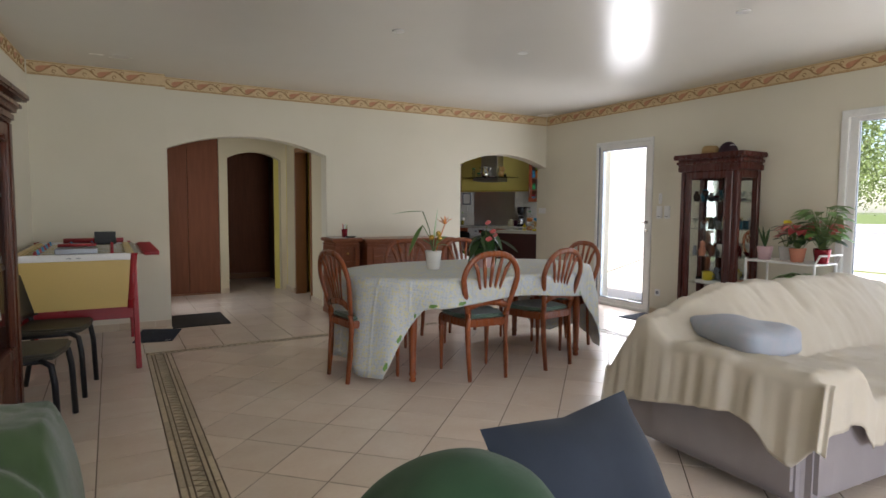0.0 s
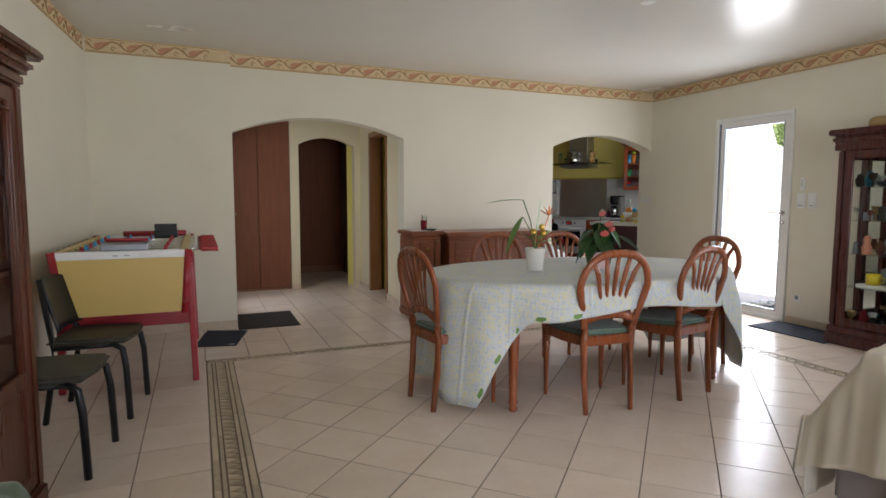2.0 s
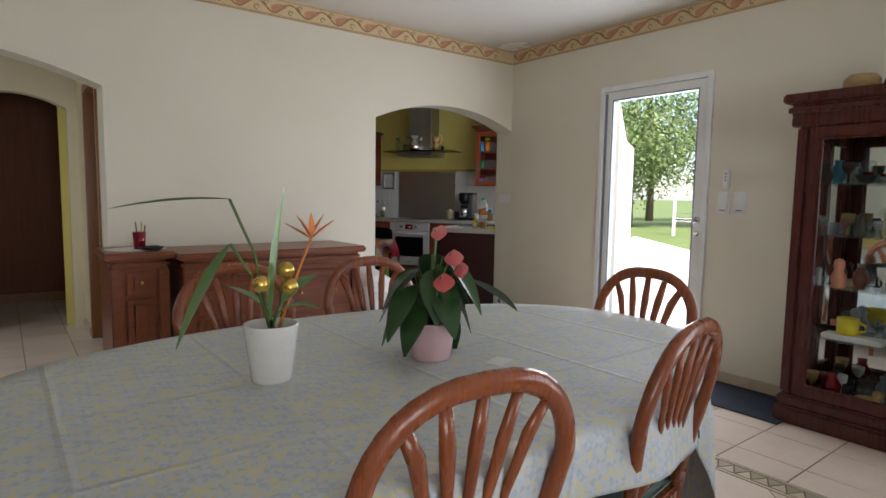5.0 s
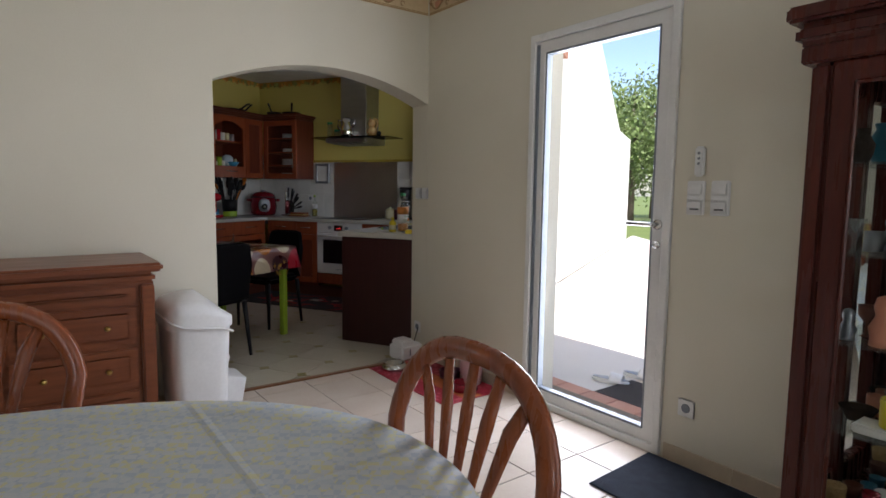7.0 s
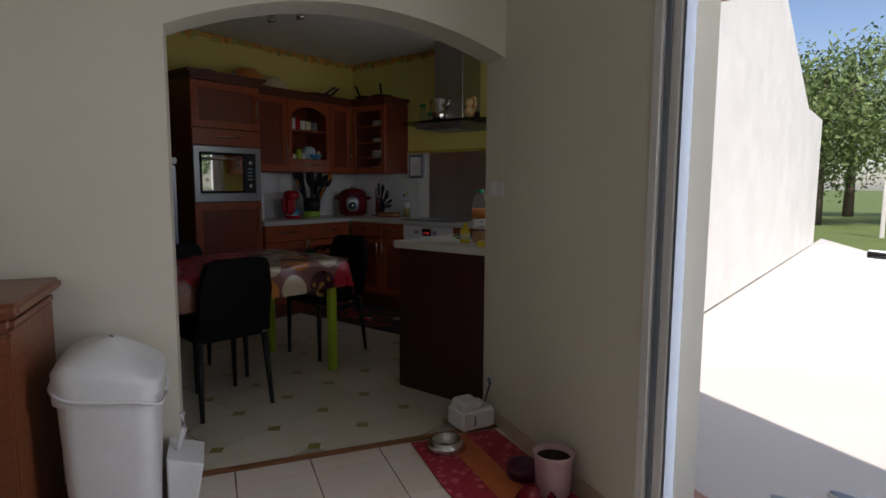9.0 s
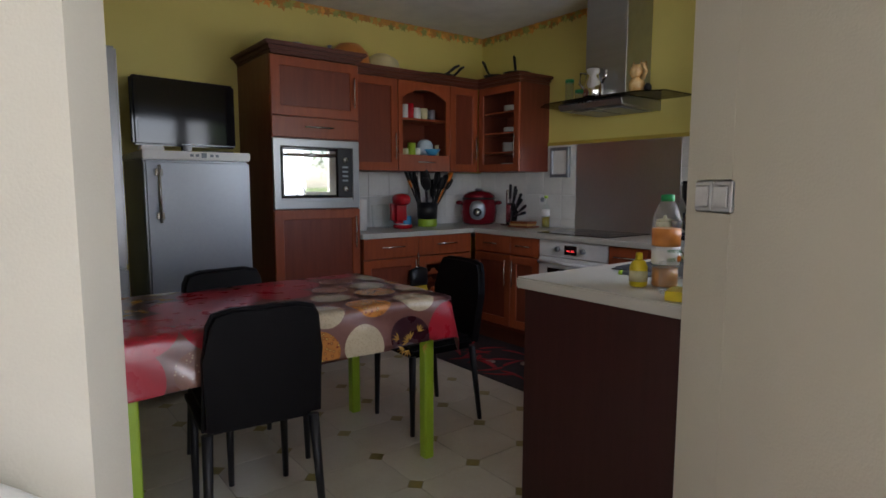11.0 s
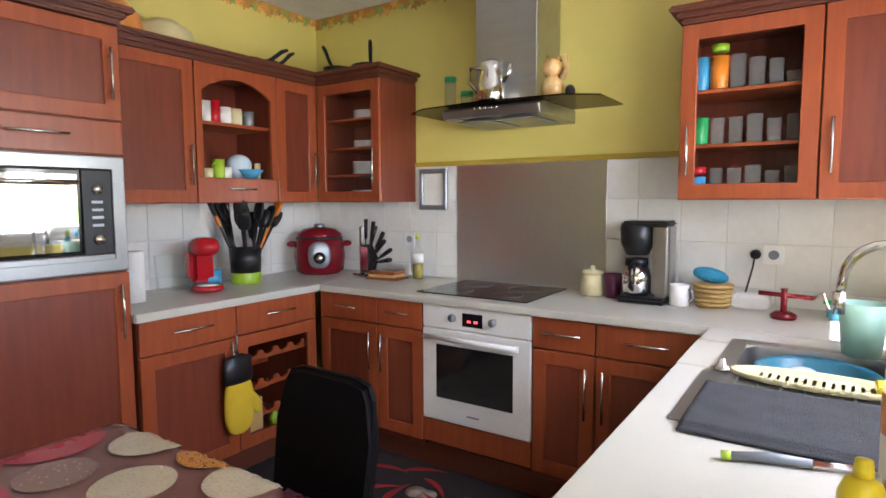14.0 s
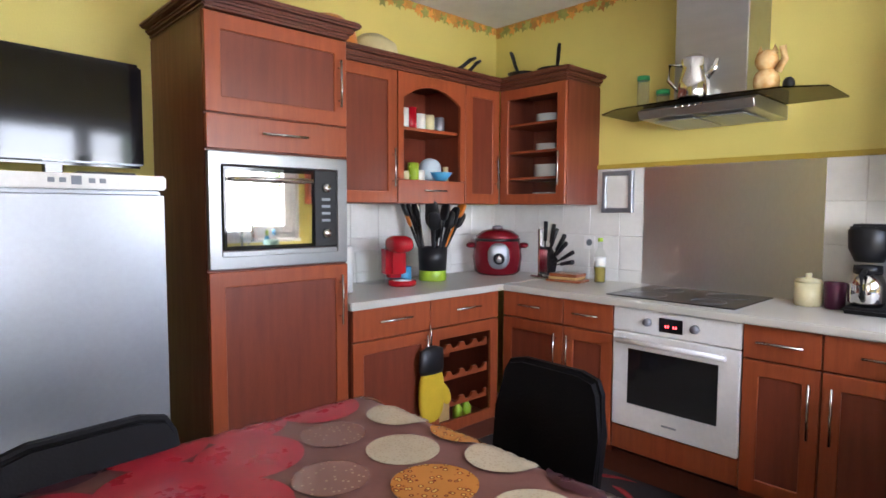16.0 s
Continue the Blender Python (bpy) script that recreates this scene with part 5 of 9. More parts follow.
# ---- mats ----
solid("door_mat", Build().prism([(0, 0), (0.567, 0.005), (0.572, 0.745), (0.0, 0.725)], 0, 0.009, None, 0.003), M["mat"], pose(0.572, 5.795, 0.001), "dark brown door mat in the hall arch", "mat")
mt2 = solid("small_mat", Build().prism([(0, 0), (0.33, -0.07), (0.46, 0.45), (0.11, 0.59)], 0, 0.008, None, 0.003), M["bluemat"], pose(0.185, 5.279, 0.001), "dark grey mat lying askew by the hall", "mat")
part("tag", Build().box(0.27, -0.045, 0.0085, 0.315, -0.03, 0.0095), M["paperwhite"], mt2)
solid("garden_door_mat", Build().prism([(-0.47, 0.0), (0.0, 0.03), (0.0, -0.75), (-0.47, -0.75)], 0, 0.008, None, 0.003), M["bluemat"], pose(5.632, 4.109, 0.001), "navy door mat by the display cabinet", "mat")

# ---- display cabinet ----
DC = pose(5.63, 3.42, 0, 0, 0, -90)      # x along the wall, y towards the wall
vit = thing("display_cabinet", DC, "mahogany display cabinet with glass door full of ornaments", "cabinet")
W, D, H = 0.68, 0.365, 1.82
b = Build().box(0.0, -D - 0.04, 0.0, W, 0, 0.10, 0.015, 2).box(0.01, -D - 0.02, 0.10, W - 0.01, 0, 0.16, 0.012, 2)
part("plinth", b, M["mahog"], vit)
part("cornice", Build().box(-0.012, -D - 0.012, 1.645, W + 0.012, 0, 1.70, 0.006, 2).box(-0.032, -D - 0.032, 1.70, W + 0.032, 0, 1.77, 0.022, 3).box(-0.05, -D - 0.05, 1.77, W + 0.05, 0, 1.82, 0.010, 2), M["mahog"], vit)
for x in (0.015, W - 0.075):
    part("front_post", Build().box(x, -D, 0.16, x + 0.06, -D + 0.06, 1.645, 0.012, 3), M["mahog"], vit)
    part("back_post", Build().box(x, -0.05, 0.16, x + 0.06, 0, 1.645, 0.004), M["mahog"], vit)
    for z0, z1 in ((0.16, 0.26), (1.57, 1.645)):
        part("side_rail", Build().box(x + 0.01, -D + 0.06, z0, x + 0.05, -0.05, z1, 0.004), M["mahog"], vit)
    part("side_pane", Build().pane(x + 0.025, -D + 0.06, 0.26, x + 0.030, -0.05, 1.57), M["cabglass"], vit)
dr = part("door", bars(Build(), W - 0.15, 1.485, 0.07, -D - 0.004, -D + 0.022, 0.075, 0.16, 0.008), M["mahog"], vit)
part("moulding", bars(Build(), W - 0.28, 1.355, 0.012, -D - 0.012, -D, 0.14, 0.225, 0.004), M["mahog"], dr)
part("door_pane", Build().pane(0.15, -D + 0.006, 0.235, W - 0.15, -D + 0.010, 1.57), M["cabglass"], dr)
part("mirror", Build().box(0.075, -0.022, 0.17, W - 0.075, -0.016, 1.64), M["mirror"], vit, "mirrored back wall")
part("back", Build().box(0.02, -0.015, 0.16, W - 0.02, -0.002, 1.645), M["mahog"], vit)
SHELVES = (0.165, 0.50, 0.78, 1.06, 1.34)
for z in SHELVES[1:]:
    part("glass_shelf", Build().box(0.08, -D + 0.03, z - 0.006, W - 0.08, -0.03, z), M["jarglass"], vit)
rng = random.Random(11)
MUG = [(0.034, 0), (0.036, 0.004), (0.036, 0.085), (0.032, 0.085), (0.031, 0.008), (0, 0.007)]
VASE = [(0.025, 0), (0.04, 0.04), (0.044, 0.075), (0.02, 0.12), (0.026, 0.14), (0.022, 0.14), (0.016, 0.12), (0, 0.05)]
FIG = [(0.032, 0), (0.03, 0.02), (0.036, 0.05), (0.02, 0.085), (0.026, 0.11), (0.02, 0.135), (0, 0.145)]
CUPG = [(0.022, 0), (0.006, 0.006), (0.006, 0.05), (0.03, 0.08), (0.034, 0.12), (0.031, 0.12), (0.0, 0.07)]
ORN = ["potwhite", "silver", "creamware", "tumbler", "terracotta", "darkred", "silver", "tumbler", "tumbler", "black", "kdark", "olive", "wicker", "bluetub", "pvcgrey", "earth", "tumbler", "straw"]
ORN_WORD = {"potwhite": "white china", "silver": "grey metal", "creamware": "cream china", "tumbler": "clear glass", "terracotta": "salmon clay", "darkred": "dark red", "black": "black", "kdark": "brown wooden", "olive": "olive brown", "wicker": "straw yellow", "bluetub": "petrol blue", "pvcgrey": "slate grey", "earth": "dark brown", "straw": "ochre"}
for z in SHELVES:
    for row, y in enumerate((-0.265, -0.165, -0.075)):
        x = 0.135 + 0.02 * row
        while x < W - 0.13:
            kind_ = rng.choice(("mug", "vase", "figurine", "goblet", "bowl"))
            mk = rng.choice(ORN)
            sc = 0.7 + 0.4 * rng.random()
            prof = {"mug": MUG, "vase": VASE, "figurine": FIG, "goblet": CUPG, "bowl": [(0.03, 0), (0.055, 0.04), (0.052, 0.04), (0.026, 0.006), (0, 0.006)]}[kind_]
            b = Build().lathe([(r * sc, h * sc) for r, h in prof], 14)
            if kind_ == "mug":
                b.tube([(0.034 * sc, 0, 0.07 * sc), (0.058 * sc, 0, 0.06 * sc), (0.058 * sc, 0, 0.03 * sc), (0.034 * sc, 0, 0.02 * sc)], 0.005, 6)
            if not (z == 0.50 and row == 0 and x < 0.50):
                solid("ornament", b, M[mk], DC @ pose(x, y + 0.02 * rng.random(), z + 0.0005, 0, 0, 360 * rng.random()), "small %s %s on a cabinet shelf" % (ORN_WORD[mk], kind_), kind_, "ornaments in the display cabinet")
            x += 0.068 + 0.04 * rng.random()
solid("souvenir_tray", Build().box(0, 0, 0, 0.28, 0.10, 0.03, 0.006, 2), M["paperwhite"], DC @ pose(0.18, -0.30, 0.50), "white rectangular dish on a cabinet shelf", "dish", "ornaments in the display cabinet")
solid("ornament", Build().lathe([(0.045, 0), (0.05, 0.005), (0.052, 0.09), (0.047, 0.09), (0.045, 0.008), (0, 0.008)], 20).tube([(0.05, 0, 0.075), (0.08, 0, 0.06), (0.078, 0, 0.03), (0.05, 0, 0.02)], 0.007, 6), M["lemon"], DC @ pose(0.29, -0.25, 0.531), "yellow ceramic mug in the white dish", "mug", "ornaments in the display cabinet")
hat = thing("straw_hat", pose(5.404, 3.164, 1.821), "straw hat lying on the display cabinet", "hat")
part("crown", Build().lathe([(0.085, 0.006), (0.082, 0.06), (0.06, 0.085), (0, 0.09)], 22), M["straw"], hat)
part("brim", Build().lathe([(0.085, 0.004), (0.115, 0.0), (0.115, 0.006), (0.085, 0.010)], 22), M["straw"], hat)
cap = thing("baseball_cap", pose(5.42, 2.98, 1.821, 0, 0, 150), "dark plum cap lying on the display cabinet", "cap")
part("crown", Build().blob(0.09, 0.10, 0.115, pose(0, 0, 0.0), 18, 12), M["plumcap"], cap)
part("visor", Build().prism([(-0.08, 0.06), (0.08, 0.06), (0.075, 0.13), (0.03, 0.165), (-0.03, 0.165), (-0.075, 0.13)], 0.003, 0.010, None, 0.003), M["plumcap"], cap)
part("stitching", Build().tube([(-0.03, 0.088, 0.07), (0, 0.094, 0.075), (0.03, 0.088, 0.07)], 0.004, 5), M["paperwhite"], cap)

# ---- plant stand by the bay window ----
ps = thing("plant_trolley", pose(5.289, 2.252, 0), "white metal plant trolley with two shelves", "trolley")
for sx in (-1, 1):
    for sy in (-1, 1):
        part("leg", Build().tube([(0.17 * sx, 0.30 * sy, 0.02), (0.17 * sx, 0.30 * sy, 0.82)], 0.011, 8), M["whitemetal"], ps)
        part("castor", Build().lathe([(0.018, -0.012), (0.02, 0), (0.018, 0.012)], 12, pose(0.17 * sx, 0.30 * sy, 0.02, 90)), M["black"], ps)
for z in (0.40, 0.79):
    part("shelf", Build().box(-0.18, -0.31, z, 0.18, 0.31, z + 0.018, 0.005), M["whitemetal"], ps)
part("handle", Build().tube([(-0.17, -0.30, 0.80), (-0.17, -0.34, 0.88), (0.17, -0.34, 0.88), (0.17, -0.30, 0.80)], 0.010, 8), M["whitemetal"], ps)


def shelf_plant(x, y, z, pot, h, kind_, seed):
    rg = random.Random(seed)
    names = {"poinsettia": "red poinsettia in a clay pot", "orchid": "yellow orchid in a small pot", "shrub": "fresh green leafy plant in a red pot", "tall": "dark narrow-leaved plant in a pale pot"}
    ob = thing("house_plant", pose(x, y, z), names[kind_] + " on the trolley", "plant", "plants on the trolley")
    part("pot", Build().lathe(pot_shell(0.05, 0.068, 0.12), 20), M[pot], ob)
    b, f, s = Build(), Build(), Build()
    n = {"poinsettia": 58, "orchid": 9, "shrub": 60, "tall": 12}[kind_]
    for k in range(n):
        a, e = rg.random() * 6.28, rg.random()
        if kind_ == "tall":
            r, zz, w, ln = 0.02, 0.10 + (h - 0.1) * 0.3 * e, 0.012, 0.5 * h
            leaf_blade(b, (0, 0, 0.1), (0.10 * math.cos(a) * e, 0.10 * math.sin(a) * e, h * (0.6 + 0.4 * e)), w, 0.0)
            continue
        r = (0.05 + 0.10 * e) * (1.35 if kind_ == "shrub" else 1)
        zz = 0.13 + h * (0.25 + 0.75 * rg.random())
        p = (0.6 * r * math.cos(a), 0.6 * r * math.sin(a), zz)
        q = ((r + 0.07) * math.cos(a), (r + 0.07) * math.sin(a), zz + 0.03 - 0.05 * e)
        red = kind_ == "poinsettia" and zz > 0.13 + 0.55 * h
        leaf_blade(f if red else b, p, q, {"poinsettia": 0.030, "shrub": 0.036}.get(kind_, 0.02), 0.03)
        s.tube([(0, 0, 0.08), (p[0] * 0.5, p[1] * 0.5, zz * 0.7), p], 0.0025, 4)
    part("foliage", b, M["leaf2" if kind_ == "shrub" else "leaf"], ob)
    if kind_ == "poinsettia":
        part("bracts", f, M["pinkflower"], ob)
    if kind_ != "tall":
        part("stem", s, M["stem"], ob)
    if kind_ == "orchid":
        fl = Build()
        for k in range(5):
            leaf_blade(fl, (0.02 * k - 0.04, 0, h + 0.10), (0.02 * k - 0.02, 0.02, h + 0.14), 0.014, 0)
        part("flower", fl, M["lemon"], ob)


shelf_plant(5.220, 2.44, 0.809, "potpink", 0.32, "tall", 1)
shelf_plant(5.320, 2.30, 0.809, "potwhite", 0.22, "orchid", 2)
shelf_plant(5.220, 2.15, 0.809, "terracotta", 0.20, "poinsettia", 3)
shelf_plant(5.360, 2.02, 0.809, "darkred", 0.22, "poinsettia", 4)
shelf_plant(5.240, 1.96, 0.809, "darkred", 0.36, "shrub", 5)
shelf_plant(5.280, 2.10, 0.419, "terracotta", 0.15, "shrub", 6)

# ---- sofa under its ecru throw ----
SF = pose(2.402, 0.538, 0, 0, 0, -3)
sofa = thing("sofa", SF, "lilac-grey sofa half covered by an ecru throw", "sofa")
part("base", Build().box(0.02, 0.02, 0.05, 2.10, 1.02, 0.40, 0.04, 3), M["sofa"], sofa)
part("armrest", Build().box(0.0, 0.0, 0.05, 0.24, 0.86, 0.565, 0.07, 4), M["sofa"], sofa)
part("armrest", Build().box(1.90, 0.0, 0.05, 2.14, 1.04, 0.60, 0.07, 4), M["sofa"], sofa)
part("backrest", Build().box(0.30, 0.86, 0.30, 2.06, 1.05, 0.67, 0.08, 4), M["sofa"], sofa)
for k in range(2):
    part("seat_cushion", Build().box(0.25 + 0.82 * k, 0.0, 0.34, 1.06 + 0.82 * k, 0.84, 0.43, 0.04, 3), M["sofa"], sofa)


def ease(t):
    t = min(1, max(0, t))
    return t * t * (3 - 2 * t)


def throw_z(x, y):
    """Height of the covered sofa: arms, sunken seat, two plump back cushions."""
    z = 0.465 + 0.02 * math.sin(math.pi * min(1, max(0, (x - 0.35) / 1.5)))
    z = max(z, 0.465 + 0.155 * ease((0.42 - x) / 0.16), 0.465 + 0.155 * ease((x - 1.78) / 0.14))
    crest = 0.690 + 0.150 * ease((x + 0.05) / 0.65) - 0.06 * ease((x - 1.75) / 0.35)
    t = min(1, max(0, (y - 0.52) / 0.30))
    crease = 0.05 * math.exp(-((x - 1.06) / 0.035) ** 2) * t
    z = max(z, 0.465 + (crest - 0.465) * t ** 0.6 - crease)
    if y > 0.90:
        z -= 0.6 * (y - 0.90) + (y - 0.88) * 0.9 * max(0, 1 - x / 0.55)
    pull = abs(noise.noise(Vector((x * 2.6 + y * 5.0, y * 2.2 - x * 6.0, 2)))) + 0.6 * abs(noise.noise(Vector((x * 13, y * 5 - x * 5, 7))))
    return z + 0.012 * noise.noise(Vector((x * 4, y * 4, 0))) + 0.026 * (0.42 - pull) + 0.006 * noise.noise(Vector((x * 24 + y * 14, y * 16, 3)))


HEM = ((-0.2, 0.34), (-0.06, 0.36), (0.03, 0.25), (0.12, 0.27), (0.20, 0.37), (0.32, 0.385), (0.58, 0.335), (0.90, 0.265), (1.09, 0.20), (1.5, 0.16))


def hem_height(y):
    for (y0, z0), (y1, z1) in zip(HEM, HEM[1:]):
        if y <= y1:
            return z0 + (z1 - z0) * max(0, (y - y0) / (y1 - y0))
    return HEM[-1][1]


def throw_sheet(u, v):
    x, y = -0.30 + 2.75 * u, -0.22 + 1.60 * v
    cx, cy = min(max(x, -0.015), 2.155), min(max(y, -0.02), 1.075)
    z = throw_z(cx, cy)
    ox, oy = x - cx, y - cy
    d = abs(ox) + abs(oy)
    s = v * 1.6 if abs(ox) > 0 else u * 2.75
    fold = (0.030 * noise.noise(Vector((s * 9, 0.3, 5))) + 0.016 * noise.noise(Vector((s * 23, 1.3, 5)))) * min(1, d / 0.12)
    px, py = cx + math.copysign(min(abs(ox), 0.02), ox) + (fold if ox else 0), cy + math.copysign(min(abs(oy), 0.02), oy) + (fold if oy else 0)
    if ox < 0:
        q = -ox / 0.285
        px -= 0.035 * q
        return Vector((px, py - 0.3 * max(0, -oy), z + (hem_height(y) - z) * q ** 0.9))
    hang = 1.0 + 0.3 * math.sin(u * 11)
    return Vector((px, py, max(0.05, z - d * hang * 0.95)))


cov = solid("sofa_throw", Build().grid(throw_sheet, 170, 110), M["throw"], SF, "ecru cotton throw draped over the sofa in loose folds", "throw")
cov.modifiers.new("thickness", "SOLIDIFY").thickness = 0.004


def pillow(b, rx, ry, rz, m, pinch=1.0, seed=1.0):
    """A cushion with drawn-out corners."""
    for side in (1, -1):
        rows = []
        n = 14
        for j in range(n + 1):
            row = []
            for i in range(n + 1):
                u, v = -1 + 2 * i / n, -1 + 2 * j / n
                k = (1 - abs(u) ** 2.6) * (1 - abs(v) ** 2.6)
                pull = 1 - 0.10 * (1 - abs(u * v)) * max(abs(u), abs(v)) ** 3
                z = side * rz * max(0, k) ** 0.55 * (1 + 0.12 * noise.noise(Vector((u * 2, v * 2, seed))))
                row.append(b.bm.verts.new(m @ Vector((rx * u * pull, ry * v * pull, z))))
            rows.append(row)
        for j in range(n):
            for i in range(n):
                q = (rows[j][i], rows[j][i + 1], rows[j + 1][i + 1], rows[j + 1][i])
                f = b.bm.faces.new(q if side > 0 else q[::-1])
                f.smooth = True
    return b


def bolster(u, v):
    a = 2 * math.pi * u
    w = 0.10 * (1 - 0.25 * abs(2 * v - 1) ** 3) * (1 + 0.18 * noise.noise(Vector((math.cos(a) * 1.6, math.sin(a) * 1.6, v * 5))))
    return Vector((1.7 * w * math.cos(a), -0.27 + 0.54 * v, 0.07 + 0.75 * w * math.sin(a)))


solid("folded_cloth", Build().blob(0.155, 0.30, 0.070, pose(0, 0, 0.066, 0, 6, 0), 48, 28, 0.62, 0.28, 9.0), M["bluecloth"], SF @ pose(0.26, 0.50, 0.605, 0, -6, -14), "pale blue checked cushion lying on the sofa arm", "cushion")

# ---- armchairs with green throws ----
ac = thing("armchair", pose(0.429, -0.299, 0, 0, 0, -8), "dark grey armchair under a deep green throw", "armchair")
part("base", Build().box(0.0, 0.0, 0.04, 0.84, 0.80, 0.36, 0.05, 3), M["grey"], ac)
part("armrest", Build().box(0.0, 0.0, 0.04, 0.18, 0.82, 0.40, 0.06, 4), M["grey"], ac)
part("armrest", Build().box(0.66, 0.0, 0.04, 0.84, 0.80, 0.38, 0.06, 4), M["grey"], ac)
part("backrest", Build().box(0.05, 0.60, 0.30, 0.78, 0.80, 0.46, 0.08, 4), M["grey"], ac)


def hump(u, v):
    x, y = 0.02 + 0.60 * u, 0.45 + 0.46 * v
    e = max(0, 1 - ((x - 0.27) / 0.25) ** 2) ** 0.5
    g = max(0, 1 - ((y - 0.70) / 0.24) ** 2) ** 0.5
    return Vector((x, y, 0.40 + 0.370 * min(e, 1) ** 0.7 * g + 0.012 * noise.noise(Vector((x * 9, y * 9, 0)))))


gt = solid("green_throw", Build().grid(hump, 40, 30), M["green2"], pose(0.262, -0.338, 0, 0, 0, -10), "deep green plush throw heaped over the armchair back", "throw")
gt.modifiers.new("thickness", "SOLIDIFY").thickness = 0.012
def leaning(corner, along, down, rx, ry):
    """Pose of a cushion whose upper edge starts at corner; along and down are directions."""
    x = Vector(along).normalized()
    y = -(Vector(down) - x * Vector(down).dot(x)).normalized()
    z = x.cross(y)
    m = Matrix((x, y, z)).transposed().to_4x4()
    return Matrix.Translation(Vector(corner) + x * rx - y * ry) @ m


solid("blue_cushion", pillow(Build(), 0.265, 0.25, 0.085, Matrix(), seed=2), M["blue"], leaning((0.772, 0.428, 0.755), (0.52, 0.055, -0.005), (0.22, -0.40, -0.66), 0.265, 0.25), "blue velvet cushion leaning on the green throw", "cushion")
solid("grey_cushion", pillow(Build(), 0.20, 0.15, 0.06, Matrix(), seed=4), M["grey"], leaning((0.763, 0.159, 0.585), (0.5, 0.02, 0.0), (0.1, -0.55, -0.5), 0.20, 0.15), "dark grey cushion below the blue one", "cushion")

al = thing("armchair", pose(-0.815, 0.837, 0), "armchair covered by a green terry towel", "armchair")
part("base", Build().box(0.0, 0.0, 0.04, 0.72, 0.90, 0.36, 0.05, 3), M["grey"], al)
part("backrest", Build().box(0.0, 0.62, 0.30, 0.70, 0.90, 0.55, 0.08, 4), M["grey"], al)


def towel(u, v):
    x, y = -0.05 + 0.86 * u, -0.06 + 1.04 * v
    top = 0.42 + 0.165 * max(0, min(1, (y - 0.42) / 0.2)) ** 0.7
    edge = max(0, x - 0.66) / 0.14
    back = max(0, y - 0.90) / 0.08
    z = top - 0.34 * edge ** 1.3 - 0.30 * back ** 1.2
    return Vector((x - 0.05 * edge ** 2, y - 0.05 * back ** 2, z + 0.030 * noise.noise(Vector((x * 3.5, y * 5, 1))) - 0.045 * max(0, 1 - abs(y - 0.52 - 0.15 * math.sin(x * 5)) / 0.05) + 0.020 * abs(noise.noise(Vector((x * 7, y * 9, 4)))) + 0.006 * noise.noise(Vector((x * 14, y * 14, 1)))))


tw = solid("green_towel", Build().grid(towel, 90, 90), M["green"], pose(-0.815, 0.837, 0), "green terry towel spread over the armchair", "towel")
tw.modifiers.new("thickness", "SOLIDIFY").thickness = 0.010

# ---- walnut armoire ----
AR = pose(-0.450, 1.800, 0, 0, 0, 90 - 4.6)      # x along the front, y into the room is negative
am = thing("armoire", AR, "brown walnut bookcase with two glazed doors", "armoire")
AW, AD, AH = 1.06, 0.36, 1.80
part("side_panel", Build().box(0, 0.0, 0.08, 0.03, AD, AH - 0.12, 0.004), M["armoire"], am)
part("side_panel", Build().box(AW - 0.03, 0.0, 0.08, AW, AD, AH - 0.12, 0.004), M["armoire"], am)
part("side_moulding", bars(Build(), AD - 0.10, 1.30, 0.018, 0, 0.008, 0, 0, 0.003), M["armoire"], am, m=pose(-0.008, AD - 0.05, 0.20, 0, 0, -90))
part("back", Build().box(0.03, AD - 0.02, 0.08, AW - 0.03, AD, AH - 0.12), M["armoire"], am)
part("plinth", Build().box(-0.02, -0.02, 0, AW + 0.02, AD, 0.10, 0.015, 2), M["armoire"], am)
part("cornice", Build().box(-0.02, -0.02, AH - 0.14, AW + 0.02, AD, AH - 0.09, 0.012, 2).box(-0.05, -0.05, AH - 0.09, AW + 0.05, AD, AH - 0.03, 0.022, 3).box(-0.075, -0.075, AH - 0.03, AW + 0.075, AD, AH + 0.01, 0.010, 2), M["armoire"], am)
for x in (0.0, AW - 0.06):
    part("pilaster", Build().box(x, -0.012, 0.10, x + 0.06, 0.03, AH - 0.14, 0.008, 2), M["armoire"], am)
for k in range(2):
    x0 = 0.062 + 0.47 * k
    d = part("door", bars(Build(), 0.466, AH - 0.26, 0.062, -0.006, 0.018, x0, 0.11, 0.006).box(x0 + 0.06, -0.004, 0.52, x0 + 0.406, 0.016, 0.58, 0.004), M["armoire"], am)
    part("panel", Build().box(x0 + 0.06, 0.002, 0.17, x0 + 0.406, 0.012, 0.52, 0.004), M["armoire"], d)
    part("moulding", bars(Build(), 0.366, AH - 0.26 - 0.55, 0.010, -0.012, -0.002, x0 + 0.05, 0.575, 0.003), M["armoire"], d)
    part("pane", Build().pane(x0 + 0.06, 0.006, 0.585, x0 + 0.406, 0.010, AH - 0.21), M["cabglass"], d)
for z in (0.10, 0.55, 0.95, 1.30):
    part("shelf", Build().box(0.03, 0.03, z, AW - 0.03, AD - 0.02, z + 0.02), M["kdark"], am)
part("keyhole", Build().lathe([(0.006, 0), (0.012, 0.004), (0.004, 0.02), (0.0, 0.022)], 10, pose(0.545, -0.008, 0.95, 90)), M["brass"], am)
part("tassel", Build().tube([(0.545, -0.022, 0.95), (0.55, -0.026, 0.90), (0.552, -0.026, 0.88)], 0.003, 5).lathe([(0.004, 0.88), (0.014, 0.86), (0.011, 0.84), (0.018, 0.78), (0, 0.78)], 10, pose(0.552, -0.027, 0)), M["throw"], am, "cream key tassel")
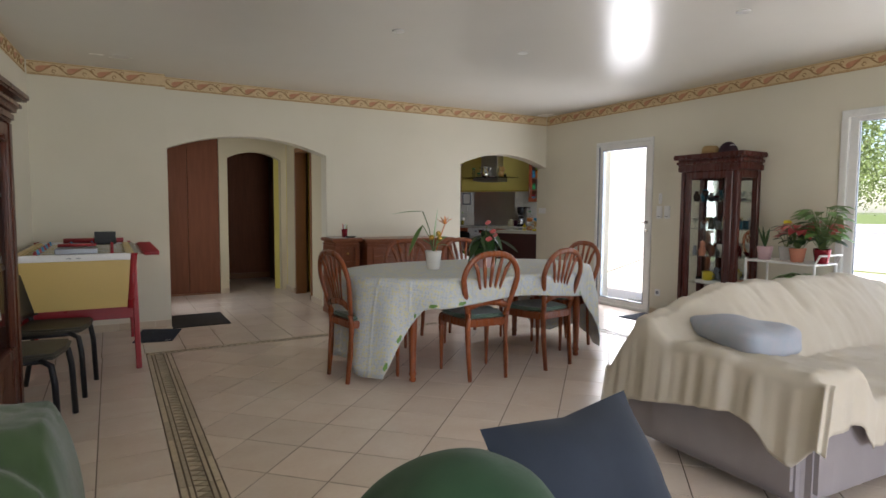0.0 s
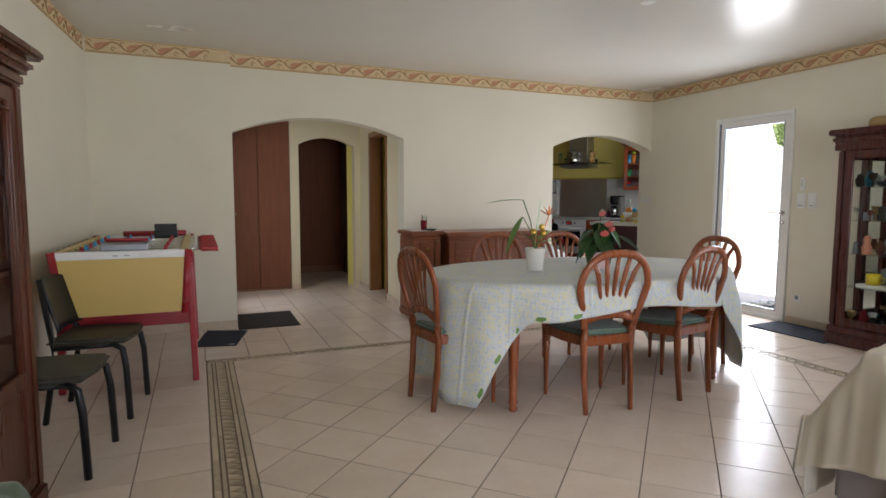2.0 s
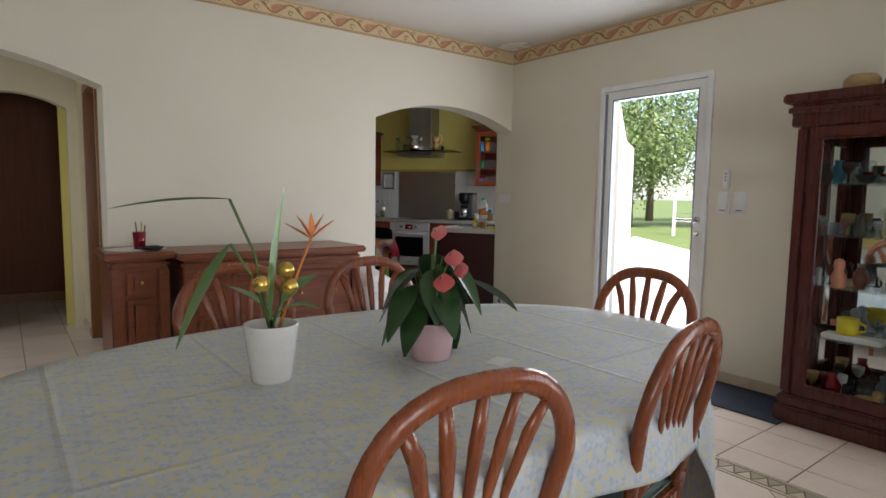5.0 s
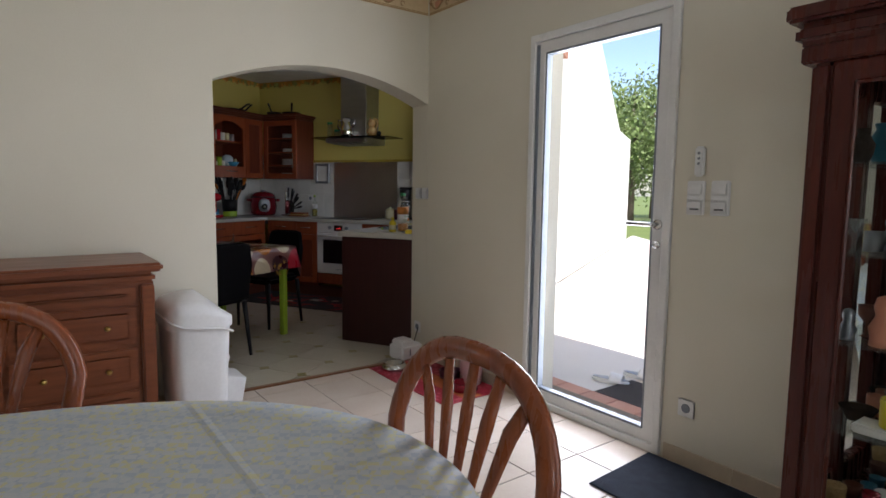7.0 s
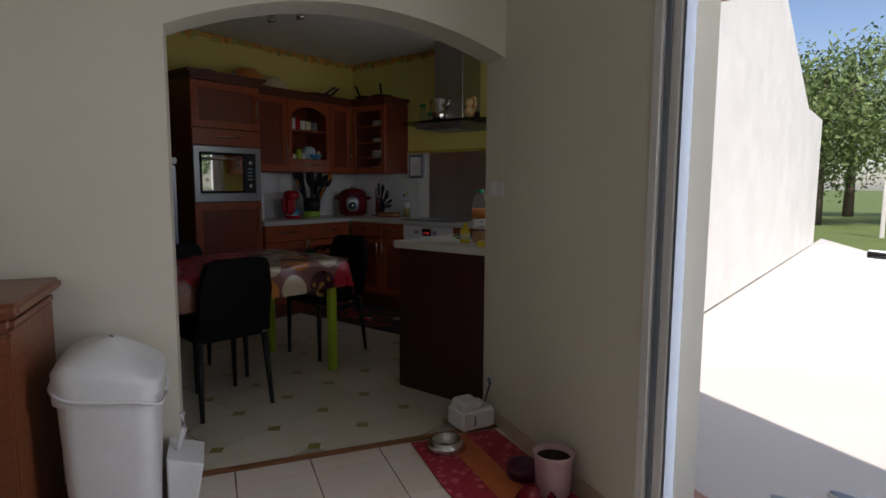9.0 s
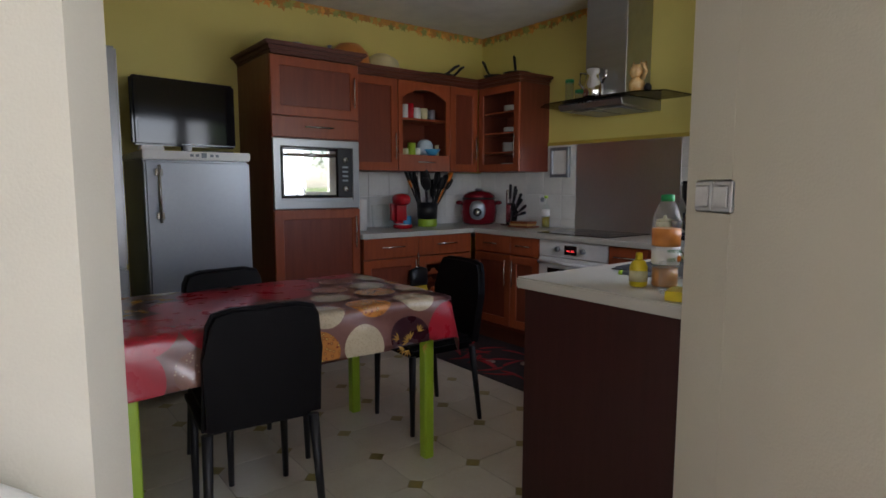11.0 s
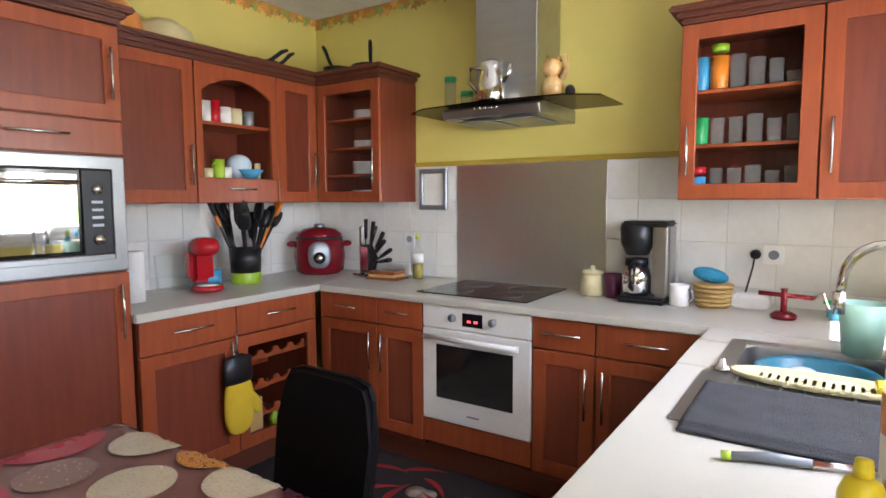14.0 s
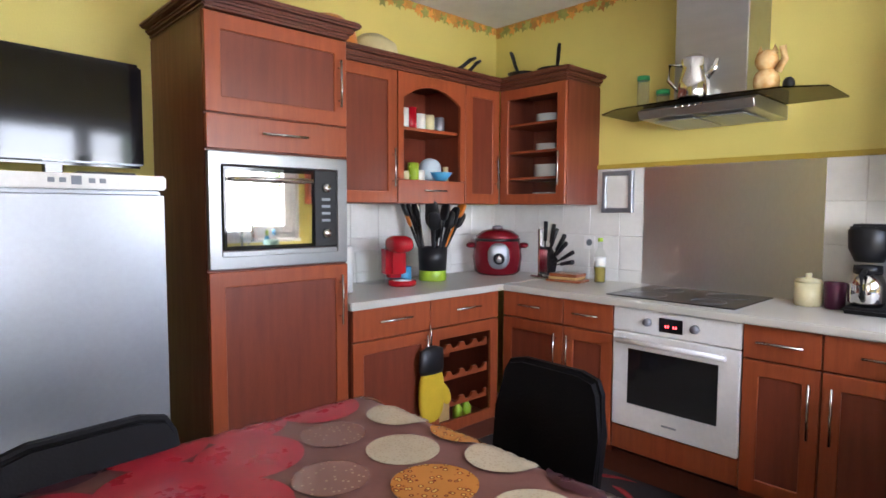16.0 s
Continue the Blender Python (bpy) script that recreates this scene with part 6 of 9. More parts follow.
for x, z, w, h, mk in ((0.2, 0.57, 0.06, 0.2, "jarglass"), (0.3, 0.57, 0.06, 0.16, "jarglass"), (0.7, 0.57, 0.06, 0.2, "jarglass"), (0.82, 0.97, 0.05, 0.14, "silver"), (0.25, 0.97, 0.05, 0.15, "jarglass"), (0.65, 1.32, 0.06, 0.12, "potwhite"), (0.4, 1.32, 0.05, 0.14, "jarglass")):
    solid("vessel", Build().lathe([(w * 0.6, 0), (w * 0.7, 0.01), (w, h * 0.5), (w * 0.5, h * 0.8), (w * 0.6, h), (w * 0.5, h), (0, h * 0.3)], 14), M[mk], AR @ pose(x, 0.18, z + 0.0005), "glass vessel on the armoire shelf", "vase", "vessels in the armoire")


# ---- stacking chairs by the armoire ----
def cafe_chair():
    ch = thing("side_chair", pose(0, 0, 0), "black metal chair with an olive seat against the wall", "chair", "chairs along the wall")
    for s in (-1, 1):
        part("front_leg", Build().tube([(0.208 * s, 0.205, 0.0), (0.205 * s, 0.195, 0.30), (0.20 * s, 0.18, 0.40), (0.19 * s, 0.13, 0.43)], 0.017, 8), M["black"], ch)
        part("back_leg", Build().tube([(0.19 * s, -0.22, 0.0), (0.19 * s, -0.17, 0.30), (0.185 * s, -0.165, 0.45), (0.18 * s, -0.215, 0.80)], 0.016, 8), M["black"], ch)
        part("seat_rail", Build().tube([(0.19 * s, 0.13, 0.425), (0.185 * s, -0.17, 0.415)], 0.014, 8), M["black"], ch)
    part("seat", Build().prism([(-0.205, -0.19), (0.205, -0.19), (0.22, 0.05), (0.20, 0.20), (0.0, 0.225), (-0.20, 0.20), (-0.22, 0.05)], 0.43, 0.465, None, 0.014, 3), M["olive"], ch, "olive padded seat")
    part("backrest", Build().grid(lambda u, v: Vector((-0.185 + 0.37 * u, -0.175 - 0.07 * v + 0.035 * (2 * u - 1) ** 2, 0.50 + 0.30 * v - 0.03 * (2 * u - 1) ** 2 * v)), 12, 8), M["black"], ch).modifiers.new("thickness", "SOLIDIFY").thickness = 0.016
    return ch


c1 = cafe_chair()
c1.matrix_basis = pose(-0.403, 3.260, 0, 0, 0, -98)
copy_thing(c1, pose(-0.307, 3.980, 0, 0, 0, -98))

# ---- table football ----
FT = thing("football_table", pose(-0.18, 4.985, 0), "red and yellow table football with white rim", "game table")
FL, FW = 0.84, 0.365
for sy in (-1, 1):
    part("end_panel", Build().prism([(-FW + 0.06, 0.52), (FW - 0.03, 0.52), (FW, 0.865), (-FW, 0.865)], -0.012, 0.012, pose(0, sy * (FL - 0.015), 0) @ XZ), M["foosyellow"], FT, "pale yellow end panel")
    part("end_rim", Build().box(-FW - 0.01, sy * (FL - 0.03) - 0.032, 0.866, FW + 0.01, sy * (FL - 0.03) + 0.032, 0.912, 0.010, 2), M["white"], FT, "white rim")
for sx in (-1, 1):
    part("side_panel", Build().box(sx * (FW - 0.022) - 0.012, -FL + 0.03, 0.56, sx * (FW - 0.022) + 0.012, FL - 0.03, 0.866, 0.003), M["foosyellow"], FT, "pale yellow side panel")
    part("side_rim", Build().box(sx * (FW - 0.02) - 0.028, -FL + 0.064, 0.866, sx * (FW - 0.02) + 0.028, FL - 0.064, 0.910, 0.008, 2), M["foosyellow"], FT)
    for sy in (-1, 1):
        part("corner_post", Build().tube([(sx * (FW - 0.045 if sx < 0 else FW - 0.028), sy * (FL - 0.01), 0.51), (sx * (FW + 0.006), sy * (FL - 0.01), 0.915)], 0.024, 6), M["red"], FT, "red corner moulding")
        part("leg", Build().box(-0.020, -0.032, 0.0, 0.020, 0.032, 0.80, 0.006, m=pose(sx * (FW + 0.022), sy * 0.62, 0, 0, -sx * 1.2, 0)), M["red"], FT)
part("bed", Build().box(-FW + 0.04, -FL + 0.03, 0.55, FW - 0.04, FL - 0.03, 0.565), M["red"], FT)
part("pitch", Build().box(-FW + 0.035, -FL + 0.034, 0.79, FW - 0.035, FL - 0.034, 0.795), M["pitch"], FT)
for sy in (-1, 1):
    part("apron", Build().box(-FW - 0.002, sy * 0.62 - 0.018, 0.40, FW + 0.002, sy * 0.62 + 0.018, 0.515, 0.004), M["red"], FT)
for k in range(8):
    y = -0.60 + 0.172 * k
    rod = part("rod", Build().tube([(-FW - 0.05, y, 0.895), (FW + 0.09, y, 0.895)], 0.008, 8), M["chrome"], FT)
    part("grip", Build().lathe([(0.012, 0), (0.020, 0.02), (0.016, 0.07), (0.021, 0.11), (0, 0.115)], 12, pose(FW + 0.075, y, 0.895, 0, 90, 0)), M["red"], rod)
    part("bearing", Build().lathe([(0.020, 0), (0.018, 0.03), (0.009, 0.034)], 12, pose(FW + 0.004, y, 0.895, 0, 90, 0)), M["nickel"], rod)
    for q in range(3 if k % 2 else 4):
        part("player", Build().blob(0.014, 0.012, 0.045, pose(-0.25 + 0.16 * q, y, 0.885), 10, 8, 0.8), M["skyblue" if k % 2 else "red"], rod)
part("goal_padding", Build().tube([(-0.16, 0.79, 0.925), (0.33, 0.79, 0.925)], 0.024, 8), M["red"], FT)
part("scoreboard", Build().box(-0.12, -0.80, 0.9125, 0.14, -0.64, 0.955, 0.006), M["silver"], FT, "grey plastic tray on the rim")
part("score_rail", Build().tube([(-0.11, -0.63, 0.968), (0.13, -0.63, 0.968)], 0.012, 8), M["red"], FT)
for z in range(2):
    part("speaker_slot", Build().box(-0.05 + 0.06 * z, -0.8535, 0.885, -0.02 + 0.06 * z, -0.8525, 0.890), M["pvcgrey"], FT)
solid("game_box", Build().box(-0.09, -0.07, 0, 0.09, 0.07, 0.06, 0.006).box(-0.085, -0.072, 0.05, 0.085, -0.068, 0.115, 0.004), M["black"], pose(0.0, 5.60, 0.904), "black electronic box standing on the table football", "box")

# ---- kitchen furniture (kitchen axes: hood wall at x = 0, back wall at y = 0) ----
TOP = 0.905
HOOD = KM @ pose(0, 0, 0, 0, 0, -90)      # for units on the hood wall: x runs along the wall, y towards it


def bar_handle(b, x, z, length, upright, y=-0.022):
    """A slim bowed bar on two feet, in front of a door."""
    d = (0, 0, length / 2) if upright else (length / 2, 0, 0)
    a, c = Vector((x, y - 0.022, z)) - Vector(d), Vector((x, y - 0.022, z)) + Vector(d)
    b.tube([a, (a + c) / 2 + Vector((0, -0.004, 0)), c], 0.0055, 6, 1.0, up=(0, 1, 0))
    for q in (a * 0.85 + c * 0.15, a * 0.15 + c * 0.85):
        b.tube([q, (q.x, y + 0.003, q.z)], 0.004, 6)
    return b


def front(ob, x0, x1, z0, z1, y, handle=None, style="panel", name="door"):
    """A framed door or a plain drawer front; handle is (x, z, length, upright)."""
    g = 0.002
    x0, x1, z0, z1 = x0 + g, x1 - g, z0 + g, z1 - g
    if style == "plain":
        d = part("drawer", Build().box(x0, y - 0.021, z0, x1, y, z1, 0.003), M["kwood"], ob)
    else:
        t = 0.062 if x1 - x0 > 0.27 else 0.05
        d = part(name, bars(Build(), x1 - x0, z1 - z0, t, y - 0.021, y, x0, z0, 0.003), M["kwood"], ob)
        if style == "panel":
            part("panel", Build().box(x0 + t - 0.003, y - 0.013, z0 + t - 0.003, x1 - t + 0.003, y - 0.004, z1 - t + 0.003), M["kpanel"], d)
        if style == "glass":
            part("pane", Build().pane(x0 + t - 0.003, y - 0.011, z0 + t - 0.003, x1 - t + 0.003, y - 0.008, z1 - t + 0.003), M["cabglass"], d).visible_shadow = False
    if handle:
        part("handle", bar_handle(Build(), *handle, y=y - 0.021), M["nickel"], d)
    return d


def cabinet(name, m, x0, x1, z0, z1, depth, label, hollow=False):
    ob = thing(name, m, label, "cabinet", "kitchen cabinets")
    if hollow:
        b = Build().box(x0, -depth, z0, x0 + 0.018, 0, z1).box(x1 - 0.018, -depth, z0, x1, 0, z1).box(x0 + 0.018, -depth, z0, x1 - 0.018, 0, z0 + 0.018).box(x0 + 0.018, -depth, z1 - 0.018, x1 - 0.018, 0, z1).box(x0 + 0.018, -0.012, z0 + 0.018, x1 - 0.018, 0, z1 - 0.018)
    else:
        b = Build().box(x0, -depth, z0, x1, 0, z1, 0.002)
    part("body", b, M["kpanel"], ob)
    return ob


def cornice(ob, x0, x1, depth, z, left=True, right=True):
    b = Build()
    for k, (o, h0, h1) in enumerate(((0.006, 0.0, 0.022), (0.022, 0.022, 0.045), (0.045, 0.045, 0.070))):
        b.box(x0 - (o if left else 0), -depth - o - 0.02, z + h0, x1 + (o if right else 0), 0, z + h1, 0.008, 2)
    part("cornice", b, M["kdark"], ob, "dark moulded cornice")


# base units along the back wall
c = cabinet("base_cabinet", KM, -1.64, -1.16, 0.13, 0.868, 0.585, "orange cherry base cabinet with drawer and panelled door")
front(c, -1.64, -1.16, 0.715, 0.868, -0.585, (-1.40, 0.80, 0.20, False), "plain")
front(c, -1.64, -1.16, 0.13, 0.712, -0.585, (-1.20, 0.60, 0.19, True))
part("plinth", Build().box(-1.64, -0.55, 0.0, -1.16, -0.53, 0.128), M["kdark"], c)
c = cabinet("bottle_rack_cabinet", KM, -1.16, -0.636, 0.13, 0.868, 0.585, "orange cherry base cabinet with drawer and wine rack", True)
front(c, -1.16, -0.636, 0.715, 0.868, -0.585, (-0.90, 0.80, 0.19, False), "plain")
front(c, -1.16, -0.636, 0.13, 0.712, -0.585, None, "open", "rack_frame")
for z in (0.26, 0.41, 0.56):
    pts = [(-1.10, 0.0), (-0.70, 0.0), (-0.70, 0.045)]
    for k in range(4):
        xc = -0.75 - 0.10 * k
        pts += [(xc + 0.035 * math.cos(q), 0.045 - 0.03 * math.sin(q)) for q in (0.0, 0.8, 1.57, 2.34, 3.14)]
    pts += [(-1.10, 0.045)]
    part("bottle_rail", Build().prism(pts, 0.56, 0.575, Matrix(((1, 0, 0, 0), (0, 0, -1, 0), (0, 1, 0, z), (0, 0, 0, 1)))), M["kwood"], c)
    part("bottle_rail", Build().prism(pts, 0.25, 0.265, Matrix(((1, 0, 0, 0), (0, 0, -1, 0), (0, 1, 0, z + 0.02), (0, 0, 0, 1)))), M["kwood"], c)
part("plinth", Build().box(-1.16, -0.55, 0.0, -0.60, -0.53, 0.128), M["kdark"], c)

# base units along the hood wall (x = distance from the corner)
c = cabinet("base_cabinet", HOOD, 0.61, 1.32, 0.13, 0.868, 0.585, "cherry base cabinet with two drawers and two doors")
for a, b_, hx in ((0.612, 1.026, 0.985), (1.028, 1.318, 1.065)):
    front(c, a, b_, 0.725, 0.868, -0.585, ((a + b_) / 2, 0.80, 0.15, False), "plain")
    front(c, a, b_, 0.16, 0.722, -0.585, (hx, 0.58, 0.20, True))
part("plinth", Build().box(0.55, -0.54, 0.0, 1.92, -0.52, 0.128), M["kdark"], c)
c = cabinet("base_cabinet", HOOD, 1.915, 2.62, 0.13, 0.868, 0.585, "cherry base cabinet with two drawers and dark panels")
for a, b_, hx in ((1.917, 2.20, 2.165), (2.202, 2.618, 2.24)):
    front(c, a, b_, 0.725, 0.868, -0.585, ((a + b_) / 2, 0.80, 0.17, False), "plain")
    front(c, a, b_, 0.16, 0.722, -0.585, (hx, 0.56, 0.22, True))
part("plinth", Build().box(1.92, -0.54, 0.0, 2.62, -0.52, 0.128), M["kdark"], c)

ov = thing("oven", HOOD, "white built-in oven with black glass door", "oven")
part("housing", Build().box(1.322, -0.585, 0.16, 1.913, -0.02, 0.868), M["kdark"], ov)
part("control_panel", Build().box(1.323, -0.606, 0.752, 1.912, -0.585, 0.866, 0.004), M["whitemetal"], ov)
od = part("oven_door", Build().box(1.323, -0.608, 0.287, 1.912, -0.585, 0.748, 0.005), M["whitemetal"], ov)
part("window", Build().box(1.405, -0.6105, 0.405, 1.825, -0.6065, 0.672, 0.002), M["blackgloss"], od)
part("handle", Build().tube([(1.365, -0.655, 0.715), (1.87, -0.655, 0.715)], 0.013, 10, 1.0).tube([(1.39, -0.608, 0.715), (1.39, -0.655, 0.715)], 0.009, 8).tube([(1.845, -0.608, 0.715), (1.845, -0.655, 0.715)], 0.009, 8), M["whitemetal"], od)
part("maker_plate", Build().box(1.58, -0.6095, 0.335, 1.65, -0.6075, 0.343), M["silver"], od)
part("display", Build().box(1.555, -0.609, 0.775, 1.665, -0.6055, 0.84, 0.002), M["blackgloss"], ov)
for x in (1.585, 1.597, 1.622, 1.634):
    part("digit", Build().box(x, -0.6102, 0.797, x + 0.004, -0.6088, 0.808), M["led"], ov)
for x in (1.50, 1.72):
    part("knob", Build().lathe([(0.020, 0), (0.018, 0.018), (0.0, 0.02)], 16, pose(x, -0.606, 0.81, 90)), M["silver"], ov)
part("warming_drawer", Build().box(1.323, -0.600, 0.165, 1.912, -0.585, 0.283, 0.003), M["kwood"], ov)

# worktop and peninsula
SX0, SX1, SY0, SY1 = -1.17, -0.84, -3.14, -2.78
wt = thing("worktop", KM, "white marbled laminate worktop with rounded edge", "worktop")
part("slab", Build().box(-1.665, -0.63, TOP - 0.036, 0, 0, TOP, 0.006, 2), M["counter"], wt)
part("slab", Build().box(-0.63, -3.31, TOP - 0.036, 0, -0.6301, TOP, 0.006, 2), M["counter"], wt)
part("slab", Build().box(-2.14, -3.31, TOP - 0.042, SX0, -2.63, TOP, 0.006, 2).box(SX1, -3.31, TOP - 0.042, -0.6301, -2.63, TOP, 0.006, 2).box(SX0, SY1, TOP - 0.042, SX1, -2.63, TOP, 0.003).box(SX0, -3.31, TOP - 0.042, SX1, SY0, TOP, 0.003), M["counter"], wt)
pn = thing("peninsula", KM, "dark cherry peninsula unit below the white worktop", "cabinet", "kitchen cabinets")
part("end_panel", Build().box(-2.115, -3.30, 0.0, -2.095, -2.655, TOP - 0.043, 0.003), M["plum"], pn)
part("side_panel", Build().box(-2.094, -2.675, 0.10, -0.64, -2.657, TOP - 0.043, 0.002), M["kwood"], pn)
part("back_panel", Build().box(-2.094, -3.30, 0.0, -0.64, -3.28, TOP - 0.043), M["kpanel"], pn)
part("plinth", Build().box(-2.094, -2.70, 0.0, -0.64, -2.69, 0.10), M["kdark"], pn)

# wall tiles
def tile_wall(name, m, x0, x1, z0, z1, skip=None):
    ob = setting(name, Build().box(x0, -0.004, z0, x1, -0.0005, z1), M["wjoint"], "white glazed wall tiles", m)
    me = mesh_of("wall_tile", Build().box(-0.0985, -0.0075, -0.0985, 0.0985, -0.003, 0.0985, 0.002), M["walltile"])
    x = x0 + 0.10
    while x < x1 - 0.02:
        z = z1 - 0.10
        while z > z0 - 0.09:
            if not (skip and skip[0] < x < skip[1]):
                t = new("wall_tile", me)
                t.parent, t.location = ob, (x, 0, z)
            z -= 0.20
        x += 0.20
    return ob


tile_wall("tiles_back", KM, -1.645, 0, TOP, 1.362)
tile_wall("tiles_hood", HOOD, 0.0, 3.28, TOP, 1.575, (1.17, 2.03))
solid("splashback", Build().box(1.152, -0.0125, TOP, 2.045, -0.0085, 1.572, 0.001), M["splash"], HOOD, "brushed steel splashback behind the hob", "splashback")
setting("tile_trim", Build().box(0.825, -0.016, 1.575, 2.47, -0.0005, 1.602, 0.006, 2), M["trim"], "mustard edge trim above the tiles", HOOD)

# tall oven housing with microwave
t = cabinet("tall_cabinet", KM, -2.285, -1.662, 0.08, 2.065, 0.585, "tall cherry cabinet housing a steel microwave")
front(t, -2.285, -1.662, 1.69, 2.063, -0.585, (-1.705, 1.87, 0.20, True))
front(t, -2.285, -1.662, 1.555, 1.688, -0.585, (-1.97, 1.625, 0.20, False), "plain")
front(t, -2.285, -1.662, 0.10, 1.088, -0.585, (-1.705, 0.93, 0.22, True))
cornice(t, -2.285, -1.662, 0.60, 2.066)
part("plinth", Build().box(-2.28, -0.55, 0.0, -1.67, -0.53, 0.08), M["kdark"], t)
mw = thing("microwave", KM, "built-in brushed steel microwave with mirrored door", "microwave")
part("frame", bars(Build(), 0.617, 0.455, 0.052, -0.608, -0.586, -2.282, 1.094, 0.004), M["fridge"], mw)
part("frame_base", Build().box(-2.23, -0.606, 1.10, -1.717, -0.586, 1.165, 0.002), M["fridge"], mw)
md = part("door", Build().box(-2.228, -0.612, 1.168, -1.835, -0.590, 1.494, 0.004), M["blackgloss"], mw)
part("window", Build().box(-2.215, -0.6145, 1.185, -1.85, -0.6118, 1.475), M["mirror"], md, "mirror-finish glass")
part("handle", Build().tube([(-2.20, -0.645, 1.445), (-1.86, -0.645, 1.445)], 0.010, 8).tube([(-2.18, -0.612, 1.445), (-2.18, -0.645, 1.445)], 0.006, 6).tube([(-1.88, -0.612, 1.445), (-1.88, -0.645, 1.445)], 0.006, 6), M["nickel"], md)
part("control_panel", Build().box(-1.833, -0.612, 1.168, -1.722, -0.590, 1.494, 0.003), M["black"], mw)
for z in (1.225, 1.42):
    part("dial", Build().lathe([(0.020, 0), (0.018, 0.015), (0, 0.016)], 14, pose(-1.778, -0.612, z, 90)), M["nickel"], mw)
for k in range(4):
    part("button", Build().box(-1.80, -0.615, 1.275 + 0.03 * k, -1.757, -0.612, 1.287 + 0.03 * k, 0.002), M["silver"], mw)

# wall units
u = cabinet("wall_cabinet", KM, -1.66, -1.172, 1.362, 2.066, 0.33, "orange cherry wall cabinet with panelled door")
front(u, -1.66, -1.172, 1.362, 2.066, -0.33, (-1.205, 1.55, 0.20, True))
u2 = cabinet("open_wall_cabinet", KM, -1.17, -0.66, 1.362, 2.066, 0.33, "orange cherry wall cabinet with arched open shelf", True)
arch = [(-1.168, 1.495), (-1.13, 1.495), (-1.13, 1.93)] + [(-1.13 + 0.43 * k / 10, 1.93 + 0.075 * (1 - (2 * k / 10 - 1) ** 2)) for k in range(11)] + [(-0.70, 1.495), (-0.662, 1.495), (-0.662, 2.064), (-1.168, 2.064)]
part("arched_frame", Build().prism(arch, 0.331, 0.351, Matrix(((1, 0, 0, 0), (0, 0, -1, 0), (0, 1, 0, 0), (0, 0, 0, 1)))), M["kwood"], u2)
front(u2, -1.17, -0.66, 1.362, 1.492, -0.33, (-0.915, 1.435, 0.17, False), "plain")
part("shelf", Build().box(-1.15, -0.31, 1.765, -0.68, -0.015, 1.783), M["kwood"], u2)
part("floor_board", Build().box(-1.15, -0.325, 1.478, -0.68, -0.015, 1.494), M["kwood"], u2)
u3 = cabinet("wall_cabinet", KM, -0.658, -0.352, 1.362, 2.066, 0.33, "narrow orange cherry wall cabinet")
front(u3, -0.658, -0.352, 1.362, 2.066, -0.33, (-0.39, 1.56, 0.20, True))
cn = thing("wall_cornice", KM, "dark moulded cornice along the wall cabinets", "cornice")
cornice(cn, -1.66, -0.352, 0.335, 2.067, False, False)
u4 = cabinet("glazed_wall_cabinet", HOOD, 0.335, 0.845, 1.362, 2.066, 0.33, "cherry wall cabinet with glass door and stacked plates", True)
front(u4, 0.352, 0.845, 1.362, 2.066, -0.33, (0.81, 1.57, 0.20, True), "glass")
cornice(u4, 0.335, 0.845, 0.335, 2.067, False, True)
u5 = cabinet("glazed_wall_cabinet", HOOD, 2.45, 2.94, 1.372, 2.08, 0.33, "cherry wall cabinet with glass door full of glasses", True)
front(u5, 2.45, 2.94, 1.372, 2.08, -0.33, (2.485, 1.57, 0.20, True), "glass")
u6 = cabinet("wall_cabinet", HOOD, 2.942, 3.30, 1.372, 2.08, 0.33, "cherry wall cabinet with dark panelled door")
front(u6, 2.942, 3.30, 1.372, 2.08, -0.33, (2.98, 1.57, 0.20, True))
cr = thing("wall_cornice", HOOD, "dark moulded cornice above the glass cabinet", "cornice")
cornice(cr, 2.45, 3.30, 0.335, 2.081, True, False)
for ob, a, e, zs in ((u4, 0.353, 0.827, (1.53, 1.69, 1.86)), (u5, 2.468, 2.922, (1.60, 1.82))):
    for z in zs:
        part("shelf", Build().box(a, -0.30, z - 0.014, e, -0.013, z), M["kwood"], ob)


def vessel(name, prof, mk, m, label, category, group, seg=16, grip=None):
    b = Build().lathe(prof, seg)
    if grip:
        r, h = grip
        b.tube([(r, 0, h * 0.8), (r + 0.022, 0, h * 0.68), (r + 0.022, 0, h * 0.35), (r, 0, h * 0.22)], 0.004, 6)
    return solid(name, b, M[mk], m, label, category, group)


def cyl(r, h, wall=0.003, lip=0.0):
    return [(r * 0.9, 0), (r, 0.004), (r + lip, h), (r + lip - wall, h), (r - wall, 0.008), (0, 0.007)]


def tumbler(r, h, wall=0.0, lip=0.0):
    """Thin-walled glass with a heavier foot and a rolled rim."""
    return [(0, 0.006), (r * 0.86, 0.006), (r * 0.9, 0.0), (r * 0.96, 0.012), (r, h - 0.002), (r + 0.001, h), (r - 0.001, h)]


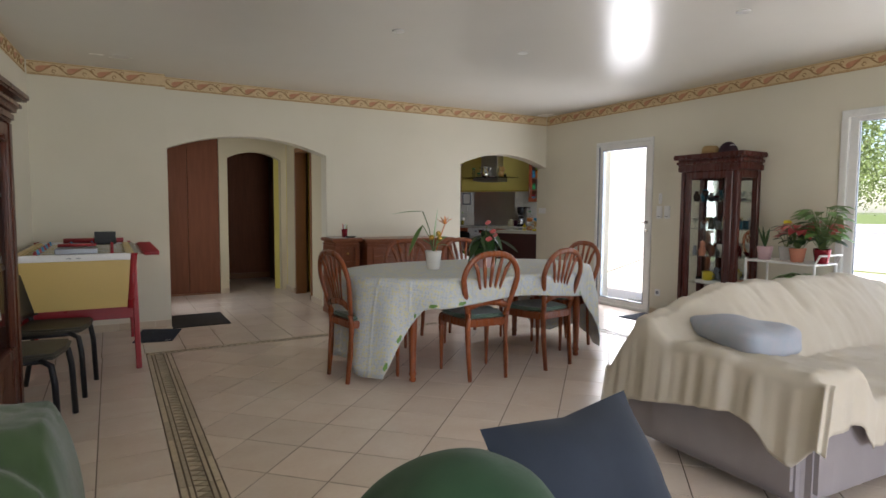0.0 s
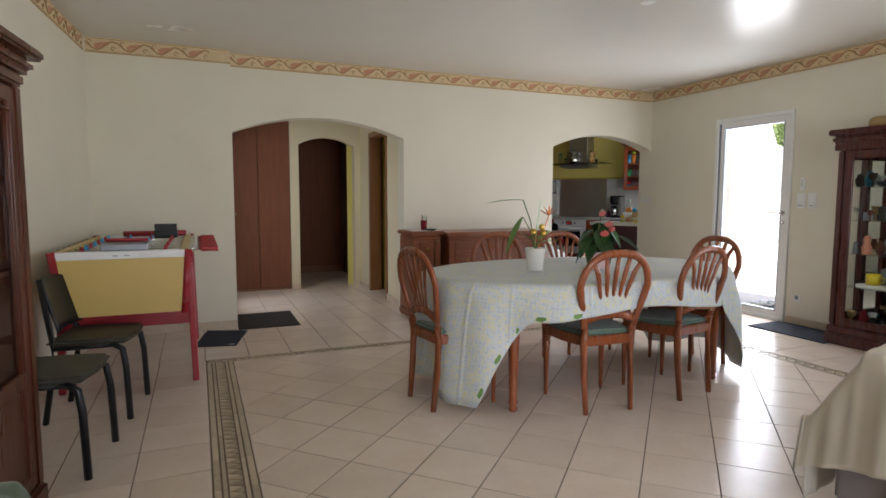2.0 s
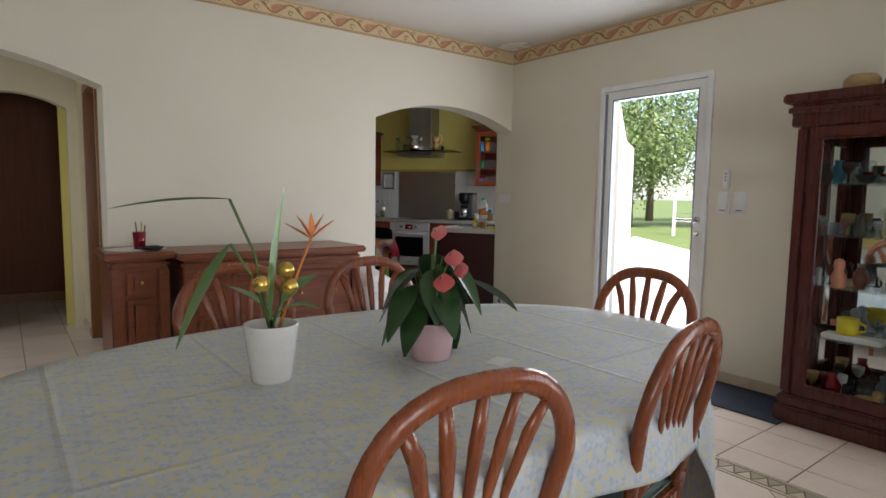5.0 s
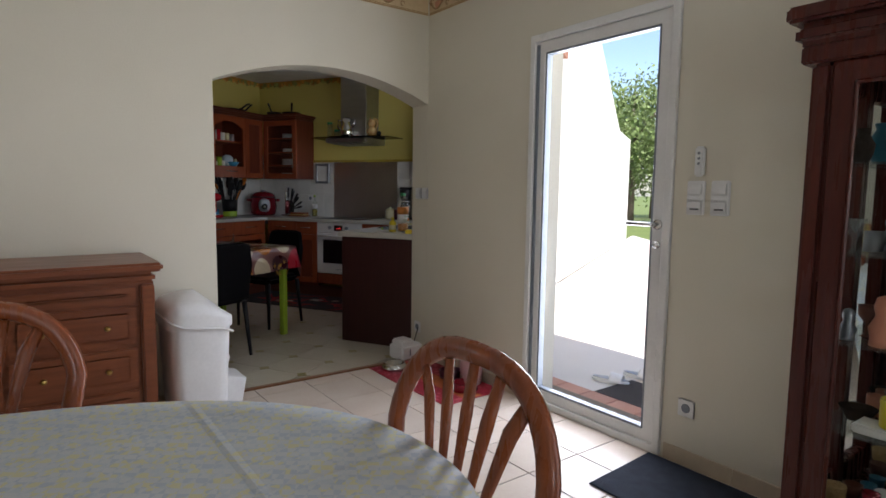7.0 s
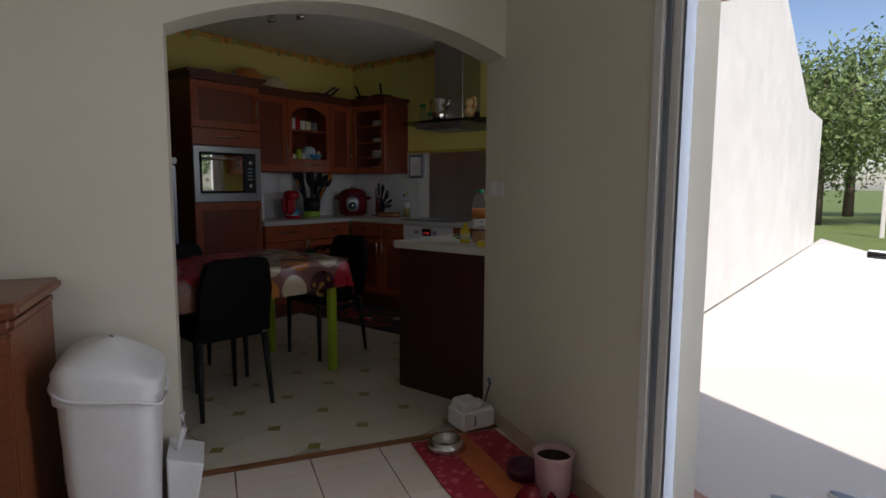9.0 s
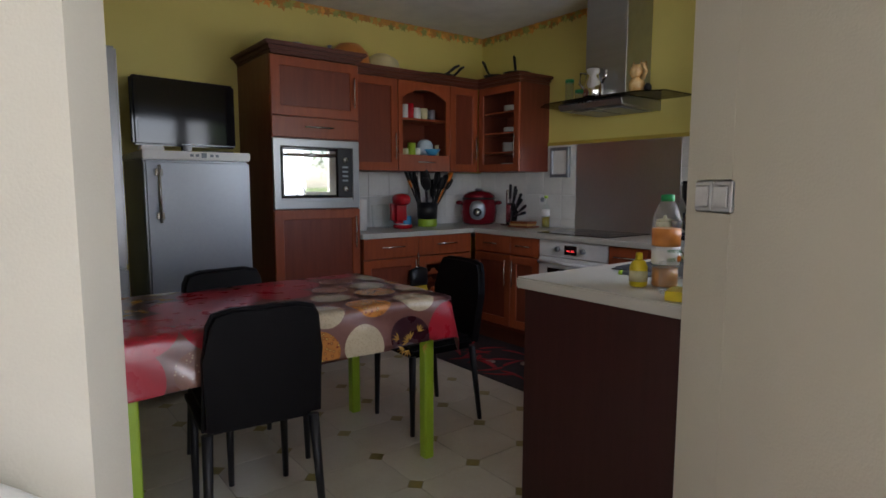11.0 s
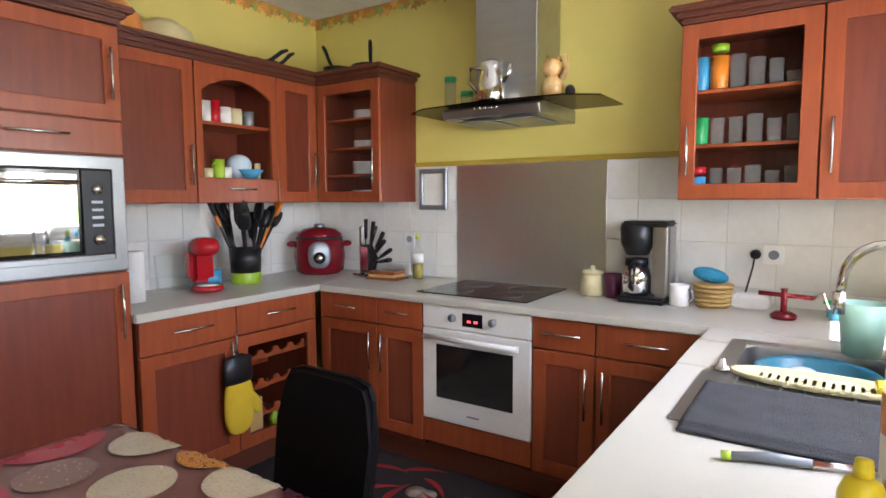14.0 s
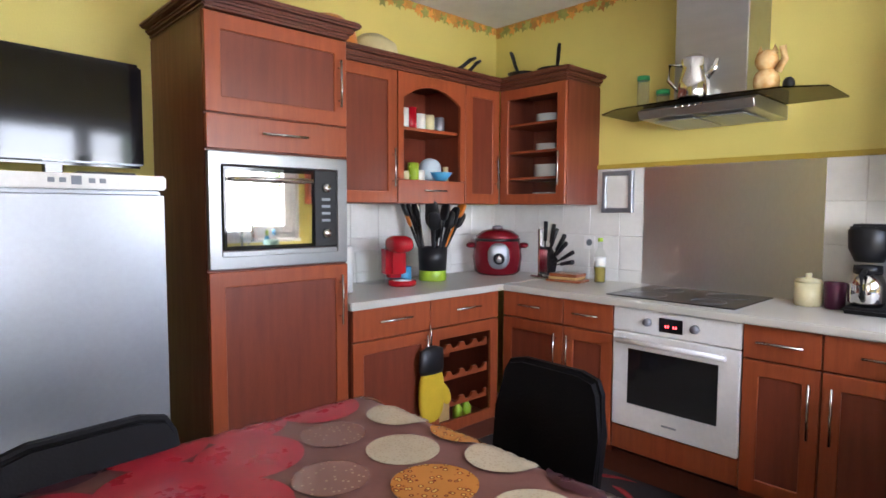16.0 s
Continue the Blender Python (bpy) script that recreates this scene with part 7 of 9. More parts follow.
PLATE = [(0.05, 0), (0.09, 0.008), (0.09, 0.011), (0.05, 0.004), (0, 0.004)]
for z, n, r in ((1.381, 5, 1.15), (1.531, 7, 1.05), (1.691, 4, 0.95), (1.861, 5, 0.95)):
    for k in range(n):
        vessel("plate", [(a * r, h) for a, h in PLATE], "potwhite", HOOD @ pose(0.60, -0.17, z + 0.011 * k), "white plate stacked in the glass cabinet", "plate", "stacked plates", 20)
rng = random.Random(21)
for z, kinds in ((1.391, ("tin", "tumbler", "tumbler", "jar", "tumbler", "tumbler")), (1.601, ("greencup", "tumbler", "tumbler", "jar", "tumbler", "tumbler")), (1.821, ("bluecup", "orangecup", "jar", "jar", "tumbler", "bowl"))):
    for row in range(2):
        for k, kd in enumerate(kinds):
            x, y = 2.515 + 0.068 * k + 0.01 * row, -0.265 + 0.12 * row
            r, h, mk = {"tin": (0.030, 0.085, "skyblue"), "tumbler": (0.026, 0.105, "tumbler"), "jar": (0.030, 0.12, "tumbler"), "greencup": (0.032, 0.10, "greencap"), "bluecup": (0.030, 0.13, "skyblue"), "orangecup": (0.033, 0.15, "orange"), "bowl": (0.034, 0.05, "tumbler")}[kd]
            if row:
                continue
            vessel("drinking_glass" if mk == "tumbler" else "plastic_cup", (tumbler if mk == "tumbler" else cyl)(r, h * (0.85 + 0.3 * rng.random()), 0.002, 0.006 if kd.endswith("cup") else 0.0), mk, HOOD @ pose(x, y, z + 0.0005), {"tumbler": "clear drinking glass on a cabinet shelf", "skyblue": "blue tin on a cabinet shelf", "greencap": "green plastic cup on a cabinet shelf", "orange": "stacked orange plastic cups on a shelf"}[mk], "glass" if mk == "tumbler" else "cup", "glasses in the cabinet", 12)
vessel("plastic_cup", cyl(0.034, 0.03), "lime", HOOD @ pose(2.583, -0.265, 1.972), "lime green cup rim on the orange stack", "cup", "glasses in the cabinet", 12)
vessel("plastic_cup", cyl(0.031, 0.03), "redgloss", HOOD @ pose(2.515, -0.265, 1.478), "red lid on the blue tin", "lid", "glasses in the cabinet", 12)
for x, z, r, h, mk, nm in ((-1.10, 1.784, 0.024, 0.10, "silver", "tumbler"), (-1.04, 1.784, 0.030, 0.11, "potwhite", "mug"), (-0.985, 1.784, 0.032, 0.12, "redgloss", "mug"), (-0.92, 1.784, 0.034, 0.09, "potwhite", "mug"), (-0.85, 1.784, 0.033, 0.09, "creamware", "mug"), (-0.77, 1.784, 0.032, 0.085, "silver", "mug"),
                          (-1.10, 1.4945, 0.03, 0.05, "gold", "jar"), (-1.04, 1.4945, 0.032, 0.05, "creamware", "jar"), (-1.09, 1.545, 0.028, 0.06, "kdark", "tin"), (-0.97, 1.4945, 0.032, 0.10, "lime", "mug"), (-0.92, 1.4945, 0.03, 0.06, "potwhite", "cup"), (-0.715, 1.4945, 0.018, 0.09, "creamware", "jar")):
    vessel(nm, cyl(r, h), mk, KM @ pose(x, -0.24, z + 0.0005, 0, 0, 200), {"silver": "grey", "potwhite": "white", "redgloss": "red", "creamware": "cream", "gold": "gold-lidded", "kdark": "brown", "lime": "green"}[mk] + " %s on the open shelf" % nm, nm, "things on the open shelf", 14, (r, h) if nm == "mug" else None)
solid("plastic_bag", Build().blob(0.075, 0.06, 0.065, pose(0, 0, 0.065), 18, 12, 0.9, 0.25, 3.0), M["bag"], KM @ pose(-0.82, -0.22, 1.4945), "crumpled pale plastic bag on the open shelf", "bag")
vessel("bowl", [(0.03, 0), (0.07, 0.05), (0.067, 0.05), (0.025, 0.006), (0, 0.006)], "skyblue", KM @ pose(-0.80, -0.29, 1.4945), "small blue bowl on the open shelf", "bowl", "", 20)

# things on top of the cabinets
vessel("mixing_bowl", [(0.155, 0), (0.16, 0.02), (0.14, 0.10), (0.08, 0.16), (0, 0.175)], "orangebowl", KM @ pose(-1.50, -0.19, 2.138), "orange bowl upside down on the wall cabinets", "bowl", "bowls on the cabinets", 28)
vessel("mixing_bowl", [(0.15, 0), (0.15, 0.01), (0.13, 0.08), (0.06, 0.125), (0, 0.13)], "creambowl", KM @ pose(-1.22, -0.19, 2.138), "cream bowl upside down on the wall cabinets", "bowl", "bowls on the cabinets", 28)
vessel("metal_lid", [(0.07, 0), (0.07, 0.02), (0.03, 0.05), (0.012, 0.055), (0.015, 0.075), (0, 0.078)], "silver", KM @ pose(-1.78, -0.42, 2.137), "grey pot lid on the tall cabinet", "lid", "", 24)
vessel("storage_tin", cyl(0.04, 0.035), "silver", KM @ pose(-2.06, -0.5, 2.137), "flat tin on the tall cabinet", "tin", "", 20)
for x, y, rz, s in ((-0.72, -0.18, 150, 0.9), (-0.62, -0.22, 165, 0.7), (-0.26, -0.45, 20, 0.8), (-0.20, -0.66, 40, 1.0)):
    pn_ = thing("frying_pan", KM @ pose(x, y, 2.138, 0, 0, rz), "black frying pan on top of the cabinets", "pan", "pans on the cabinets")
    part("pan", Build().lathe([(0.09 * s, 0), (0.115 * s, 0.035), (0.112 * s, 0.035), (0.088 * s, 0.005), (0, 0.005)], 24), M["black"], pn_)
    part("handle", Build().tube([(-0.11 * s, 0, 0.03), (-0.16 * s, 0, 0.055), (-0.22 * s, 0, 0.10), (-0.26 * s, 0, 0.115)], [0.010, 0.011, 0.012, 0.009], 8), M["black"], pn_)

# cooker hood
hd = thing("cooker_hood", HOOD, "steel cooker hood with glass shelf", "hood")
part("chimney", Build().box(1.44, -0.29, 1.85, 1.78, -0.002, 2.60, 0.004), M["steel"], hd)
part("body", Build().prism([(-0.002, 1.765), (-0.002, 1.832), (-0.40, 1.832), (-0.46, 1.812), (-0.44, 1.775)], 1.34, 1.87, Matrix(((0, 0, 1, 0), (1, 0, 0, 0), (0, 1, 0, 0), (0, 0, 0, 1))), 0.003), M["steel"], hd)
part("glass_shelf", Build().prism([(1.08, -0.03), (1.08, -0.36), (1.22, -0.46), (1.60, -0.50), (1.98, -0.46), (2.12, -0.36), (2.12, -0.03)][::-1], 1.834, 1.841), M["smoke"], hd, "smoked glass shelf over the hood")
part("filter", Build().box(1.40, -0.40, 1.760, 1.59, -0.06, 1.766, 0.002).box(1.62, -0.40, 1.760, 1.81, -0.06, 1.766, 0.002), M["silver"], hd)
for k in range(5):
    part("button", Build().lathe([(0.007, 0), (0.007, 0.004), (0, 0.004)], 10, pose(1.53 + 0.03 * k, -0.458, 1.813, 90)), M["chrome"], hd)


def jar(m, r, h, cap, label):
    ob = thing("glass_jar", m, label, "jar", "jars on the hood")
    part("jar", Build().lathe(cyl(r, h), 16), M["jarglass"], ob)
    part("lid", Build().lathe([(r * 0.95, h), (r * 1.02, h + 0.002), (r * 1.02, h + 0.024), (0, h + 0.026)], 16), M[cap], ob)


Z2 = 1.8415
jar(HOOD @ pose(1.24, -0.22, Z2), 0.032, 0.17, "greencap", "tall glass jar with a green lid")
jar(HOOD @ pose(1.37, -0.26, Z2), 0.034, 0.075, "greencap", "small glass jar with a dark green lid")
jar(HOOD @ pose(1.43, -0.18, Z2), 0.024, 0.05, "silver", "small spice jar with a grey lid")
cp = thing("coffee_pot", HOOD @ pose(1.565, -0.345, Z2) @ Matrix.Scale(1.22, 4), "polished steel coffee pot on the hood", "pot")
part("body", Build().lathe([(0.052, 0), (0.062, 0.02), (0.058, 0.08), (0.045, 0.13), (0.05, 0.165), (0.042, 0.17), (0.02, 0.185), (0, 0.19)], 24), M["chrome"], cp)
part("handle", Build().tube([(-0.05, 0, 0.15), (-0.10, 0, 0.16), (-0.105, 0, 0.10), (-0.06, 0, 0.05)], 0.007, 8), M["chrome"], cp)
part("spout", Build().tube([(0.045, 0, 0.09), (0.075, 0, 0.12), (0.085, 0, 0.155)], [0.016, 0.012, 0.009], 8), M["chrome"], cp)
cat = Build().blob(0.045, 0.042, 0.055, pose(0, 0, 0.05), 16, 10).blob(0.040, 0.036, 0.040, pose(0, -0.004, 0.125), 16, 10)
cat.lathe([(0.014, 0), (0.0, 0.034)], 8, pose(-0.024, 0, 0.150)).lathe([(0.014, 0), (0.0, 0.034)], 8, pose(0.024, 0, 0.150)).tube([(0.04, -0.01, 0.08), (0.062, -0.015, 0.12), (0.055, -0.02, 0.165)], 0.013, 8)
solid("lucky_cat", cat, M["catgold"], HOOD @ pose(1.86, -0.28, Z2) @ Matrix.Scale(1.22, 4), "cream and gold waving cat figurine on the hood shelf", "figurine")
solid("trinket", Build().blob(0.025, 0.025, 0.032, pose(0, 0, 0.032), 12, 8, 1, 0.3, 2), M["black"], HOOD @ pose(1.955, -0.30, Z2), "small black ornament on the hood shelf", "ornament")
solid("trinket", Build().box(-0.03, -0.015, 0, 0.03, 0.015, 0.008, 0.003), M["orange"], HOOD @ pose(2.02, -0.28, Z2), "flat orange lighter on the hood shelf", "lighter")
for k in range(5):
    solid("tea_light", Build().lathe(cyl(0.016, 0.012), 12), M["terracotta" if k % 2 else "potwhite"], HOOD @ pose(1.64 + 0.032 * k, -0.40, Z2), "small tea light on the hood shelf", "candle", "tea lights")

# hob and things on the worktop
hob = thing("hob", HOOD, "black glass induction hob flush on the worktop", "hob")
part("plate", Build().box(1.24, -0.545, TOP + 0.0005, 1.86, -0.055, TOP + 0.006, 0.002), M["blackgloss"], hob)
for x, y, r in ((1.40, -0.42, 0.09), (1.70, -0.42, 0.075), (1.40, -0.19, 0.075), (1.70, -0.19, 0.10)):
    part("zone_ring", Build().tube([(x + r * math.cos(q * 0.2618), y + r * math.sin(q * 0.2618), TOP + 0.0062) for q in range(25)], 0.0012, 4), M["silver"], hob)
fr = thing("tile_picture", HOOD @ pose(0.99, -0.008, 1.315), "grey framed relief hung on the wall tiles", "picture")
part("frame", bars(Build(), 0.20, 0.245, 0.028, -0.028, 0, -0.10, 0, 0.004), M["silver"], fr)
part("panel", Build().box(-0.075, -0.014, 0.025, 0.075, -0.002, 0.22), M["walltile"], fr)
rl = thing("kitchen_roll", KM @ pose(-1.49, -0.30, TOP + 0.0005), "white kitchen paper roll standing on the worktop", "paper roll")
part("roll", Build().lathe([(0.05, 0), (0.05, 0.235), (0.018, 0.235), (0.018, 0.20), (0, 0.20)], 24), M["paperwhite"], rl)
cm = thing("capsule_machine", KM @ pose(-1.08, -0.22, TOP + 0.0005, 0, 0, -15) @ Matrix.Diagonal((1.4, 1.4, 1.12, 1)), "glossy red capsule coffee machine", "coffee machine")
part("body", Build().box(-0.045, -0.02, 0.03, 0.045, 0.07, 0.20, 0.022, 3).blob(0.05, 0.075, 0.045, pose(0, -0.03, 0.205), 16, 10, 0.8), M["redgloss"], cm)
part("drip_tray", Build().lathe([(0.05, 0), (0.058, 0.008), (0.055, 0.028), (0.0, 0.026)], 20, pose(0, -0.06, 0)), M["redgloss"], cm)
part("grille", Build().lathe([(0.046, 0.027), (0.0, 0.031)], 20, pose(0, -0.06, 0)), M["potwhite"], cm)
part("tank", Build().lathe([(0.06, 0), (0.065, 0.16), (0.0, 0.17)], 18, pose(-0.08, 0.08, 0)), M["jarglass"], cm)
vessel("bowl", cyl(0.05, 0.09), "skyblue", KM @ pose(-0.98, -0.16, TOP + 0.0005), "pale blue patterned pot on the worktop", "pot", "", 20)
up = thing("utensil_pot", KM @ pose(-0.80, -0.22, TOP + 0.0005) @ Matrix.Scale(1.25, 4), "black pot full of kitchen utensils", "pot")
part("pot", Build().lathe([(0.062, 0), (0.062, 0.05), (0.066, 0.05), (0.072, 0.16), (0.068, 0.16), (0.058, 0.05), (0, 0.04)], 20), M["black"], up)
part("foot_band", Build().lathe([(0.064, 0.0), (0.066, 0.006), (0.066, 0.046), (0.063, 0.05)], 20), M["lime"], up)
rng = random.Random(4)
for k in range(26):
    a = k * 2.1
    r = 0.05 + 0.07 * rng.random()
    base, tip = Vector((0.03 * math.cos(a), 0.03 * math.sin(a), 0.06)), Vector((r * math.cos(a) * 1.5, r * math.sin(a) * 0.8, 0.25 + 0.07 * rng.random()))
    d = (tip - base).normalized()
    mk = "orange" if k in (3, 4) else ("nickel" if k == 7 else "black")
    head = Matrix.Translation(tip + d * 0.035) @ d.to_track_quat("Z", "Y").to_matrix().to_4x4()
    part("utensil", Build().tube([base, tip], 0.006, 6).blob(0.030, 0.010, 0.045, head, 12, 8, 0.7), M[mk], up)
sb = thing("hand_blender", KM @ pose(-0.62, -0.06, TOP + 0.0005), "black and steel hand blender hung at the tiles", "blender")
part("grip", Build().lathe([(0.022, 0.24), (0.03, 0.28), (0.028, 0.38), (0.018, 0.40), (0, 0.40)], 14), M["black"], sb)
part("shaft", Build().lathe([(0.03, 0.0), (0.028, 0.02), (0.010, 0.04), (0.011, 0.24)], 14), M["chrome"], sb)
mc = thing("multicooker", KM @ pose(-0.25, -0.25, TOP + 0.0005, 0, 0, -45) @ Matrix.Scale(1.12, 4), "metallic dark red multicooker with silver dial", "cooker")
part("body", Build().lathe([(0.11, 0), (0.135, 0.02), (0.145, 0.10), (0.135, 0.19), (0.12, 0.205), (0, 0.205)], 32), M["darkred"], mc)
part("lid", Build().lathe([(0.125, 0.205), (0.128, 0.225), (0.09, 0.255), (0.03, 0.268), (0, 0.27)], 32), M["darkred"], mc)
part("lid_ring", Build().lathe([(0.132, 0.198), (0.134, 0.21), (0.122, 0.212)], 32), M["black"], mc)
part("dial_plate", Build().blob(0.062, 0.02, 0.075, pose(0, -0.135, 0.115), 20, 12, 0.8), M["silver"], mc)
part("dial", Build().lathe([(0.034, 0), (0.03, 0.014), (0, 0.015)], 20, pose(0, -0.152, 0.10, 90)), M["black"], mc)
part("knob_plate", Build().lathe([(0.02, 0), (0.018, 0.01), (0, 0.011)], 16, pose(0, -0.165, 0.10, 90)), M["chrome"], mc)
part("lid_knob", Build().lathe([(0.03, 0.265), (0.03, 0.28), (0.02, 0.285), (0, 0.286)], 18), M["silver"], mc)
for s in (-1, 1):
    part("side_grip", Build().blob(0.03, 0.035, 0.018, pose(0.155 * s, 0, 0.17), 12, 8), M["darkred"], mc)
kb = thing("knife_block", HOOD @ pose(0.61, -0.20, TOP + 0.0005, 0, 0, -20) @ Matrix.Scale(1.22, 4), "steel stand with fanned black kitchen knives", "knife block")
part("stand", Build().box(-0.07, -0.05, 0, 0.05, 0.05, 0.012, 0.004).box(-0.06, -0.012, 0.012, -0.045, 0.012, 0.25, 0.003), M["nickel"], kb)
part("block", Build().prism([(-0.03, 0.02), (0.05, 0.02), (0.075, 0.10), (0.02, 0.16), (-0.03, 0.16)], -0.02, 0.02, Matrix(((1, 0, 0, 0), (0, 0, -1, 0), (0, 1, 0, 0), (0, 0, 0, 1)))), M["black"], kb)
for k in range(7):
    a = radians(88 - 13 * k)
    p = Vector((0.0 + 0.012 * k, 0.016 * (k % 2) - 0.008, 0.12 - 0.008 * k))
    q = p + Vector((math.cos(a) * 0.07, 0, math.sin(a) * 0.07))
    part("knife", Build().tube([p, q], 0.004, 6).tube([q, q + Vector((math.cos(a) * 0.10, 0, math.sin(a) * 0.10))], [0.009, 0.011], 8), M["black"], kb)
part("blade", Build().box(-0.028, -0.022, 0.03, 0.045, -0.0205, 0.15), M["nickel"], kb)
bd = thing("trivet_stack", HOOD @ pose(0.80, -0.24, TOP + 0.0005, 0, 0, 8), "stack of wooden trivets and boards", "board")
part("board", Build().box(-0.11, -0.07, 0, 0.11, 0.07, 0.014, 0.004), M["cherry"], bd)
part("board", Build().box(-0.095, -0.065, 0.015, 0.085, 0.065, 0.030, 0.004), M["wicker"], bd)
part("board", Build().box(-0.09, -0.065, 0.031, 0.09, 0.065, 0.050, 0.004), M["cherry"], bd)
ob_ = thing("oil_bottle", HOOD @ pose(0.955, -0.14, TOP + 0.0005), "olive oil bottle with green cap", "bottle")
part("bottle", Build().lathe([(0.030, 0), (0.034, 0.005), (0.034, 0.16), (0.014, 0.20), (0.013, 0.24), (0, 0.24)], 16), M["jarglass"], ob_)
part("oil", Build().lathe([(0.030, 0.004), (0.031, 0.09), (0, 0.09)], 16), M["oil"], ob_)
part("cap", Build().lathe([(0.015, 0.24), (0.015, 0.262), (0, 0.263)], 12), M["lime"], ob_)
part("label", Build().lathe([(0.0345, 0.10), (0.0345, 0.15)], 16), M["paperwhite"], ob_)
wall_plate("wall_socket", HOOD @ pose(0.80, -0.0076, 1.13), "white wall socket on the kitchen tiles", "socket")
wall_plate("wall_socket", HOOD @ pose(2.79, -0.0076, 1.13), "white wall socket on the kitchen tiles", "socket")
pg = thing("power_plug", HOOD @ pose(2.72, -0.0076, 1.13), "black plug with hanging cord", "plug")
part("plug", Build().lathe([(0.022, 0), (0.022, 0.02), (0.012, 0.04), (0, 0.042)], 14, pose(0, 0, 0, 90)), M["black"], pg)
part("cord", Build().tube([(0, -0.04, 0), (-0.005, -0.05, -0.05), (-0.02, -0.05, -0.12), (-0.03, -0.06, -0.17)], 0.004, 6), M["black"], pg)
pt = thing("enamel_pot", HOOD @ pose(2.03, -0.16, TOP + 0.0005), "small cream enamel pot with lid", "pot")
part("pot", Build().lathe([(0.05, 0), (0.058, 0.01), (0.055, 0.105), (0, 0.108)], 20), M["creamware"], pt)
part("lid", Build().lathe([(0.057, 0.105), (0.05, 0.12), (0.012, 0.128), (0.014, 0.145), (0, 0.147)], 20), M["creamware"], pt)
vessel("plastic_cup", cyl(0.038, 0.115, 0.003, 0.006), "purple", HOOD @ pose(2.135, -0.17, TOP + 0.0005), "plum plastic cup beside the hob", "cup", "", 20)
cf = thing("coffee_maker", HOOD @ pose(2.285, -0.18, TOP + 0.0005), "black and steel filter coffee maker", "coffee maker")
part("base", Build().box(-0.105, -0.11, 0, 0.115, 0.09, 0.03, 0.012, 2), M["black"], cf)
part("tank", Build().box(0.045, -0.07, 0.03, 0.12, 0.08, 0.36, 0.014, 3), M["steel"], cf)
part("filter_head", Build().lathe([(0.05, 0.215), (0.075, 0.27), (0.078, 0.345), (0.06, 0.365), (0, 0.366)], 22, pose(-0.03, -0.02, 0)), M["black"], cf)
part("top", Build().box(-0.09, -0.09, 0.345, 0.12, 0.08, 0.372, 0.010, 2), M["black"], cf)
jug = part("jug", Build().lathe([(0.055, 0.032), (0.066, 0.05), (0.066, 0.12), (0.05, 0.17), (0, 0.17)], 24, pose(-0.03, -0.03, 0)), M["chrome"], cf)
part("jug_lid", Build().lathe([(0.052, 0.17), (0.05, 0.20), (0, 0.205)], 20, pose(-0.03, -0.03, 0)), M["black"], jug)
part("jug_handle", Build().tube([(-0.03, -0.085, 0.18), (-0.03, -0.14, 0.17), (-0.03, -0.13, 0.08), (-0.03, -0.09, 0.06)], 0.010, 8), M["black"], jug)
vessel("mug", cyl(0.042, 0.095), "potwhite", HOOD @ pose(2.445, -0.22, TOP + 0.0005, 0, 0, -20), "white mug with a small print", "mug", "", 20, (0.042, 0.095))
bk = thing("wicker_basket", HOOD @ pose(2.575, -0.17, TOP + 0.0005), "small wicker basket with a blue cloth", "basket")
for k in range(5):
    part("band", Build().lathe([(0.068 + 0.003 * k, 0.006 + 0.02 * k), (0.073 + 0.003 * k, 0.014 + 0.02 * k), (0.068 + 0.003 * k, 0.022 + 0.02 * k)], 20), M["wicker"], bk)
part("lining", Build().lathe([(0.062, 0.0), (0.066, 0.095), (0, 0.09)], 18), M["wicker"], bk)
solid("microfibre_cloth", Build().blob(0.075, 0.05, 0.03, pose(0, 0, 0.03, 0, 12), 22, 14, 0.9, 0.6, 5.0), M["bluewipe"], HOOD @ pose(2.575, -0.17, TOP + 0.103), "crumpled turquoise cloth on the basket", "cloth")
cl = thing("red_clamp_mincer", HOOD @ pose(2.85, -0.30, TOP + 0.0005, 0, 0, 15), "dark red apple peeler on the worktop", "peeler")
part("foot", Build().lathe([(0.045, 0), (0.048, 0.015), (0.03, 0.028), (0, 0.03)], 20), M["darkred"], cl)
part("post", Build().tube([(0, 0, 0.02), (0, 0, 0.12)], 0.012, 8).tube([(-0.09, 0, 0.10), (0.10, 0, 0.085)], 0.009, 8), M["darkred"], cl)
part("crank", Build().tube([(0.10, 0, 0.085), (0.13, -0.01, 0.11), (0.15, -0.01, 0.05)], 0.006, 8), M["nickel"], cl)
solid("scale_box", Build().box(-0.07, -0.05, 0, 0.07, 0.05, 0.06, 0.008, 2), M["whitemetal"], HOOD @ pose(2.72, -0.12, TOP + 0.0005), "white box standing by the socket", "box")
tb = thing("tool_tray", HOOD @ pose(3.08, -0.2, TOP + 0.0005), "dark tray of green and pink utensils", "tray")
part("tray", Build().box(-0.09, -0.06, 0, 0.11, 0.06, 0.045, 0.012, 2), M["bluetub"], tb)
part("spatula", Build().tube([(-0.10, -0.03, 0.07), (0.08, 0.0, 0.055)], 0.010, 8), M["greencap"], tb)
part("spoon", Build().tube([(-0.06, 0.02, 0.07), (0.12, 0.03, 0.06)], 0.009, 8), M["pinkflower"], tb)

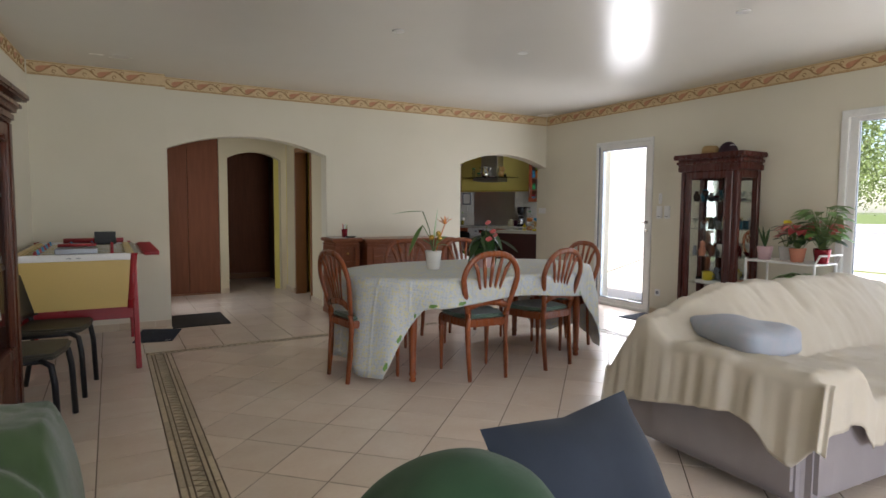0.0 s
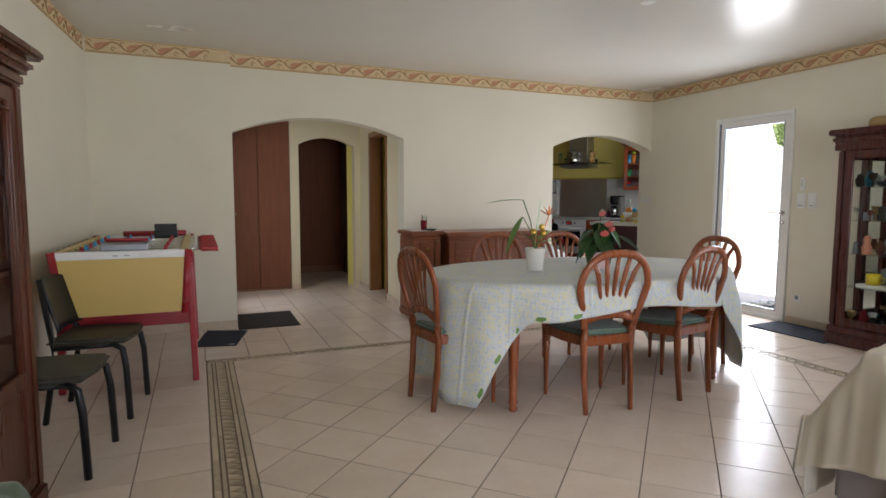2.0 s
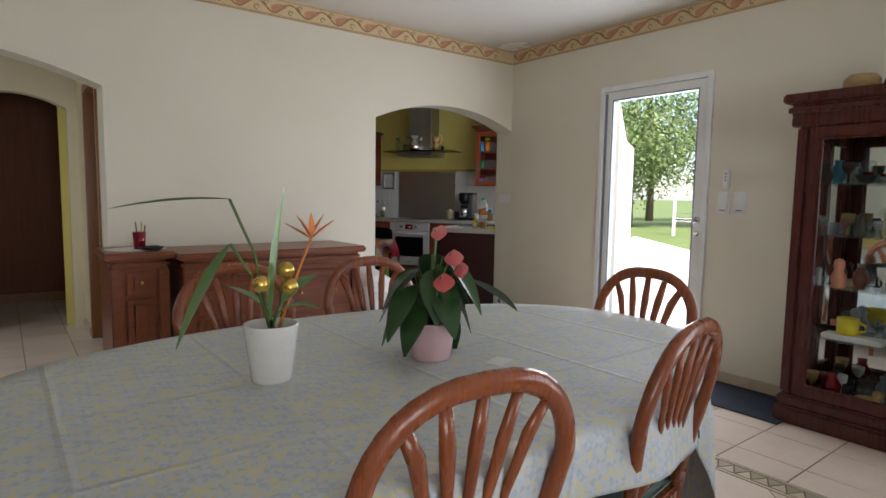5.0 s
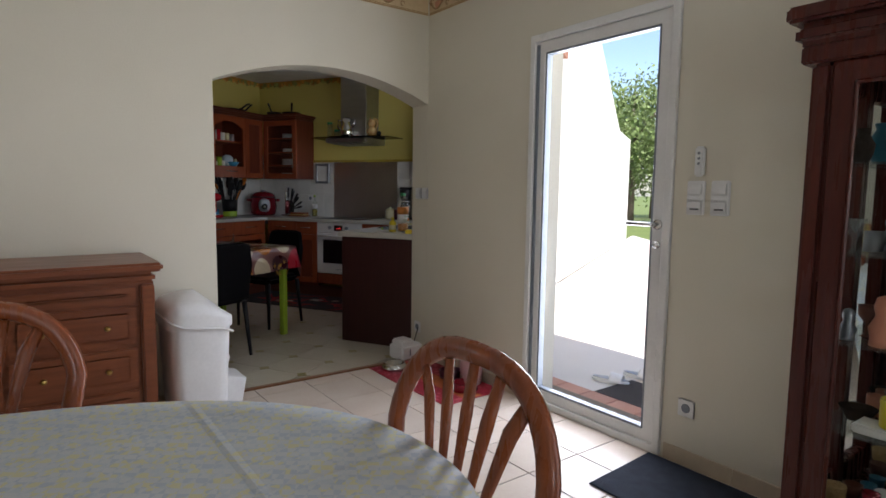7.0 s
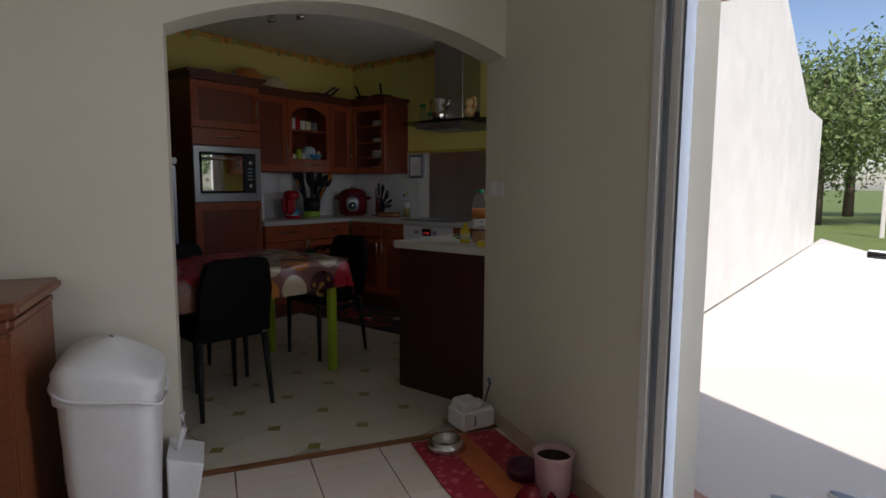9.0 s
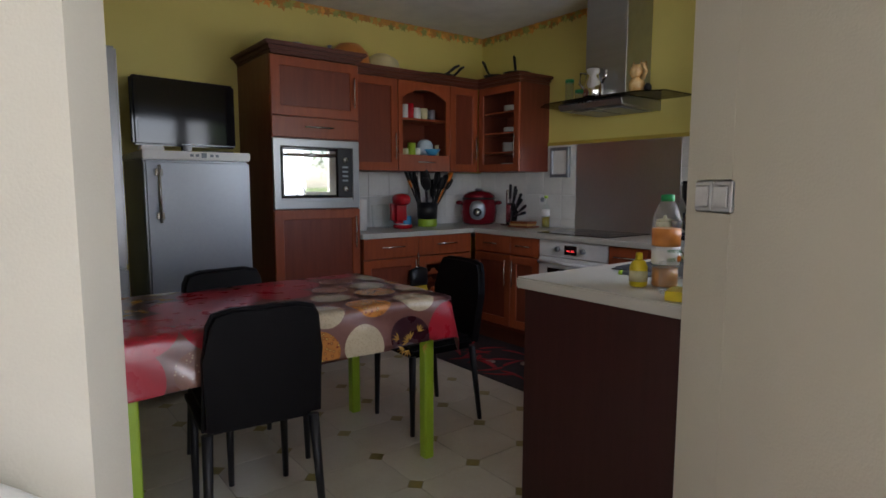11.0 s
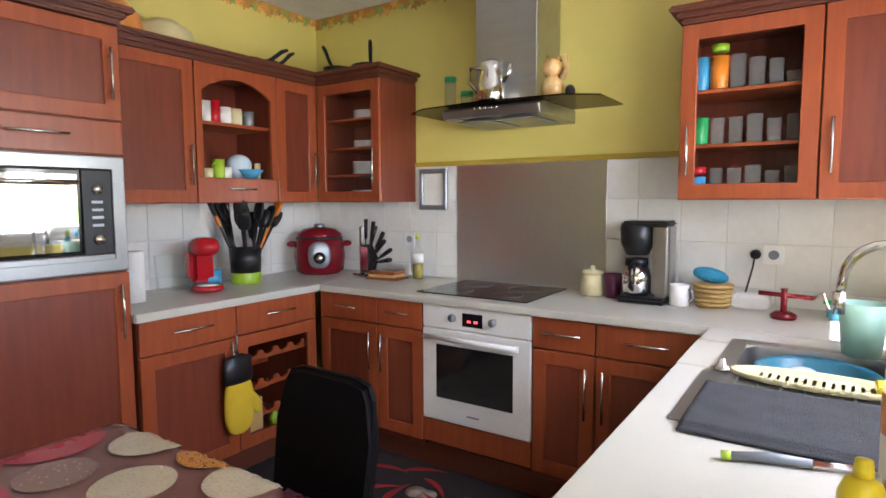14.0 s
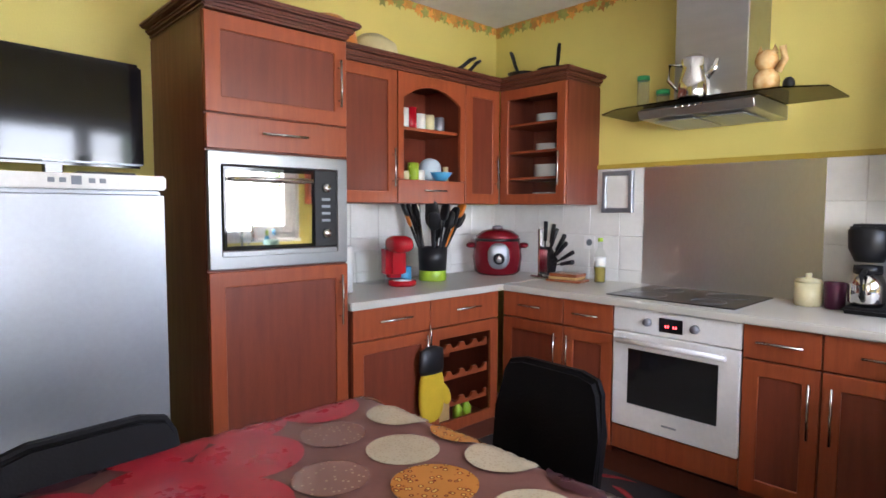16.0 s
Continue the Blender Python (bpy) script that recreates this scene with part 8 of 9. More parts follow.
# sink and things round it
sk = thing("sink", KM, "stainless steel sink with drainer set in the worktop", "sink")
b = bars(Build(), SX1 - SX0 + 0.12, SY1 - SY0 + 0.10, 0.05, 0, 0.004, 0, 0, 0.001)
rim = part("rim", b, M["steel"], sk, m=Matrix.Translation((SX0 - 0.06, SY0 - 0.05, TOP + 0.001)) @ Matrix(((1, 0, 0, 0), (0, 0, 1, 0), (0, 1, 0, 0), (0, 0, 0, 1))))


def basin(u, v):
    a = 2 * math.pi * u
    c, s = math.cos(a), math.sin(a)
    k = 1 - 0.10 * v if v < 0.8 else (0.92 * (1 - (v - 0.8) / 0.2))
    return Vector(((SX0 + SX1) / 2 + (SX1 - SX0) / 2 * k * math.copysign(abs(c) ** 0.4, c), (SY0 + SY1) / 2 + (SY1 - SY0) / 2 * k * math.copysign(abs(s) ** 0.4, s), TOP + 0.004 - 0.16 * min(1, v / 0.8)))


part("bowl", Build().grid(basin, 32, 10, True), M["steel"], sk)
part("drainer", Build().box(-1.64, -3.20, TOP + 0.0005, SX0 - 0.06, -2.71, TOP + 0.006, 0.003), M["steel"], sk)
for k in range(8):
    part("drainer_rib", Build().tube([(-1.60, -2.80 - 0.05 * k, TOP + 0.007), (SX0 - 0.08, -2.80 - 0.05 * k, TOP + 0.007)], 0.004, 6), M["steel"], sk)
solid("drain_plug", Build().lathe([(0.028, 0), (0.030, 0.006), (0.012, 0.012), (0.008, 0.03), (0, 0.032)], 18), M["chrome"], KM @ pose(-1.195, -2.755, TOP + 0.006), "chrome sink plug on the drainer", "plug")
ft = thing("tap", KM @ pose(-1.00, -3.22, TOP + 0.0005), "chrome kitchen tap with curved spout and lever", "tap")
part("base", Build().lathe([(0.026, 0), (0.026, 0.05), (0.018, 0.06), (0.014, 0.10)], 18), M["chrome"], ft)
part("spout", Build().tube([(0, 0, 0.08)] + [(0, 0.10 - 0.10 * math.cos(q), 0.25 + 0.10 * math.sin(q)) for q in [math.pi * k / 10 for k in range(11)]] + [(0, 0.205, 0.20)], 0.0125, 10, up=(1, 0, 0)), M["chrome"], ft)
part("spray_head", Build().lathe([(0.016, 0), (0.015, 0.06), (0, 0.06)], 14, pose(0, 0.206, 0.155)), M["nickel"], ft)
part("lever", Build().tube([(0.02, 0, 0.05), (0.05, 0.0, 0.06), (0.06, 0, 0.13)], 0.006, 8), M["chrome"], ft)
tu = thing("washing_up_tub", KM @ pose((SX0 + SX1) / 2, (SY0 + SY1) / 2 - 0.01, TOP - 0.15), "petrol blue round tub in the sink", "tub")
part("tub", Build().lathe([(0.11, 0), (0.145, 0.135), (0.155, 0.138), (0.150, 0.142), (0.138, 0.135), (0.105, 0.008), (0, 0.006)], 28), M["bluetub"], tu)
solid("plastic_bag", Build().blob(0.085, 0.06, 0.035, pose(0, 0, 0.035), 34, 20, 0.9, 0.6, 8.0), M["bag"], KM @ pose(-1.01, -2.93, TOP - 0.085), "pale blue crumpled plastic bag in the tub", "bag")
col = thing("draining_board", KM @ pose(-1.24, -2.98, TOP + 0.012, 0, 0, 88), "cream slotted plastic colander tray over the sink", "colander")
part("rim", Build().lathe([(0.195, 0), (0.205, 0.012), (0.198, 0.016), (0.185, 0.004)], 30, sy=0.34), M["creamware"], col)
part("plate", Build().lathe([(0.19, 0.002), (0.0, 0.001)], 30, sy=0.33), M["creamware"], col)
for k in range(14):
    part("slot", Build().box(-0.13 + 0.0195 * k, -0.03, 0.0025, -0.122 + 0.0195 * k, 0.03, 0.0040), M["kdark"], col)
solid("scourer", Build().box(-0.04, -0.03, 0, 0.04, 0.03, 0.022, 0.004, 2), M["lemon"], KM @ pose(-1.25, -3.12, TOP + 0.018), "yellow sponge on the colander", "sponge")


def wavy(u, v):
    x, y = -1.70 + 0.36 * u, -3.20 + 0.46 * v
    return Vector((x, y, TOP + 0.013 + 0.004 * noise.noise(Vector((x * 12, y * 12, 0))) - 0.006 * (1 if u < 0.1 else 0)))


dm = solid("drying_mat", Build().grid(wavy, 30, 36), M["darkcloth"], KM, "dark ribbed drying mat over the drainer", "mat")
dm.modifiers.new("thickness", "SOLIDIFY").thickness = 0.004
kn = thing("kitchen_knife", KM @ pose(-1.775, -2.87, TOP + 0.009, 0, 0, -72), "kitchen knife with black and lime handle", "knife")
part("handle", Build().tube([(-0.02, 0, 0), (0.04, 0.004, 0.002), (0.11, 0, 0)], [0.008, 0.011, 0.008], 8), M["pvcgrey"], kn)
part("end_cap", Build().tube([(-0.035, 0, 0), (-0.02, 0, 0)], 0.009, 8), M["lime"], kn)
part("blade", Build().prism([(0.11, -0.010), (0.28, -0.006), (0.31, 0.006), (0.11, 0.012)], -0.001, 0.001), M["chrome"], kn)

bt = thing("juice_bottle", KM @ pose(-1.90, -3.10, TOP + 0.0005), "nearly empty juice bottle with orange label", "bottle")
part("bottle", Build().lathe([(0.040, 0), (0.045, 0.008), (0.044, 0.10), (0.046, 0.20), (0.044, 0.235), (0.030, 0.275), (0.019, 0.29), (0.019, 0.305), (0, 0.306)], 24), M["tumbler"], bt)
part("juice", Build().lathe([(0.038, 0.004), (0.042, 0.012), (0.041, 0.065), (0, 0.065)], 22), M["juice"], bt)
part("label", Build().lathe([(0.0452, 0.08), (0.0458, 0.14)], 24), M["paperwhite"], bt)
part("label_band", Build().lathe([(0.0461, 0.141), (0.0468, 0.20)], 24), M["orangebowl"], bt)
part("cap", Build().lathe([(0.021, 0.29), (0.022, 0.292), (0.022, 0.312), (0, 0.313)], 18), M["greencap"], bt)


def words(name, text, size, m, mt, parent):
    """Raised lettering in the built-in font."""
    cu = bpy.data.curves.new(name, "FONT")
    cu.body, cu.size, cu.extrude, cu.align_x = text, size, 0.0004, "CENTER"
    tmp = bpy.data.objects.new(name, cu)
    scene.collection.objects.link(tmp)
    me = bpy.data.meshes.new_from_object(tmp.evaluated_get(bpy.context.evaluated_depsgraph_get()))
    bpy.data.objects.remove(tmp)
    me.materials.clear()
    me.materials.append(mt)
    ob = new(name, me)
    ob.parent, ob.matrix_basis = parent, m
    return ob


FACE = pose(0, 0, 0, 0, 0, -22)
words("lettering", "PETIT DEJ", 0.013, FACE @ pose(0, -0.0458, 0.122, 90), M["greencap"], bt)
words("lettering", "100%", 0.016, FACE @ pose(-0.012, -0.0462, 0.092, 90), M["leaf2"], bt)
part("fruit_print", Build().blob(0.013, 0.002, 0.012, FACE @ pose(0.018, -0.0415, 0.10), 12, 8), M["orange"], bt)
lm = thing("lemon_juice", KM @ pose(-1.955, -3.035, TOP + 0.0005), "small yellow lemon juice bottle", "bottle")
part("bottle", Build().lathe([(0.026, 0), (0.030, 0.006), (0.030, 0.065), (0.022, 0.085), (0.013, 0.092), (0, 0.093)], 20), M["lemon"], lm)
part("cap", Build().lathe([(0.013, 0.092), (0.011, 0.115), (0, 0.117)], 14), M["lemon"], lm)
part("label", Build().lathe([(0.0304, 0.018), (0.0304, 0.055)], 20), M["creamware"], lm)
vessel("drinking_glass", tumbler(0.04, 0.10), "jarglass", KM @ pose(-1.99, -3.18, TOP + 0.0005), "clear tumbler on the peninsula", "glass", "", 20)
solid("tea_box", Build().box(-0.05, -0.035, 0, 0.05, 0.035, 0.03, 0.002), M["lemon"], KM @ pose(-2.06, -3.25, TOP + 0.0005, 0, 0, 20), "small yellow packet on the peninsula", "packet")
for x, y, mk, lb in ((-0.78, -3.20, "bluewipe", "blue"), (-0.70, -3.23, "jarglass", "clear")):
    dt = thing("detergent_bottle", KM @ pose(x, y, TOP + 0.0005), "%s washing-up liquid bottle behind the sink" % lb, "bottle", "bottles behind the sink")
    part("bottle", Build().lathe([(0.033, 0), (0.036, 0.01), (0.038, 0.13), (0.02, 0.17), (0.014, 0.19)], 18, sy=0.7), M[mk], dt)
    part("cap", Build().lathe([(0.015, 0.19), (0.014, 0.225), (0.006, 0.24), (0, 0.24)], 14), M["skyblue" if mk == "jarglass" else "lime"], dt)
    part("label", Build().lathe([(0.0385, 0.04), (0.0388, 0.11)], 18, sy=0.71), M["paperwhite"], dt)
vessel("measuring_jug", [(0.05, 0), (0.065, 0.16), (0.062, 0.16), (0.048, 0.005), (0, 0.005)], "mint", KM @ pose(-0.80, -3.08, TOP + 0.0005), "pale green plastic jug by the sink", "jug", "", 20)

# oven glove and box hung on the base cabinet
gv = thing("oven_mitt", KM @ pose(-1.185, -0.640, 0.29) @ Matrix.Scale(1.22, 4), "yellow oven mitt with black cuff hanging from a handle", "oven mitt")
part("mitt", Build().blob(0.068, 0.020, 0.12, pose(0, 0, 0.08), 20, 14, 0.75).blob(0.026, 0.017, 0.055, pose(0.072, 0, 0.07, 0, -28), 14, 10, 0.85), M["mitt"], gv)
part("cuff", Build().lathe([(0.062, 0.17), (0.068, 0.19), (0.064, 0.27), (0.02, 0.285), (0, 0.285)], 20, sy=0.3), M["black"], gv)
part("loop", Build().tube([(0, 0.005, 0.28), (0.006, 0.008, 0.33), (0, 0.012, 0.37)], 0.004, 6), M["nickel"], gv)
solid("rice_box", Build().box(-0.05, -0.02, 0, 0.05, 0.02, 0.17, 0.003).box(-0.045, -0.021, 0.09, 0.045, -0.0205, 0.15), M["wicker"], KM @ pose(-1.05, -0.563, 0.195), "cardboard food box in the wine rack", "box")
for k in range(2):
    vessel("small_bottle", [(0.028, 0), (0.03, 0.05), (0.012, 0.08), (0.012, 0.095), (0, 0.096)], "lime", KM @ pose(-0.86 + 0.07 * k, -0.50, 0.15), "small green bottle in the wine rack", "bottle", "bottles in the rack", 14)

# refrigerators and television
fg = thing("refrigerator", KM, "silver grey refrigerator with bar handle", "refrigerator")
part("body", Build().box(-3.03, -0.60, 0.03, -2.45, -0.03, 1.40, 0.006), M["silver"], fg)
part("door", Build().box(-3.03, -0.66, 0.06, -2.45, -0.603, 1.385, 0.012, 3), M["silver"], fg)
part("top", Build().box(-3.035, -0.665, 1.392, -2.445, -0.03, 1.44, 0.006, 2), M["whitemetal"], fg)
part("handle", Build().tube([(-2.965, -0.71, 1.04), (-2.965, -0.71, 1.36)], 0.010, 8).box(-2.985, -0.71, 1.06, -2.945, -0.66, 1.10, 0.004).box(-2.985, -0.71, 1.30, -2.945, -0.66, 1.34, 0.004), M["nickel"], fg)
for k in range(4):
    part("button", Build().box(-2.79 + 0.03 * k + 0.05 * (k > 1), -0.668, 1.41, -2.772 + 0.03 * k + 0.05 * (k > 1), -0.664, 1.425), M["pvcgrey"], fg)
part("display", Build().box(-2.728, -0.668, 1.404, -2.700, -0.664, 1.432), M["pvcgrey"], fg)
tv = thing("television", KM @ pose(-2.715, -0.30, 1.4405, 0, 0, 7), "small black flat television on the refrigerator", "television")
part("foot", Build().prism([(-0.13, -0.08), (0.13, -0.08), (0.11, 0.08), (-0.11, 0.08)], 0.0, 0.012, None, 0.004).box(-0.03, -0.01, 0.012, 0.03, 0.02, 0.06, 0.004), M["blackgloss"], tv)
part("casing", Build().box(-0.312, -0.025, 0.045, 0.312, 0.035, 0.45, 0.014, 3), M["blackgloss"], tv)
part("screen", Build().box(-0.285, -0.0275, 0.085, 0.285, -0.0245, 0.42), M["screen"], tv)
part("trim_strip", Build().box(-0.04, -0.029, 0.055, 0.30, -0.025, 0.062), M["silver"], tv)
solid("router_box", Build().box(-0.06, -0.05, 0, 0.06, 0.05, 0.03, 0.006, 2), M["whitemetal"], KM @ pose(-2.97, -0.56, 1.4405), "small white box on the refrigerator", "box")
solid("receiver", Build().box(-0.09, -0.06, 0, 0.09, 0.06, 0.012, 0.004, 2), M["black"], KM @ pose(-2.60, -0.50, 1.4405), "flat black receiver under the television", "receiver")
bf = thing("refrigerator", KM, "tall brushed steel fridge freezer with magnets", "refrigerator")
part("body", Build().box(-3.74, -0.66, 0.03, -3.14, -0.03, 1.96, 0.006), M["silver"], bf)
part("upper_door", Build().box(-3.74, -0.72, 0.815, -3.14, -0.663, 1.96, 0.012, 3), M["fridge"], bf)
part("lower_door", Build().box(-3.74, -0.72, 0.05, -3.14, -0.663, 0.805, 0.012, 3), M["fridge"], bf)
rng = random.Random(8)
for k in range(16):
    solid("fridge_magnet", Build().box(0, -0.02 - 0.02 * rng.random(), -0.02, 0.008, 0.02, 0.02 + 0.04 * rng.random(), 0.003), M[rng.choice(["redgloss", "lemon", "paperwhite", "black", "greencap", "pinkflower", "skyblue"])], KM @ pose(-3.139, -0.58 + 0.45 * rng.random(), 1.05 + 0.8 * rng.random()), "small colourful magnet on the fridge side", "magnet", "fridge magnets")


# ---- kitchen table with oilcloth ----
KT = KM @ pose(-2.78, -1.77, 0)
TXK, TYK, TZK = 0.66, 0.40, 0.757
kt = thing("kitchen_table", KT, "kitchen table with lime green legs", "table")
part("tabletop", Build().box(-TXK, -TYK, TZK - 0.03, TXK, TYK, TZK, 0.006, 2), M["whitemetal"], kt)
for sx in (-1, 1):
    for sy in (-1, 1):
        part("leg", Build().box(sx * 0.60 - 0.025, sy * 0.34 - 0.025, 0, sx * 0.60 + 0.025, sy * 0.34 + 0.025, TZK - 0.031, 0.006), M["lime"], kt)


def oilcloth(u, v):
    """Rectangle over the table; the overhang falls in soft folds."""
    x, y = (u - 0.5) * 2 * (TXK + 0.20), (v - 0.5) * 2 * (TYK + 0.20)
    cx, cy = min(max(x, -TXK - 0.006), TXK + 0.006), min(max(y, -TYK - 0.006), TYK + 0.006)
    ox, oy = x - cx, y - cy
    d = math.hypot(ox, oy)
    f = 0.012 * math.sin(14 * (x + y)) * min(1, d / 0.1)
    k = min(d, 0.012) + 0.16 * d
    nx, ny = (ox / d, oy / d) if d > 1e-6 else (0, 0)
    return Vector((cx + nx * (k + f), cy + ny * (k + f), TZK + 0.004 - max(0, d - 0.008) * 0.96))


oc = solid("oilcloth", Build().grid(oilcloth, 70, 50), M["oilcloth"], KT, "red oilcloth printed with beige and dark discs", "tablecloth")
oc.modifiers.new("thickness", "SOLIDIFY").thickness = 0.0015


def cloth_disc(cx, cy, r, mk, lift, label=""):
    """A printed disc that follows the cloth."""
    b = Build()
    LX, LY = TXK + 0.20, TYK + 0.20

    def pt(u, v):
        a = 2 * math.pi * u
        x = min(max(cx + r * v * math.cos(a), -LX), LX)
        y = min(max(cy + r * v * math.sin(a), -LY), LY)
        p = oilcloth(x / (2 * LX) + 0.5, y / (2 * LY) + 0.5)
        ox, oy = max(0, abs(x) - TXK) * (1 if x > 0 else -1), max(0, abs(y) - TYK) * (1 if y > 0 else -1)
        nrm = Vector((ox, oy, 0)).normalized() if (ox or oy) else Vector((0, 0, 1))
        return p + nrm * lift
    b.grid(pt, 28, 6, True)
    bmesh.ops.remove_doubles(b.bm, verts=b.bm.verts, dist=1e-5)
    return part("printed_disc", b, M[mk], oc)


rng = random.Random(12)
DISC = ["ocred", "oclinen", "ocplum", "ocred", "ocorange", "ocred", "octaupe", "oclinen"]
n = 0
for i in range(9):
    for j in range(7):
        cx, cy = -0.84 + 0.21 * i + 0.06 * (j % 2) + 0.03 * rng.random(), -0.58 + 0.195 * j + 0.03 * rng.random()
        mk = DISC[(i * 3 + j * 5) % 8]
        r = {"ocred": 0.122, "oclinen": 0.088, "ocplum": 0.098, "ocorange": 0.092, "octaupe": 0.082}[mk]
        lift = 0.0026 + 0.0004 * (n % 9)
        n += 1
        cloth_disc(cx, cy, r, mk, lift)
        if mk == "ocplum" and abs(cx) < TXK - 0.02 and abs(cy) < TYK - 0.02:
            sp = Build()
            for q in range(9):
                a0, rr = rng.random() * 6.28, 0.02 + 0.05 * rng.random()
                ax, ay = cx + rr * math.cos(a0), cy + rr * math.sin(a0)
                for w in range(4):
                    a1 = a0 + (w - 1.5) * 0.5
                    ex, ey = ax + 0.035 * math.cos(a1), ay + 0.035 * math.sin(a1)
                    nx, ny = -math.sin(a1) * 0.0035, math.cos(a1) * 0.0035
                    mx, my = (ax + ex) / 2, (ay + ey) / 2
                    sp.prism([(ax, ay), (mx - nx, my - ny), (ex, ey), (mx + nx, my + ny)][::1], TZK + 0.0042 + lift, TZK + 0.0046 + lift)
            tagged(part("bamboo_print", sp, M["ocgold"], oc), kind="stuff")
        if mk == "ocplum" and cy <= -TYK + 0.02 and cx < TXK:
            sp = Build()
            for q in range(7):
                a0, rr = rng.random() * 6.28, 0.065 * rng.random()
                px, pz = cx + rr * math.cos(a0), max(-0.19, min(-0.02, (cy + TYK) * 0.96 + rr * math.sin(a0)))
                for w in range(4):
                    a1 = a0 + (w - 1.5) * 0.5
                    ax_ = Matrix.Translation((px, -TYK - 0.022 - 0.17 * abs(pz), TZK + pz))
                    sp.prism([(0, 0), (0.017 * math.cos(a1) + 0.003 * math.sin(a1), 0.017 * math.sin(a1) - 0.003 * math.cos(a1)), (0.036 * math.cos(a1), 0.036 * math.sin(a1)), (0.017 * math.cos(a1) - 0.003 * math.sin(a1), 0.017 * math.sin(a1) + 0.003 * math.cos(a1))], 0.0, 0.0006, ax_ @ Matrix(((1, 0, 0, 0), (0, 0, -1, 0), (0, 1, 0, 0), (0, 0, 0, 1))))
            tagged(part("bamboo_print", sp, M["ocgold"], oc), kind="stuff")


def leather_chair():
    ch = thing("kitchen_chair", pose(0, 0, 0), "black leather kitchen chair with tapered legs", "chair", "chairs round the kitchen table")
    part("seat", Build().box(-0.205, -0.20, 0.40, 0.205, 0.21, 0.465, 0.025, 3), M["leather"], ch)
    out = [(-0.205, 0.43), (0.205, 0.43), (0.200, 0.68), (0.188, 0.80), (0.168, 0.838), (0.11, 0.853), (-0.11, 0.853), (-0.168, 0.838), (-0.188, 0.80), (-0.200, 0.68)]
    part("backrest", Build().prism(out, 0.0, 0.045, pose(0, -0.185, 0.0) @ Matrix(((1, 0, 0, 0), (0, -0.14, -1, 0.06), (0, 1, 0, 0), (0, 0, 0, 1))), 0.014, 3), M["leather"], ch)
    for sx in (-1, 1):
        part("front_leg", Build().tube([(0.18 * sx, 0.18, 0), (0.175 * sx, 0.175, 0.41)], [0.012, 0.019], 8), M["black"], ch)
        part("back_leg", Build().tube([(0.20 * sx, -0.235, 0), (0.185 * sx, -0.19, 0.41)], [0.012, 0.020], 8), M["black"], ch)
    return ch


k1 = leather_chair()
k1.matrix_basis = KM @ pose(-1.925, -1.72, 0, 0, 0, 88)
copy_thing(k1, KM @ pose(-2.965, -2.045, 0, 0, 0, -6))
copy_thing(k1, KM @ pose(-2.82, -1.63, 0, 0, 0, 186))

# printed rug in front of the worktops
rg = thing("kitchen_rug", KM @ pose(0, 0, 0.0036), "black kitchen rug printed with chilies and spices", "rug")
part("rug", Build().prism([(-0.54, -0.56), (-1.22, -0.56), (-1.22, -2.5), (-0.54, -2.5)], 0, 0.006, None, 0.002), M["rug"], rg)
rng = random.Random(6)
for k in range(30):
    x, y = -0.66 - 0.46 * rng.random(), -0.75 - 1.5 * rng.random()
    a = rng.random() * 6.28
    part("chili_print", Build().tube([(x + 0.032 * q * math.cos(a) + 0.006 * q * q * math.sin(a) * 0.5, y + 0.032 * q * math.sin(a) - 0.003 * q * q * math.cos(a), 0.006) for q in range(7)], [0.004, 0.016, 0.019, 0.018, 0.014, 0.009, 0.002], 6, 0.12), M["chili"], rg)
for k in range(5):
    x, y = -0.72 - 0.36 * rng.random(), -0.85 - 1.4 * rng.random()
    part("garlic_print", Build().lathe([(0.035 + 0.02 * rng.random(), 0.0064), (0, 0.0068)], 14, pose(x, y, 0)), M["garlic"], rg)

# ---- floors, piece by piece ----
def clip_poly(poly, x0, y0, x1, y1):
    for ax, lim, sgn in ((0, x0, 1), (0, x1, -1), (1, y0, 1), (1, y1, -1)):
        out = []
        for i, p in enumerate(poly):
            q = poly[(i + 1) % len(poly)]
            dp, dq = sgn * (p[ax] - lim), sgn * (q[ax] - lim)
            if dp >= 0:
                out.append(p)
            if (dp >= 0) != (dq >= 0):
                t = dp / (dp - dq)
                out.append((p[0] + t * (q[0] - p[0]), p[1] + t * (q[1] - p[1])))
        poly = out
        if len(poly) < 3:
            return []
    return poly


def shrunk(poly, g):
    cx, cy = sum(p[0] for p in poly) / len(poly), sum(p[1] for p in poly) / len(poly)
    rad = max(math.hypot(p[0] - cx, p[1] - cy) for p in poly)
    f = max(0.2, 1 - g * 1.41 / max(rad, 0.02))
    return [(cx + (x - cx) * f, cy + (y - cy) * f) for x, y in poly], (cx, cy)


def ccw(poly):
    return poly if sum(a[0] * b[1] - b[0] * a[1] for a, b in zip(poly, poly[1:] + poly[:1])) > 0 else poly[::-1]


floor = setting("floor", Build().box(-1.7, -3.3, -0.06, 6.0, 9.8, -0.0035), M["joint"], "pink-beige ceramic tile floor, laid diagonally inside a mosaic border")
INV = KM.inverted()
kfloor = setting("kitchen_floor", Build().prism(ccw([tuple(INV @ Vector((x, y, 0)))[:2] for x, y in [(4.19, 6.10), (5.66, 6.10)] + KPLAN[1:] + [(4.19, 6.24)]]), -0.003, 0.0005), M["kjoint"], "white octagonal tile floor with olive cabochons", KM)
polys = []
IX0, IX1, IY0, IY1 = 0.465, 4.370, -2.4, 4.745      # diagonal field
T = 0.321
h = T / math.sqrt(2)
ox, oy = 0.653, 2.521
